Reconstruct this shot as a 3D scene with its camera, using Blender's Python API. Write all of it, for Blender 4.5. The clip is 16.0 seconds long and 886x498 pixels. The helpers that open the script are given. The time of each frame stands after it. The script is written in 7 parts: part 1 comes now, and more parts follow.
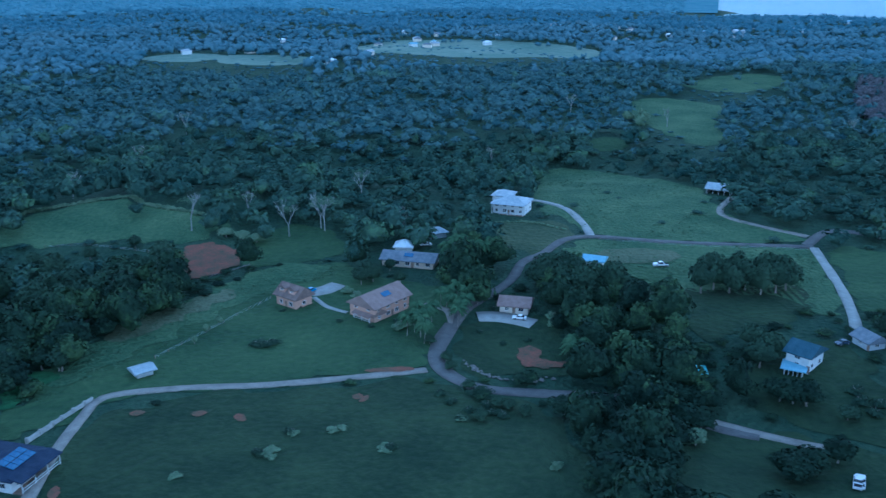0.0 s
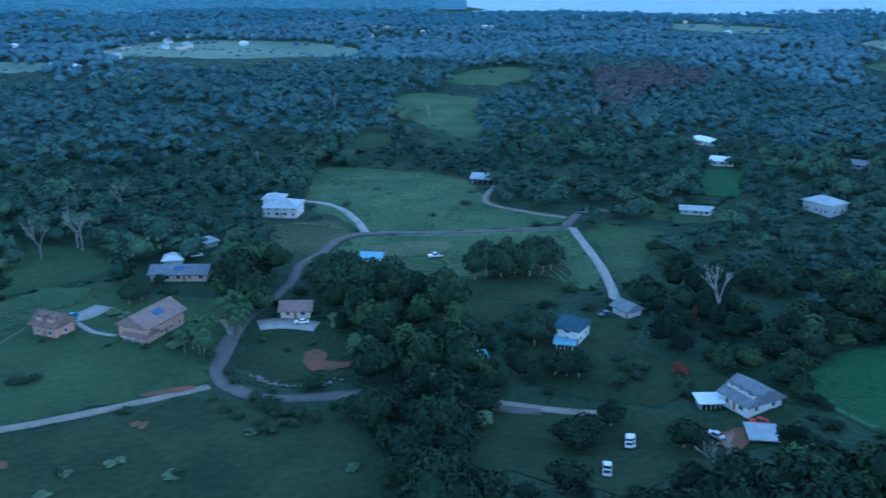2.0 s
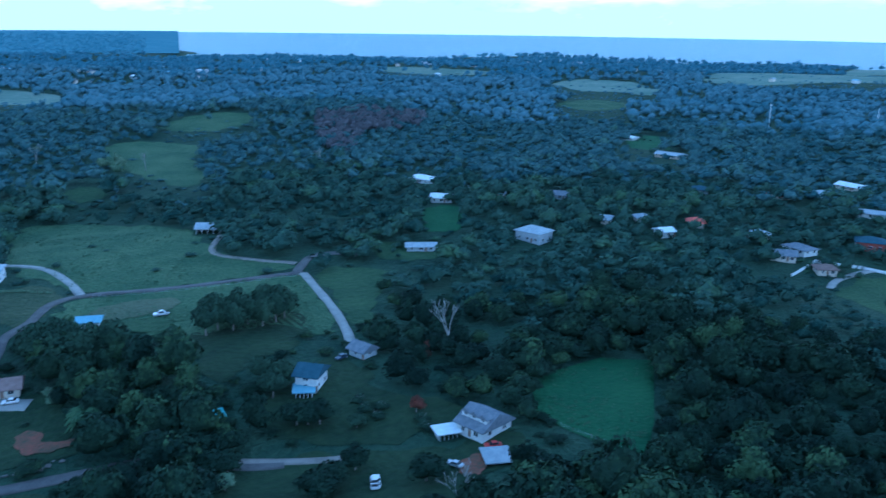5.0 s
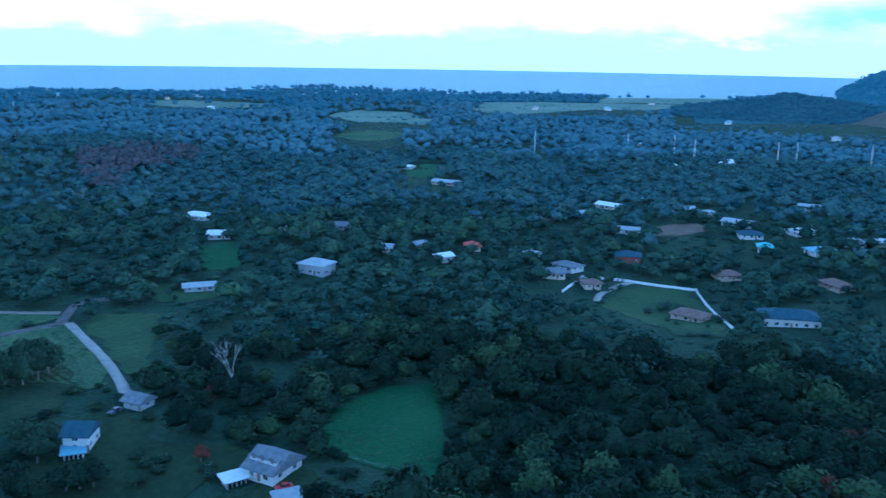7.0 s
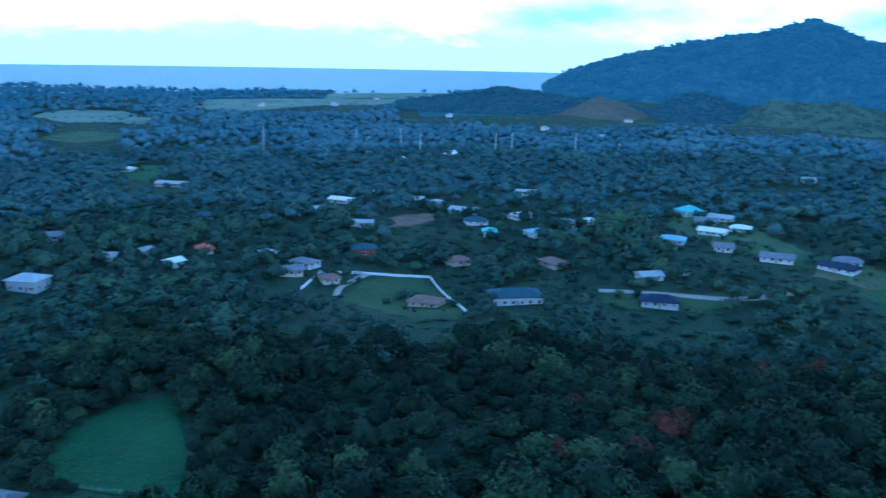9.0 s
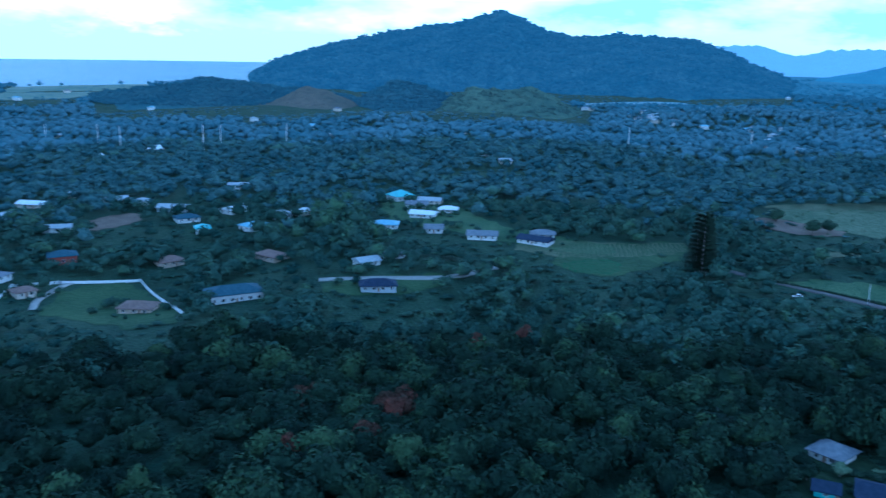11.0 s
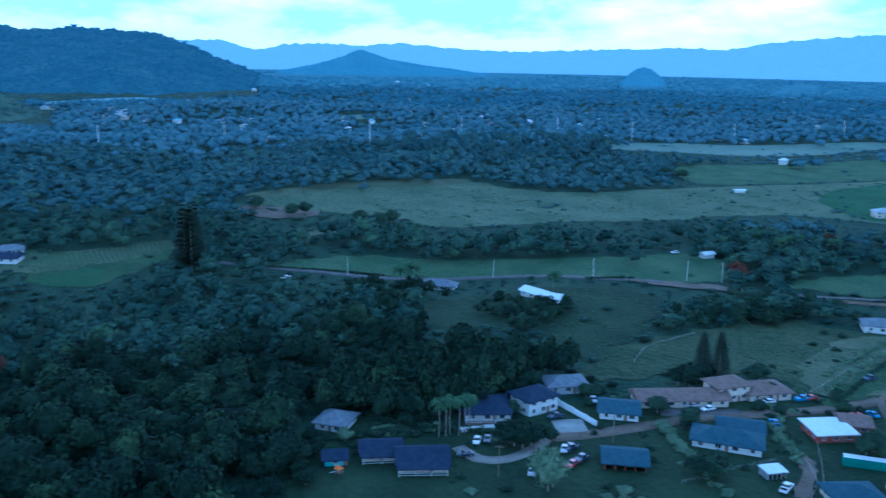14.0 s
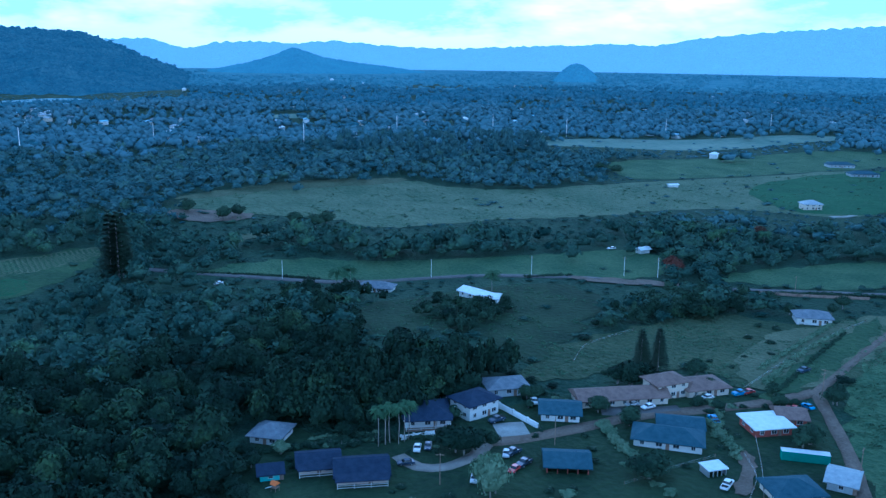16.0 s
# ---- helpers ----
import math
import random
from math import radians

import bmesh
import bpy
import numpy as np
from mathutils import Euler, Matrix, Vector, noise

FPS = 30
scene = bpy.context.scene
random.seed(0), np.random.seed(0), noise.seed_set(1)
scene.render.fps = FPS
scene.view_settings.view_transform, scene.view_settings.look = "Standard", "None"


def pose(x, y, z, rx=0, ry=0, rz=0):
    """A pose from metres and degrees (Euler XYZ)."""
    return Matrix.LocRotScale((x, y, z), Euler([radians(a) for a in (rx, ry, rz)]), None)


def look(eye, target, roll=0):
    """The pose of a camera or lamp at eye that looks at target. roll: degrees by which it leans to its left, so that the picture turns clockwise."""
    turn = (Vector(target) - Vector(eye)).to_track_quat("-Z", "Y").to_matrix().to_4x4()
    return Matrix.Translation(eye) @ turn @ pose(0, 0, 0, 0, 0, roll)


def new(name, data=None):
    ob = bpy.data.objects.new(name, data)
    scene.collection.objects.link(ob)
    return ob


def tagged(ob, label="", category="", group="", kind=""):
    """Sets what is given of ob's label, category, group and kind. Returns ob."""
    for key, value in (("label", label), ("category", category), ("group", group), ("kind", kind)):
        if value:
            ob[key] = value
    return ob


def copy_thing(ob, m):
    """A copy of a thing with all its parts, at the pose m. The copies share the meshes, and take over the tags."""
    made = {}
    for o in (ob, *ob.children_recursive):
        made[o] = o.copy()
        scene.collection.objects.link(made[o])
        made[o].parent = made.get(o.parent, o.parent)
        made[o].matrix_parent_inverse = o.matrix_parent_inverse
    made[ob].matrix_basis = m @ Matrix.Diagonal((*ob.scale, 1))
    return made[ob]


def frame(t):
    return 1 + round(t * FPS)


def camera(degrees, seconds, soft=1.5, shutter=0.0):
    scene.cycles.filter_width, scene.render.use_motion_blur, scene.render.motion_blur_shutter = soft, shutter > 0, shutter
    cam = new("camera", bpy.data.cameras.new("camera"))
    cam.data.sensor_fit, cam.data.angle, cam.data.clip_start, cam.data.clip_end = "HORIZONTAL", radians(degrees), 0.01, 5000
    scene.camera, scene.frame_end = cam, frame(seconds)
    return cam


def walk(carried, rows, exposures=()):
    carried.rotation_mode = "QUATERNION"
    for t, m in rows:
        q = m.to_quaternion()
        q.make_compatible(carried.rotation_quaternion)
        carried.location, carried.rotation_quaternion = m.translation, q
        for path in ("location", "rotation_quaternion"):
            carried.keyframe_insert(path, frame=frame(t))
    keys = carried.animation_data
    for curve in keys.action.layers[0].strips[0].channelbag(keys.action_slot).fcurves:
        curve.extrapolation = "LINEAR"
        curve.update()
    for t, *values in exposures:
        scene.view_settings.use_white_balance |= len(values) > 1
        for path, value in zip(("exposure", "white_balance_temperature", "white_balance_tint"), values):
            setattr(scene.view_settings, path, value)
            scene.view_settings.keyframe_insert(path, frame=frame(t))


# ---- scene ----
cam = camera(54.17, 16.0, soft=1.4, shutter=0.5)
PATH = [
    (0.0, (-0.00, 0.00, 103.50), (-0.05, 95.18, 72.83), 0.02),
    (0.5, (-0.05, 0.43, 103.51), (4.50, 95.48, 72.79), -0.02),
    (1.0, (-0.05, 0.67, 103.51), (11.42, 95.13, 72.75), -0.03),
    (1.5, (-0.08, 1.27, 103.63), (18.38, 94.59, 72.81), -0.02),
    (2.0, (-0.26, 1.75, 103.55), (25.15, 93.42, 72.72), -0.03),
    (2.5, (-0.33, 2.62, 103.89), (31.86, 92.06, 72.83), 0.12),
    (3.0, (-0.18, 3.17, 104.13), (36.69, 90.73, 72.94), 0.17),
    (3.5, (-0.16, 3.09, 103.95), (39.57, 89.43, 72.82), 0.24),
    (6.0, (2.05, 1.27, 105.93), (66.00, 74.79, 83.45), 0.75),
    (6.5, (2.55, 1.52, 105.74), (70.98, 70.90, 83.27), 0.86),
    (7.0, (2.93, 1.59, 105.58), (75.52, 66.61, 83.14), 0.93),
    (7.5, (3.43, 1.54, 105.56), (80.00, 61.83, 83.13), 0.98),
    (8.0, (3.91, 2.01, 105.44), (84.61, 56.64, 82.99), 1.10),
    (8.5, (4.26, 2.01, 105.27), (89.08, 50.01, 82.85), 1.13),
    (9.0, (4.75, 2.51, 105.06), (93.71, 42.34, 82.71), 1.13),
    (11.5, (6.34, 0.58, 105.54), (103.71, 1.14, 82.76), 1.17),
    (12.0, (7.76, -0.09, 104.94), (104.81, -8.71, 82.46), 1.11),
    (12.5, (9.30, -0.52, 104.53), (105.17, -18.08, 82.15), 0.98),
    (13.0, (10.62, -0.94, 104.39), (104.41, -27.45, 82.00), 0.88),
    (13.5, (12.58, -1.56, 103.75), (102.79, -38.47, 81.40), 1.03),
    (14.0, (14.10, -2.35, 103.82), (99.97, -48.45, 81.40), 0.99),
    (14.5, (15.72, -3.18, 103.51), (98.96, -53.85, 81.08), 0.92),
    (15.0, (16.72, -4.00, 103.78), (99.41, -55.51, 81.23), 0.86),
    (15.5, (17.68, -5.03, 103.95), (100.13, -56.92, 81.37), 0.73),
    (16.0, (18.61, -5.83, 104.22), (100.87, -58.00, 81.59), 0.67),
]
EXPOSURES = [(0.0, 0.42, 3800, 10), (3.7, 0.42, 3800, 10), (5.8, 0.28, 3620, 10), (16.0, 0.28, 3620, 10)]
walk(cam, [(t, look(eye, target, roll)) for t, eye, target, roll in PATH], EXPOSURES)

# ---- light: an overcast evening sky and a veiled low sun ----
SUN_YAW, SUN_UP = -125.0, 24.0
world = bpy.data.worlds.new("evening_sky")
scene.world = world
world.use_nodes = True
wt = world.node_tree
wt.nodes.clear()


def wnode(kind, **kw):
    n = wt.nodes.new(kind)
    for key, value in kw.items():
        n.inputs[key].default_value = value
    return n


w_out, w_bg = wt.nodes.new("ShaderNodeOutputWorld"), wt.nodes.new("ShaderNodeBackground")
w_sky = wt.nodes.new("ShaderNodeTexSky")
w_sky.sky_type, w_sky.sun_disc = "NISHITA", False
w_sky.sun_elevation, w_sky.sun_rotation = radians(SUN_UP), radians(-SUN_YAW)
w_sky.dust_density, w_sky.ozone_density = 2.0, 3.0
w_sky_dim = wt.nodes.new("ShaderNodeMix")
w_sky_dim.data_type, w_sky_dim.blend_type = "RGBA", "MULTIPLY"
w_sky_dim.inputs[0].default_value = 1.0
w_sky_dim.inputs[7].default_value = (0.055, 0.062, 0.066, 1)
w_co = wt.nodes.new("ShaderNodeTexCoord")
w_split = wt.nodes.new("ShaderNodeSeparateXYZ")
wt.links.new(w_co.outputs["Generated"], w_split.inputs[0])
w_map = wt.nodes.new("ShaderNodeMapping")
w_map.inputs["Scale"].default_value = (1, 1, 3.2)
wt.links.new(w_co.outputs["Generated"], w_map.inputs[0])
w_noise = wnode("ShaderNodeTexNoise", Scale=4.4, Detail=7.0, Roughness=0.55)
w_fine = wnode("ShaderNodeTexNoise", Scale=13.0, Detail=5.0, Roughness=0.6)
wt.links.new(w_map.outputs[0], w_noise.inputs["Vector"])
wt.links.new(w_map.outputs[0], w_fine.inputs["Vector"])
# cloud base: elevation plus a ragged edge
w_edge = wnode("ShaderNodeMath")
w_edge.operation = "MULTIPLY_ADD"
w_edge.inputs[1].default_value = 0.085
wt.links.new(w_fine.outputs[0], w_edge.inputs[0])
wt.links.new(w_split.outputs[2], w_edge.inputs[2])
w_mask = wt.nodes.new("ShaderNodeMapRange")
w_mask.inputs[1].default_value, w_mask.inputs[2].default_value = 0.050, 0.072
wt.links.new(w_edge.outputs[0], w_mask.inputs[0])
w_cloud = wt.nodes.new("ShaderNodeValToRGB")
cr = w_cloud.color_ramp
cr.elements[0].position, cr.elements[0].color = 0.42, (0.88, 1.14, 1.06, 1)
cr.elements[1].position, cr.elements[1].color = 0.68, (2.7, 2.75, 2.4, 1)
# thicker cloud over the inland mountains, thin bright cloud over the sea
w_side = wt.nodes.new("ShaderNodeVectorMath")
w_side.operation = "DOT_PRODUCT"
w_side.inputs[1].default_value = (0.80, -0.60, 0.0)
wt.links.new(w_co.outputs["Generated"], w_side.inputs[0])
w_thick = wt.nodes.new("ShaderNodeMapRange")
w_thick.inputs[1].default_value, w_thick.inputs[2].default_value = 0.70, 0.92
w_thick.inputs[3].default_value, w_thick.inputs[4].default_value = 0.13, -0.04
wt.links.new(w_side.outputs["Value"], w_thick.inputs[0])
w_sum = wt.nodes.new("ShaderNodeMath")
wt.links.new(w_noise.outputs[0], w_sum.inputs[0])
wt.links.new(w_thick.outputs[0], w_sum.inputs[1])
wt.links.new(w_sum.outputs[0], w_cloud.inputs[0])
# added: the unseen sky overhead is dimmed and blued to darken the land
w_overhead = wt.nodes.new("ShaderNodeMapRange")
w_overhead.inputs[1].default_value, w_overhead.inputs[2].default_value = 0.10, 0.55
w_overhead.inputs[3].default_value, w_overhead.inputs[4].default_value = 0.0, 1.0
wt.links.new(w_split.outputs[2], w_overhead.inputs[0])
w_dim = wt.nodes.new("ShaderNodeMix")
w_dim.data_type, w_dim.blend_type = "RGBA", "MULTIPLY"
w_dim.inputs[7].default_value = (0.26, 0.30, 0.37, 1)
wt.links.new(w_cloud.outputs[0], w_dim.inputs[6])
wt.links.new(w_overhead.outputs[0], w_dim.inputs[0])
w_low = wt.nodes.new("ShaderNodeMix")
w_low.data_type = "RGBA"
w_low.inputs[0].default_value = 0.75
w_low.inputs[7].default_value = (1.45, 1.5, 1.05, 1)
wt.links.new(w_sky.outputs[0], w_sky_dim.inputs[6])
wt.links.new(w_sky_dim.outputs[2], w_low.inputs[6])
w_mix = wt.nodes.new("ShaderNodeMix")
w_mix.data_type = "RGBA"
wt.links.new(w_mask.outputs[0], w_mix.inputs[0])
wt.links.new(w_low.outputs[2], w_mix.inputs[6])
wt.links.new(w_dim.outputs[2], w_mix.inputs[7])
wt.links.new(w_mix.outputs[2], w_bg.inputs[0])
w_bg.inputs[1].default_value = 0.85
wt.links.new(w_bg.outputs[0], w_out.inputs[0])

sun_data = bpy.data.lights.new("sun", "SUN")
sun_data.energy, sun_data.angle, sun_data.color = 0.4, radians(25), (1.0, 0.93, 0.84)
sun = new("sun", sun_data)
sun.matrix_world = pose(0, 0, 300, 90 - SUN_UP, 0, SUN_YAW + 180)


# ---- materials ----
def material(name, low, high, scale=1.0, rough=0.85, bump=0.15, fine=6.0, metal=0.0, spec=0.12, tint=0.0, third=None, sheen=0.0):
    """Two colours mixed by noise at two scales, with fine relief. tint: how far the attribute 'tint' shifts the mix."""
    m = bpy.data.materials.new(name)
    m.use_nodes = True
    nt = m.node_tree
    b = nt.nodes["Principled BSDF"]
    b.inputs["Roughness"].default_value, b.inputs["Metallic"].default_value = rough, metal
    b.inputs["Specular IOR Level"].default_value = spec
    b.inputs["Sheen Weight"].default_value = sheen
    co = nt.nodes.new("ShaderNodeTexCoord")
    n1, n2 = nt.nodes.new("ShaderNodeTexNoise"), nt.nodes.new("ShaderNodeTexNoise")
    n1.inputs["Scale"].default_value, n1.inputs["Detail"].default_value = scale, 5
    n2.inputs["Scale"].default_value, n2.inputs["Detail"].default_value = scale * fine, 4
    for n in (n1, n2):
        nt.links.new(co.outputs["Object"], n.inputs["Vector"])
    add = nt.nodes.new("ShaderNodeMath")
    add.operation = "MULTIPLY_ADD"
    add.inputs[1].default_value = 0.75
    nt.links.new(n2.outputs[0], add.inputs[0])
    sub = nt.nodes.new("ShaderNodeMath")
    sub.operation = "MULTIPLY_ADD"
    sub.inputs[1].default_value, sub.inputs[2].default_value = 1.0, -0.37
    nt.links.new(n1.outputs[0], sub.inputs[0])
    nt.links.new(sub.outputs[0], add.inputs[2])
    last = add
    if tint:
        at = nt.nodes.new("ShaderNodeAttribute")
        at.attribute_name = "tint"
        mad = nt.nodes.new("ShaderNodeMath")
        mad.operation = "MULTIPLY_ADD"
        mad.inputs[1].default_value = tint
        nt.links.new(at.outputs["Fac"], mad.inputs[0])
        nt.links.new(add.outputs[0], mad.inputs[2])
        last = mad
    ramp = nt.nodes.new("ShaderNodeValToRGB")
    e = ramp.color_ramp.elements
    e[0].position, e[0].color = 0.25, (*low, 1)
    e[1].position, e[1].color = 0.75, (*high, 1)
    if third:
        x = ramp.color_ramp.elements.new(0.97)
        x.color = (*third, 1)
    nt.links.new(last.outputs[0], ramp.inputs[0])
    nt.links.new(ramp.outputs[0], b.inputs["Base Color"])
    if bump:
        bp = nt.nodes.new("ShaderNodeBump")
        bp.inputs["Strength"].default_value, bp.inputs["Distance"].default_value = bump, 0.3 / scale if scale < 1 else 0.05
        nt.links.new(n2.outputs[0], bp.inputs["Height"])
        nt.links.new(bp.outputs[0], b.inputs["Normal"])
    return m


def leafy(name, low, high, third=None):
    return material(name, low, high, 0.12, 0.85, 0.3, 9, spec=0.06, tint=0.42, third=third)


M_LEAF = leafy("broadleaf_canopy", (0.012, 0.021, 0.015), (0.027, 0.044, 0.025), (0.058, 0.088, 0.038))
# next three: M_LEAF copies painted paler and bluer with distance, as haze
M_LEAF_PARTHAZE = leafy("part_hazed_canopy", (0.022, 0.044, 0.036), (0.058, 0.090, 0.064), (0.080, 0.125, 0.064))
M_LEAF_HAZED = leafy("hazed_woodland_canopy", (0.038, 0.074, 0.080), (0.088, 0.134, 0.130), (0.090, 0.140, 0.098))
M_LEAF_FARHAZE = material("hazed_distant_canopy", (0.064, 0.114, 0.136), (0.112, 0.168, 0.190), 0.01, 0.9, 0, 12, spec=0.04, tint=0.3)
M_LEAF_BLOOM = leafy("orange_blossom_canopy", (0.024, 0.036, 0.022), (0.105, 0.046, 0.032), (0.26, 0.08, 0.045))
M_LEAF_PALE = leafy("pale_leaf_canopy", (0.07, 0.11, 0.06), (0.17, 0.22, 0.13))
M_LEAF_DARK = leafy("dark_leaf_canopy", (0.020, 0.034, 0.023), (0.050, 0.076, 0.044))
M_PALM = leafy("palm_frond", (0.028, 0.052, 0.028), (0.062, 0.098, 0.046))
M_BARK = material("grey_bark", (0.16, 0.14, 0.12), (0.32, 0.30, 0.27), 0.8, 0.9, 0.4)
M_BARK_PALE = material("pale_bark", (0.17, 0.17, 0.16), (0.30, 0.30, 0.28), 0.8, 0.85, 0.3)
M_GROUND = material("rough_undergrowth", (0.022, 0.042, 0.026), (0.050, 0.077, 0.044), 0.035, 0.95, 0.5, 14, third=(0.07, 0.09, 0.045))
M_LAWN = material("mown_lawn", (0.030, 0.054, 0.025), (0.062, 0.095, 0.040), 0.035, 0.95, 0.3, 12, third=(0.11, 0.14, 0.065))
# dark turf of yards and paddock; also stands in for shade on two patches
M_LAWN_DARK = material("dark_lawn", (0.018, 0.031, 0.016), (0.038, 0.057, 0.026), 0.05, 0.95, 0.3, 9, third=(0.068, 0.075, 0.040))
M_BRIGHT = material("bright_grass", (0.026, 0.066, 0.026), (0.048, 0.100, 0.038), 0.04, 0.95, 0.3, 14)
M_PASTURE = material("rough_pasture", (0.042, 0.078, 0.037), (0.096, 0.136, 0.064), 0.045, 0.95, 0.5, 13, third=(0.16, 0.18, 0.10))
M_DRY = material("dry_grass", (0.06, 0.08, 0.042), (0.125, 0.138, 0.08), 0.05, 0.95, 0.4, 13)
M_HILL = material("olive_hill_grass", (0.036, 0.055, 0.027), (0.082, 0.100, 0.050), 0.04, 0.95, 0.5, 11, third=(0.125, 0.13, 0.075))
M_RIDGE = material("ridge_grass", (0.066, 0.098, 0.052), (0.128, 0.152, 0.088), 0.03, 0.95, 0.5, 11, third=(0.17, 0.18, 0.11))
# dry grass far out, with haze mixed into the colour: paler and bluer
M_DRYHAZE = material("hazed_dry_meadow", (0.095, 0.145, 0.11), (0.18, 0.22, 0.165), 0.012, 0.95, 0.2, 10)
M_DIRT = material("red_earth", (0.075, 0.072, 0.044), (0.185, 0.078, 0.052), 0.22, 0.95, 0.4, 5, third=(0.22, 0.10, 0.07))
M_BROWN = material("brown_earth", (0.10, 0.082, 0.062), (0.165, 0.136, 0.104), 0.15, 0.95, 0.4, 8)
M_ASPHALT = material("worn_asphalt", (0.08, 0.078, 0.075), (0.14, 0.134, 0.126), 0.25, 0.9, 0.3, 10)
M_GRAVEL = material("gravel_track", (0.16, 0.15, 0.13), (0.28, 0.26, 0.225), 0.3, 0.95, 0.4, 10)
M_CONCRETE = material("pale_concrete", (0.21, 0.21, 0.195), (0.32, 0.32, 0.295), 0.3, 0.85, 0.2, 8)
M_STONE = material("field_stone", (0.10, 0.095, 0.088), (0.22, 0.21, 0.195), 1.2, 0.9, 0.4)
M_WATER = material("sea_water", (0.05, 0.15, 0.19), (0.07, 0.19, 0.23), 0.004, 0.42, 0.25, 30, spec=0.35)
M_WHITE = material("white_paint", (0.50, 0.52, 0.51), (0.64, 0.65, 0.63), 0.5, 0.6, 0.05)
M_CREAM = material("cream_paint", (0.50, 0.45, 0.37), (0.60, 0.55, 0.46), 0.5, 0.7, 0.05)
M_PINK = material("salmon_paint", (0.38, 0.24, 0.175), (0.48, 0.31, 0.23), 0.5, 0.75, 0.05)
M_TAN = material("tan_paint", (0.42, 0.35, 0.27), (0.52, 0.44, 0.35), 0.5, 0.75, 0.05)
M_GREYWALL = material("grey_paint", (0.33, 0.36, 0.38), (0.43, 0.46, 0.48), 0.5, 0.75, 0.05)
M_TEAL = material("teal_paint", (0.16, 0.42, 0.40), (0.24, 0.52, 0.50), 0.5, 0.7, 0.05)
M_REDWALL = material("red_brown_boards", (0.20, 0.06, 0.045), (0.28, 0.09, 0.07), 0.5, 0.8, 0.1)
M_GLASS = material("window_glass", (0.015, 0.02, 0.025), (0.03, 0.04, 0.05), 0.3, 0.08, 0, spec=0.6)
M_DARK = material("dark_interior", (0.015, 0.015, 0.016), (0.03, 0.03, 0.03), 0.5, 0.9, 0)
M_WOOD = material("weathered_wood", (0.14, 0.10, 0.075), (0.26, 0.20, 0.15), 1.0, 0.85, 0.2)
M_RUBBER = material("black_rubber", (0.015, 0.015, 0.015), (0.03, 0.03, 0.03), 2.0, 0.8, 0.1)
M_STEEL = material("galvanised_steel", (0.42, 0.44, 0.45), (0.58, 0.60, 0.61), 0.4, 0.45, 0.05, metal=0.6)
M_POLE = material("pale_pole", (0.50, 0.50, 0.48), (0.68, 0.68, 0.66), 0.5, 0.7, 0.05)


def shingle(name, low, high, rough=0.8, metal=0.0):
    return material(name, low, high, 0.6, rough, 0.35, 7, metal=metal)


R_BROWN = shingle("brown_shingle", (0.12, 0.088, 0.074), (0.20, 0.148, 0.124))
R_PINK = shingle("rose_brown_shingle", (0.17, 0.122, 0.104), (0.255, 0.19, 0.165))
R_NAVY = shingle("navy_blue_shingle", (0.016, 0.022, 0.045), (0.032, 0.042, 0.072))
R_BLUE = shingle("slate_blue_shingle", (0.03, 0.058, 0.08), (0.06, 0.095, 0.12))
R_GREY = shingle("grey_shingle", (0.11, 0.12, 0.14), (0.20, 0.215, 0.235))
R_PALE = shingle("pale_grey_roofing", (0.24, 0.27, 0.29), (0.36, 0.39, 0.41), 0.5)
R_WHITE = shingle("white_metal_roofing", (0.52, 0.56, 0.58), (0.68, 0.71, 0.72), 0.4)
R_RED = shingle("red_tile_roofing", (0.36, 0.085, 0.06), (0.50, 0.14, 0.10))
R_TEAL = shingle("turquoise_metal_roofing", (0.16, 0.36, 0.36), (0.24, 0.46, 0.46), 0.45)
R_SKYBLUE = shingle("bright_blue_metal_roofing", (0.2, 0.33, 0.42), (0.28, 0.42, 0.5), 0.45)
M_TUFT = material("coarse_grass_tuft", (0.045, 0.085, 0.045), (0.085, 0.125, 0.065), 0.4, 0.95, 0.2, 6, tint=0.4)
M_BROWNTREE = leafy("leafless_brown_canopy", (0.065, 0.066, 0.07), (0.115, 0.11, 0.115))
R_PANEL = material("solar_cells", (0.02, 0.06, 0.14), (0.04, 0.10, 0.20), 0.6, 0.2, 0, spec=0.6)


# ---- lie of the land ----
# bumps: centre x, y, reach along, reach across, turn in degrees, height
SPREAD = 1.15
BUMPS = [
    (-95, 330, 75, 45, 20, 9), (-150, 250, 60, 30, 30, -7), (-10, 420, 120, 45, 0, -9),
    (60, 165, 60, 30, -40, -5), (330, 150, 90, 50, -30, -8), (300, 30, 90, 45, -50, -10),
    (560, -220, 260, 60, -68, 7), (330, -175, 60, 40, -60, -6), (700, 60, 200, 120, -20, 8),
    (240, 330, 90, 60, -10, 5), (330, 700, 260, 120, 10, 10), (-150, 900, 300, 150, 0, 8),
]


def height(x, y):
    """Height of the ground over the plain, for arrays too."""
    x, y = np.asarray(x, float), np.asarray(y, float)
    x, y = x / SPREAD, y / SPREAD
    z = np.zeros(np.broadcast(x, y).shape)
    for cx, cy, a, b, turn, h in BUMPS:
        c, s = np.cos(np.radians(turn)), np.sin(np.radians(turn))
        u, v = ((x - cx) * c + (y - cy) * s) / a, ((y - cy) * c - (x - cx) * s) / b
        z = z + h * np.exp(-u * u - v * v)
    r = np.hypot(x, y)
    far = np.clip((r - 380) / 700, 0, 1) * np.clip((2300 - r) / 700, 0, 1)
    wave = np.sin(x / 83 + 1.3 * np.sin(y / 131)) + np.sin(y / 97 + 1.1 * np.sin(x / 119)) + 0.6 * np.sin((x + y) / 47)
    return SPREAD * (z + far * wave * 3.2 + 0.25 * np.sin(x / 17) * np.sin(y / 21))


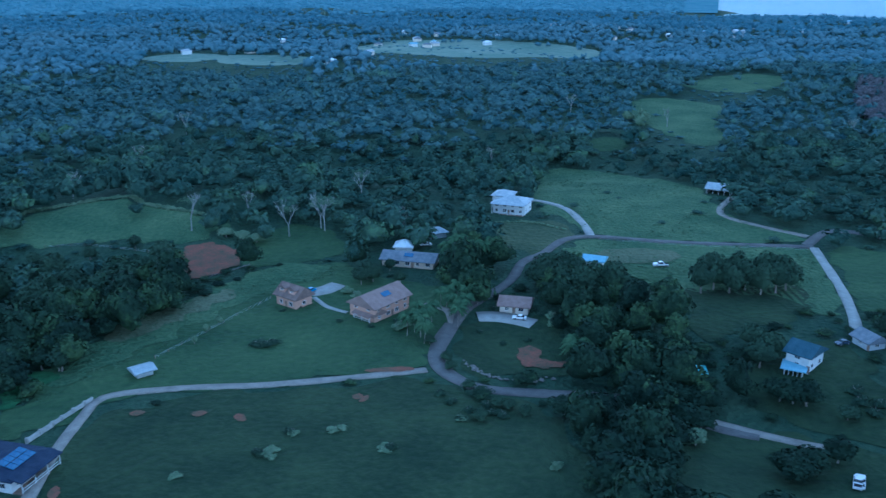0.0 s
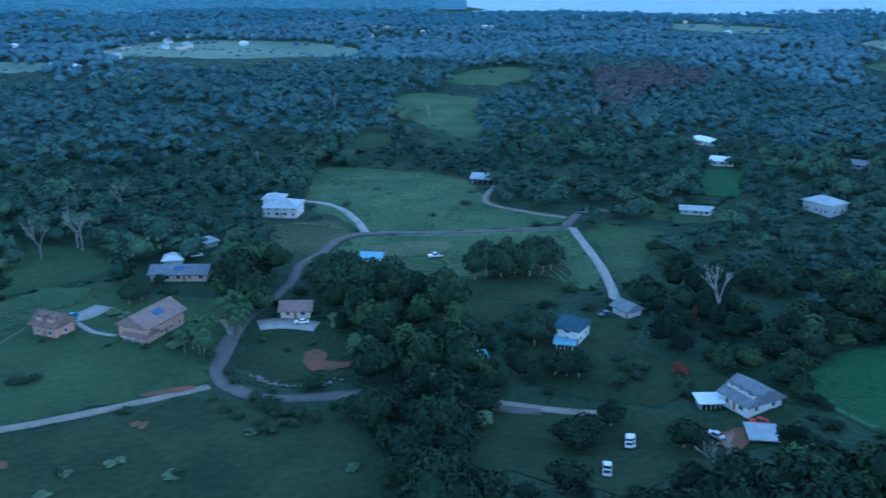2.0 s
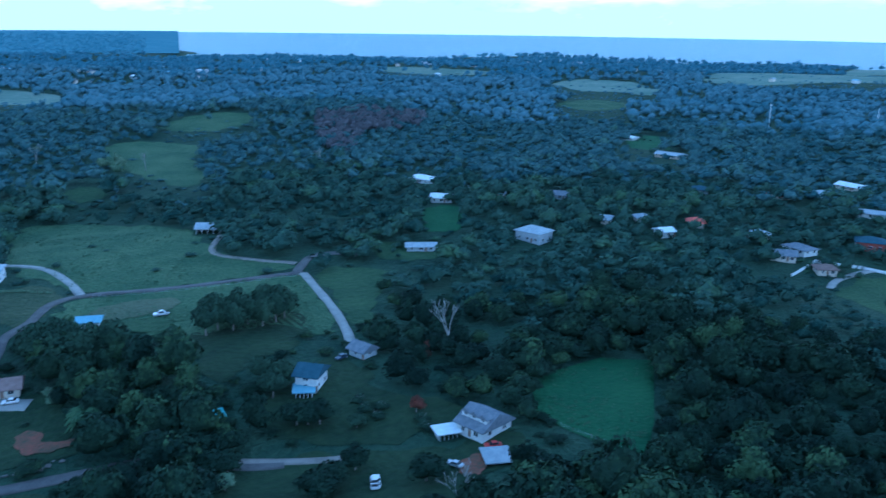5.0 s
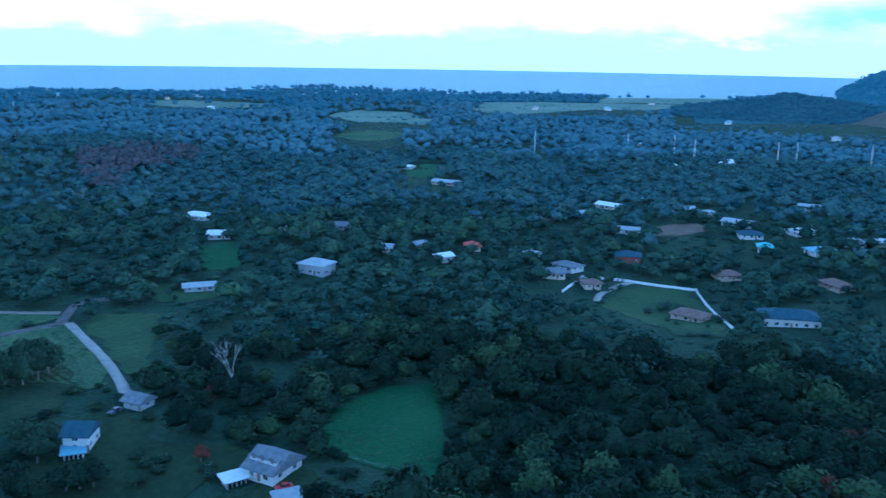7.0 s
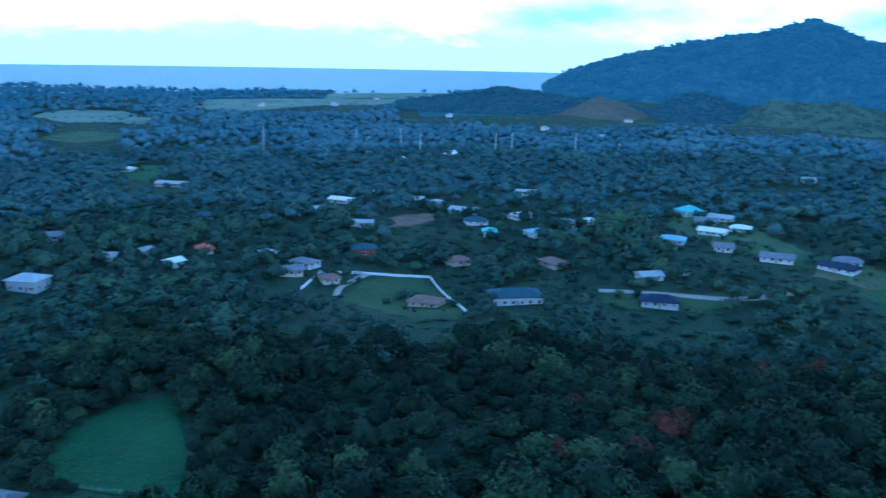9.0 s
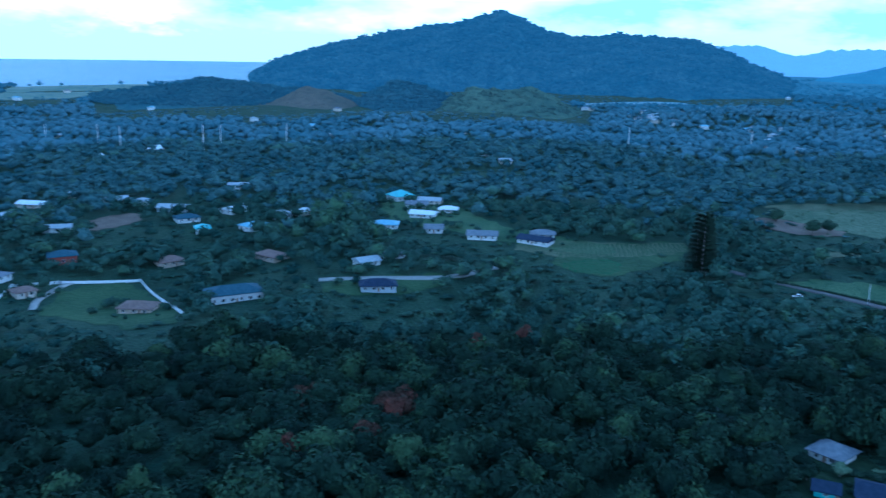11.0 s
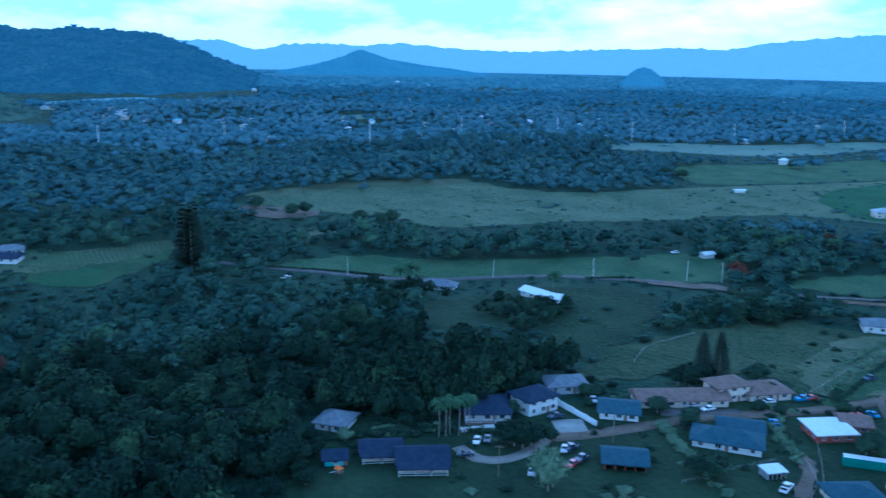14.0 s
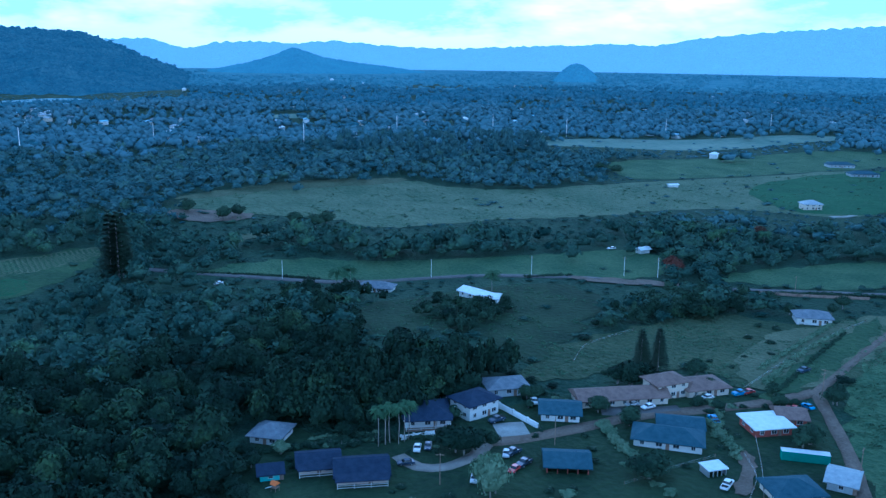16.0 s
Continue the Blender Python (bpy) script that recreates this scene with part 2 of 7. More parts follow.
# ---- helpers of the build ----
from mathutils import geometry


def mesh_of(name, verts, faces, mats, index=None, tint=None, smooth=False):
    me = bpy.data.meshes.new(name)
    verts, faces = np.asarray(verts, np.float32), np.asarray(faces, np.int32)
    k = faces.shape[1]
    me.vertices.add(len(verts))
    me.vertices.foreach_set("co", verts.ravel())
    me.loops.add(faces.size)
    me.loops.foreach_set("vertex_index", faces.ravel())
    me.polygons.add(len(faces))
    me.polygons.foreach_set("loop_start", np.arange(len(faces), dtype=np.int32) * k)
    me.polygons.foreach_set("loop_total", np.full(len(faces), k, np.int32))
    for m in mats:
        me.materials.append(m)
    if index is not None:
        me.polygons.foreach_set("material_index", np.asarray(index, np.int32))
    if smooth:
        me.polygons.foreach_set("use_smooth", np.ones(len(faces), bool))
    me.update(calc_edges=True)
    if tint is not None:
        at = me.attributes.new("tint", "FLOAT", "POINT")
        at.data.foreach_set("value", np.asarray(tint, np.float32))
    return me


def part(name, bm, mat, parent, label=""):
    me = bpy.data.meshes.new(name)
    bm.to_mesh(me)
    bm.free()
    me.materials.append(mat)
    ob = new(name, me)
    ob.parent = parent
    return tagged(ob, label)


def thing(name, x, y, z=None, turn=0.0, label="", category="", group=""):
    ob = new(name)
    ob.matrix_world = pose(x, y, float(height(x, y)) if z is None else z, 0, 0, turn)
    return tagged(ob, label, category, group)


def box(bm, x0, y0, z0, x1, y1, z1, bevel=0.0):
    """An upright box between two corners, added to bm."""
    m = Matrix.LocRotScale(((x0 + x1) / 2, (y0 + y1) / 2, (z0 + z1) / 2), None, (abs(x1 - x0), abs(y1 - y0), abs(z1 - z0)))
    r = bmesh.ops.create_cube(bm, size=1, matrix=m)
    if bevel:
        edges = list({e for v in r["verts"] for e in v.link_edges})
        bmesh.ops.bevel(bm, geom=edges, offset=bevel, segments=1, affect="EDGES")
    return bm


def tube(bm, p, q, r0, r1=None, n=8):
    """A tapered round bar from p to q."""
    p, q = Vector(p), Vector(q)
    m = Matrix.Translation((p + q) / 2) @ (q - p).to_track_quat("Z", "Y").to_matrix().to_4x4()
    bmesh.ops.create_cone(bm, cap_ends=True, segments=n, radius1=r0, radius2=r0 if r1 is None else r1, depth=(q - p).length, matrix=m)
    return bm


def inside(poly, x, y):
    poly = np.asarray(poly, float)
    ok = np.zeros(np.shape(x), bool)
    for (x0, y0), (x1, y1) in zip(poly, np.roll(poly, -1, 0)):
        cross = (y0 > y) != (y1 > y)
        ok ^= cross & (x < (x1 - x0) * (y - y0) / (y1 - y0 + 1e-12) + x0)
    return ok


OPEN = []        # outlines that no tree grows in
SPOTS = []       # round clearings: x, y, reach
GARDENS = []     # houses with planted plots: x, y, turn, length, width


def rounded(poly, steps=2):
    """Corner-cutting, so that outlines bend as in nature."""
    p = np.asarray(poly, float)
    for _ in range(steps):
        n = np.roll(p, -1, 0)
        p = np.stack([0.75 * p + 0.25 * n, 0.25 * p + 0.75 * n], 1).reshape(-1, 2)
    return p


def sheet(name, poly, mat, lift, label, category, step=None, clear=True, soft=True):
    """A patch of ground that follows the land."""
    p = rounded(poly) if soft else np.asarray(poly, float)
    if soft:
        wide = float(np.ptp(p, 0).min())
        p = rounded(p, 1)
        w = min(4.0, wide * .09)
        p = p + w * np.column_stack([np.sin(p[:, 1] * 4 / w / 3 + p[:, 0] / w) + .6 * np.sin(p[:, 0] * 2.7 / w), np.cos(p[:, 0] * 4 / w / 3 - p[:, 1] / w) + .6 * np.sin(p[:, 1] * 2.3 / w)]) * .45
    if clear:
        OPEN.append(p)
    lo, hi = p.min(0), p.max(0)
    step = step or max(2.5, float((hi - lo).max()) / 60)
    gx, gy = np.meshgrid(np.arange(lo[0], hi[0], step), np.arange(lo[1], hi[1], step))
    g = np.stack([gx.ravel(), gy.ravel()], 1)
    g = g[inside(p, g[:, 0], g[:, 1])]
    pts = [Vector(q) for q in np.concatenate([p, g])]
    vs, _, fs, *_ = geometry.delaunay_2d_cdt(pts, [], [list(range(len(p)))], 1, 1e-4)
    xy = np.array([tuple(v) for v in vs])
    z = height(xy[:, 0], xy[:, 1]) + lift
    ob = new(name, mesh_of(name, np.column_stack([xy, z]), [f for f in fs if len(f) == 3], [mat], smooth=True))
    return tagged(ob, label, category, kind="structure")


def smooth_line(points, step=3.0):
    """A Catmull-Rom line through the points."""
    p = [np.asarray(q, float) for q in points]
    p = [2 * p[0] - p[1], *p, 2 * p[-1] - p[-2]]
    out = []
    for a, b, c, d in zip(p, p[1:], p[2:], p[3:]):
        n = max(2, int(np.linalg.norm(c - b) / step))
        for i in range(n):
            t = i / n
            out.append(0.5 * (2 * b + (c - a) * t + (2 * a - 5 * b + 4 * c - d) * t * t + (3 * b - a - 3 * c + d) * t ** 3))
    out.append(p[-2])
    return np.array(out)


def strip(name, points, width, mat, lift, label, category="road", clear=True, wobble=0.12):
    """A road or path of real thickness along a line."""
    line = smooth_line(points)
    d = np.gradient(line, axis=0)
    d /= np.linalg.norm(d, axis=1)[:, None]
    side = np.column_stack([-d[:, 1], d[:, 0]])
    w = np.broadcast_to(np.asarray(width, float), (2,)) if np.ndim(width) else np.array([width, width])
    half = np.linspace(w[0], w[1], len(line))[:, None] / 2 * (1 + wobble * np.sin(np.arange(len(line)) * 0.9)[:, None] * 0.5)
    a, b = line + side * half, line - side * half
    rows = []
    for q, drop in ((a * 1.0, -0.4), (a, 0), (line, 0.05), (b, 0), (b, -0.4)):
        rows.append(np.column_stack([q, height(q[:, 0], q[:, 1]) + lift + drop]))
    n = len(line)
    v = np.concatenate(rows)
    f = [(k * n + i, (k + 1) * n + i, (k + 1) * n + i + 1, k * n + i + 1) for k in range(4) for i in range(n - 1)]
    ob = new(name, mesh_of(name, v, f, [mat], smooth=False))
    if clear:
        big = half + 1.5
        OPEN.append(np.concatenate([line + side * big, (line - side * big)[::-1]]))
    return tagged(ob, label, category, kind="structure")


# ---- ground: one sheet from under the camera to the horizon ----
def ground():
    az = np.linspace(0, 2 * np.pi, 361)[:-1]
    r = np.concatenate([[2], np.arange(20, 420, 8), np.geomspace(420, 2450, 90), [2700, 3200, 4000, 4950]])
    a, q = np.meshgrid(az, r)
    x, y = q * np.cos(a), q * np.sin(a)
    shore = 2220 + 60 * np.sin(a * 9) + 35 * np.sin(a * 23)
    sea_side = np.clip((np.cos(a - radians(33)) - np.cos(radians(43))) * 9, 0, 1)
    z = height(x, y) - sea_side * np.clip((q - shore) / 60, 0, 1) * 14
    n = len(az)
    f = [(i * n + j, i * n + (j + 1) % n, (i + 1) * n + (j + 1) % n, (i + 1) * n + j) for i in range(len(r) - 1) for j in range(n)]
    tagged(new("ground", mesh_of("ground", np.column_stack([x.ravel(), y.ravel(), z.ravel()]), f, [M_GROUND], smooth=True)),
           "rough green undergrowth on rolling land", "ground", kind="structure")
    # sea and far plain, out to the horizon
    r = np.array([1750, 2600, 3300, 4000, 4950])
    az = np.linspace(radians(-43), radians(43), 141)
    a, q = np.meshgrid(az, r)
    n = len(az)
    f = [(i * n + j, i * n + j + 1, (i + 1) * n + j + 1, (i + 1) * n + j) for i in range(len(r) - 1) for j in range(n - 1)]
    x, y = q * np.cos(a + radians(33)), q * np.sin(a + radians(33))
    tagged(new("water", mesh_of("water", np.column_stack([x.ravel(), y.ravel(), np.full(x.size, -4.0)]), f, [M_WATER])),
           "calm blue sea that reaches the horizon", "sea", kind="structure")


ground()


# ---- mountains ----
SLOPES = []      # wooded slopes: corners of the grid, crown reach, share, material


def mountain(name, profile, dist, depth, mat, label, seed=0, rough=0.17, wood=0.0, crown=(9, 17), jag=2.0):
    """A ridge round the camera's place, with spurs and gullies: azimuth (degrees left of +y) and height of the crest. wood: trees in thousands."""
    az, top = np.array(profile, float).T
    o = np.argsort(az)
    u = np.linspace(az.min(), az.max(), 260)
    crest = np.interp(u, az[o], top[o])
    crest = np.convolve(np.pad(crest, 1, mode="edge"), np.ones(3) / 3, "valid") + 3
    step = 2850 / dist
    crest = crest + np.array([noise.noise(Vector((a * 2.1 / step, seed * 3.1, 0))) + .6 * noise.noise(Vector((a * 5.3 / step, seed, 4))) for a in u]) * jag
    v = np.concatenate([np.linspace(-1, 0, 40), np.linspace(.1, 1, 8)])
    uu, vv = np.meshgrid(u, v)
    cc = np.interp(uu, u, crest)
    # spurs run down from the crest, bending as they go
    spur = np.array([[1 - abs(noise.noise(Vector((a * .42 / step + b * .5, seed, b * .4)))) * 2 for a in u] for b in v])
    fine = np.array([[1 - abs(noise.noise(Vector((a * 1.3 / step + b * .9, seed + 9, b * 1.3)))) * 2 for a in u] for b in v])
    wall = np.clip(1 - np.abs(vv), 0, 1)
    lean = wall ** (1.12 - .5 * rough * 4 * (spur - .45) - .22 * rough * 4 * (fine - .5))
    z = (cc + 12) * np.clip(lean, 0, 1) - 12
    r = dist + vv * depth
    a = np.radians(uu)
    n = len(u)
    f = [(i * n + j, i * n + j + 1, (i + 1) * n + j + 1, (i + 1) * n + j) for i in range(len(v) - 1) for j in range(n - 1)]
    p = np.stack([-np.sin(a) * r, np.cos(a) * r, z], -1)
    ob = new(name, mesh_of(name, p.reshape(-1, 3), f, [mat], smooth=True))
    edge = np.concatenate([p[0, ::8, :2], p[-1, ::-8, :2]])
    OPEN.append(edge)
    if wood:
        SLOPES.append((p, crown, wood, mat, seed))
    return tagged(ob, label, "mountain", kind="structure")


def slope_woods():
    """The trees on the mountains' sides."""
    protos = [crown_proto(700 + s, 8, .22, .95, 4) for s in range(6)]
    for p, crown, wood, mat, seed in SLOPES:
        rng = np.random.default_rng(seed)
        n = int(wood * 1000)
        i, j = rng.uniform(0, 41.9, n), rng.uniform(0, p.shape[1] - 1.01, n)
        k, m = i.astype(int), j.astype(int)
        fi, fj = (i - k)[:, None], (j - m)[:, None]
        q = (p[k, m] * (1 - fi) + p[k + 1, m] * fi) * (1 - fj) + (p[k, m + 1] * (1 - fi) + p[k + 1, m + 1] * fi) * fj
        q = q[q[:, 2] > 1]
        n = len(q)
        size = rng.uniform(*crown, n)
        ve, f, t = merged(protos, rng.integers(0, 6, n), q, size, size * rng.uniform(.5, .9, n), rng.uniform(0, 6, n), rng.random(n) * .4 + .7 * np.array([noise.noise(Vector(c) * .0045) for c in q]))
        tagged(new("mountain_wood", mesh_of("mountain_wood", ve, f, [mat], tint=t, smooth=True)), "dense woodland on the mountain side", "woodland", kind="stuff")


def distant(name, low, high, haze_glow, amount):
    """A far slope behind much air, the haze put in as blue emission."""
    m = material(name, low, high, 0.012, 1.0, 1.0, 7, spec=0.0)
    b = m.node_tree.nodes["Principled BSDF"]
    b.inputs["Emission Color"].default_value, b.inputs["Emission Strength"].default_value = (*haze_glow, 1), amount
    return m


# haze painted in: a blue glow on each, most with blued base colours
M_MOUNT = distant("hazed_wooded_mountain", (0.020, 0.045, 0.050), (0.075, 0.110, 0.100), (0.095, 0.19, 0.26), 0.34)
M_CONE = distant("hazed_cone", (0.05, 0.10, 0.13), (0.08, 0.15, 0.17), (0.16, 0.30, 0.37), 0.36)
M_RANGE = distant("hazed_range", (0.08, 0.15, 0.20), (0.10, 0.18, 0.23), (0.40, 0.56, 0.62), 0.50)
M_FOOT = distant("hazed_foothill_wood", (0.035, 0.072, 0.078), (0.075, 0.115, 0.108), (0.10, 0.18, 0.24), 0.17)
M_PLAIN = distant("hazed_plain", (0.07, 0.12, 0.13), (0.13, 0.18, 0.18), (0.12, 0.25, 0.33), 0.27)
M_PLAINWOOD = distant("hazed_plain_canopy", (0.06, 0.11, 0.135), (0.115, 0.172, 0.195), (0.10, 0.21, 0.28), 0.13)
M_SLOPE = distant("hazed_brown_slope", (0.085, 0.085, 0.058), (0.145, 0.122, 0.082), (0.10, 0.16, 0.20), 0.13)
M_MEADOW = distant("hazed_hill_meadow", (0.065, 0.098, 0.062), (0.115, 0.15, 0.085), (0.10, 0.16, 0.20), 0.13)


def hazed_plain():
    """The far end of the plain, out to the horizon, its haze a blue glow."""
    r = np.array([2350, 2900, 3600, 4960])
    az = np.radians(np.concatenate([np.linspace(-17, 60, 40), np.linspace(-175, -99, 40)]))
    a, q = np.meshgrid(az, r)
    n = len(az)
    f = [(i * n + j, i * n + j + 1, (i + 1) * n + j + 1, (i + 1) * n + j) for i in range(len(r) - 1) for j in range(n - 1) if j != 39]
    x, y = -np.sin(a) * q, np.cos(a) * q
    z = np.full(x.size, 1.0)
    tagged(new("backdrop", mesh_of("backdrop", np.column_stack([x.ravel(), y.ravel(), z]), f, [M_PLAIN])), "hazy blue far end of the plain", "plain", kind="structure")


hazed_plain()


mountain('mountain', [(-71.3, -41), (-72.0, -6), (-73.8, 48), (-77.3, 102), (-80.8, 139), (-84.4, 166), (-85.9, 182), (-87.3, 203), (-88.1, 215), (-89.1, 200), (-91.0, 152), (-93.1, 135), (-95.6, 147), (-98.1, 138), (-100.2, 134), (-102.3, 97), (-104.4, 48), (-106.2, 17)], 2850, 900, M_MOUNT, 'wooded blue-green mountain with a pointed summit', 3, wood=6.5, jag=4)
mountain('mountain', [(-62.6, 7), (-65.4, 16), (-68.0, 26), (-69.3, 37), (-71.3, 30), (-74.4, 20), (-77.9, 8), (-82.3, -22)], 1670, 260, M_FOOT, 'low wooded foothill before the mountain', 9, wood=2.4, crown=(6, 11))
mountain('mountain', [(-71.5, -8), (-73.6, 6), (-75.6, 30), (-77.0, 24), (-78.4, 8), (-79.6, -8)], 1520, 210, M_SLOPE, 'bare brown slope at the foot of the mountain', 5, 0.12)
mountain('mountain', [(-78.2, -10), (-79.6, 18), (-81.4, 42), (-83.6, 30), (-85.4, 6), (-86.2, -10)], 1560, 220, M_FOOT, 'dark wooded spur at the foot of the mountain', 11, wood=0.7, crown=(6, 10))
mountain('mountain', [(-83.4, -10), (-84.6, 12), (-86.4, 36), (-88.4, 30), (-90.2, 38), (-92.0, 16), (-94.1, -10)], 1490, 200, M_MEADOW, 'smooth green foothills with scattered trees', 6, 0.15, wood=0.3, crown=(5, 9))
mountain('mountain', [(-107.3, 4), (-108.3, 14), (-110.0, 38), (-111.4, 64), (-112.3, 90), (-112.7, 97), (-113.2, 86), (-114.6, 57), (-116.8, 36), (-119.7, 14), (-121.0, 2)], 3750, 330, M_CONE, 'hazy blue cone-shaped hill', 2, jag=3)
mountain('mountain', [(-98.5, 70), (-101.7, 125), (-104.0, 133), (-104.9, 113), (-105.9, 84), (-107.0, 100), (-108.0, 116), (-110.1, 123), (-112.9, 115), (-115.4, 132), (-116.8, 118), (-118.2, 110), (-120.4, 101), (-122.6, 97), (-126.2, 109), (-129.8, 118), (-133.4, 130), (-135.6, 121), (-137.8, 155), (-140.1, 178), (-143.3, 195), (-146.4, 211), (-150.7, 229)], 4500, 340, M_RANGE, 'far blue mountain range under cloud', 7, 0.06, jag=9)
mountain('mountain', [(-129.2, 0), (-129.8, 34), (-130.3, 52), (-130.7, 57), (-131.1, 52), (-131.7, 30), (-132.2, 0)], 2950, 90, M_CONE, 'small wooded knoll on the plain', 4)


# ---- fields, roads and yards ----
sheet('field', [(-186.4, 321.9), (-178.6, 354.4), (-140.8, 367.3), (-125.8, 356.8), (-99.5, 347.6), (-84.7, 342.1), (-96.1, 323.1), (-110.3, 326.1), (-136.2, 329.7), (-154.1, 323.7)], M_PASTURE, 0.2, 'smooth green hill pasture with a hedge along its crest', 'field')
sheet('dirt', [(-101.5, 317.0), (-95.9, 324.1), (-78.4, 318.3), (-74.2, 305.5), (-78.2, 294.0), (-90.6, 281.7)], M_DIRT, 0.45, 'bare red earth beside the pasture', 'earth')
sheet('field', [(-75.5, 309.6), (-72.4, 338.1), (-52.8, 346.1), (-39.0, 330.3), (-35.8, 312.6), (-47.5, 307.0), (-54.9, 300.7), (-70.2, 294.9)], M_LAWN, 0.2, 'green slope below pale tall trees', 'field')
sheet('field', [(-106.2, 174.0), (-104.4, 198.7), (-97.7, 226.8), (-85.5, 250.5), (-70.0, 293.7), (-45.2, 305.8), (-30.0, 301.1), (-18.6, 283.2), (1.0, 283.9), (1.9, 254.6), (-2.3, 222.0), (-14.4, 212.2), (-45.3, 206.0), (-70.8, 202.1), (-85.7, 195.0), (-91.3, 181.5)], M_LAWN, 0.2, 'wide sloping lawn round the houses', 'field')
sheet('field', [(-112.0, 215.5), (-100.8, 235.0), (-86.9, 255.3), (-70.0, 293.7), (-47.3, 305.8), (-37.3, 291.7), (-58.3, 274.8), (-71.9, 252.6), (-80.7, 235.0), (-91.6, 219.1), (-99.9, 201.8)], M_PASTURE, 0.35, 'rough pasture strip beside the stone wall', 'field', clear=False)
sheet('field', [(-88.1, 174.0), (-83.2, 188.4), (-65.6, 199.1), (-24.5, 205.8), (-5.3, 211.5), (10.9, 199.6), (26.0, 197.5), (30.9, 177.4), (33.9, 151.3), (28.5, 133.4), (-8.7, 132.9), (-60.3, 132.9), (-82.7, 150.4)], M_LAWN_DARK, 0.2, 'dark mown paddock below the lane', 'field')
sheet('yard', [(5.1, 238.3), (9.0, 253.0), (32.8, 259.1), (35.4, 243.9), (42.7, 230.0), (38.8, 220.1), (17.8, 214.6), (10.0, 211.9), (3.2, 222.6)], M_LAWN_DARK, 0.2, 'lawn in front of a small beige house', 'yard')
sheet('dirt', [(20.6, 230.5), (26.0, 235.7), (28.9, 231.2), (27.5, 225.8), (34.9, 226.4), (35.0, 221.5), (22.2, 219.9)], M_DIRT, 0.45, 'bare red earth bank below the yard', 'earth')
sheet('dirt', [(-20.8, 215.0), (-8.5, 217.6), (-7.6, 214.1), (-22.1, 212.5)], M_DIRT, 0.45, 'red earth edge of the lawn', 'earth')
sheet('field', [(55.7, 491), (74.4, 497), (102.3, 472), (127.8, 424), (128.4, 400), (121.9, 371.4), (130.2, 351.4), (147.3, 340.4), (143.3, 327.4), (115.5, 327.6), (63.0, 335.4), (54.6, 357.2), (40.4, 385.7)], M_PASTURE, 0.2, 'rough green pasture above the road', 'field')
sheet('field', [(20.5, 353.3), (39.4, 362.8), (54.0, 352.8), (54.6, 340.5), (44.1, 321.5), (37.5, 311.2), (23.2, 321.2)], M_HILL, 0.2, 'dark rough ground below the white house', 'field')
sheet('field', [(43.7, 318.0), (55.7, 332.8), (93.3, 328.4), (142.2, 321.9), (141.2, 307.5), (131.7, 267.5), (123.4, 252.6), (114.4, 252.4), (116.7, 272.2), (84.4, 271.9), (71.8, 283.3), (61.4, 301.6)], M_PASTURE, 0.2, 'flat pasture between the road and the woods', 'field')
# shade behind the trees is put into the darker grass colour
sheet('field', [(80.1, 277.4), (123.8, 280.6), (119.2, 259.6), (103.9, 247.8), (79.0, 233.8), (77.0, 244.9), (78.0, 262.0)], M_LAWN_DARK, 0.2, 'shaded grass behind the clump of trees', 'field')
sheet('field', [(146.1, 317.7), (161.1, 321.2), (175.1, 309.2), (169.1, 291.6), (148.8, 270.9), (143.2, 256.4), (132.6, 251.3), (136.2, 269.3), (145.1, 302.0)], M_LAWN, 0.2, 'grass beside the pale concrete lane', 'field')
sheet('yard', [(83.8, 218.2), (99.0, 231.7), (110.2, 235.8), (121.1, 229.4), (118.0, 216.0), (115.0, 205.4), (123.7, 193.0), (131.5, 184.8), (126.4, 177.2), (117.0, 176.4), (99.2, 184.3), (90.0, 192.9), (78.5, 205.0)], M_LAWN_DARK, 0.2, 'yard lawn round the blue-roofed house', 'yard')
sheet('yard', [(61.0, 192.4), (73.1, 191.6), (93.9, 183.7), (107.2, 174.5), (120.9, 169.0), (134.4, 165.8), (131.7, 157.6), (119.3, 152.4), (105.6, 151.2), (89.2, 144.5), (79.4, 142.0), (70.1, 150.6), (53.8, 163.2), (46.9, 174.9)], M_LAWN_DARK, 0.2, 'wide lawn below the house with dormers', 'yard')
sheet('dirt', [(113.8, 162.3), (121.4, 162.3), (117.8, 154.9), (112.6, 153.3), (109.4, 156.9)], M_DIRT, 0.45, 'bare red earth beside the house', 'earth')
sheet('field', [(154.7, 184.5), (167.5, 187.5), (185.8, 188.5), (199.7, 178.2), (168.3, 148.4), (151.3, 134.9), (148.2, 141.8), (145.2, 156.5), (143.2, 167.6)], M_BRIGHT, 0.2, 'enclosed bright green paddock among the woods', 'field', soft=False)
sheet('field', [(240.9, 384.5), (261.5, 380.9), (255.5, 362.8), (239.5, 340.9), (222.9, 342.5), (224.0, 357.0)], M_BRIGHT, 0.2, 'small bright lawn among trees', 'field')
sheet('field', [(189.9, 343.7), (206.4, 340.9), (214.7, 324.8), (209.2, 311.7), (189.0, 311.7), (180.7, 326.9)], M_LAWN, 0.2, 'small clearing below a long grey roof', 'field')
sheet('field', [(578, 570), (626, 567), (549, 497), (524, 511)], M_BRIGHT, 0.2, 'flat green lot with a pale wall', 'field')
sheet('field', [(335.5, 203.5), (374.5, 210.4), (392.4, 182.9), (332.4, 135.8), (315.3, 143.4), (314.4, 157.7), (330.0, 185.0)], M_LAWN, 0.2, 'walled lawn plot with a low house', 'field')
sheet('field', [(469, 255.1), (499, 248.2), (504, 229.8), (479, 223.5), (452, 242.0)], M_BROWN, 0.2, 'bare brown ground', 'earth')
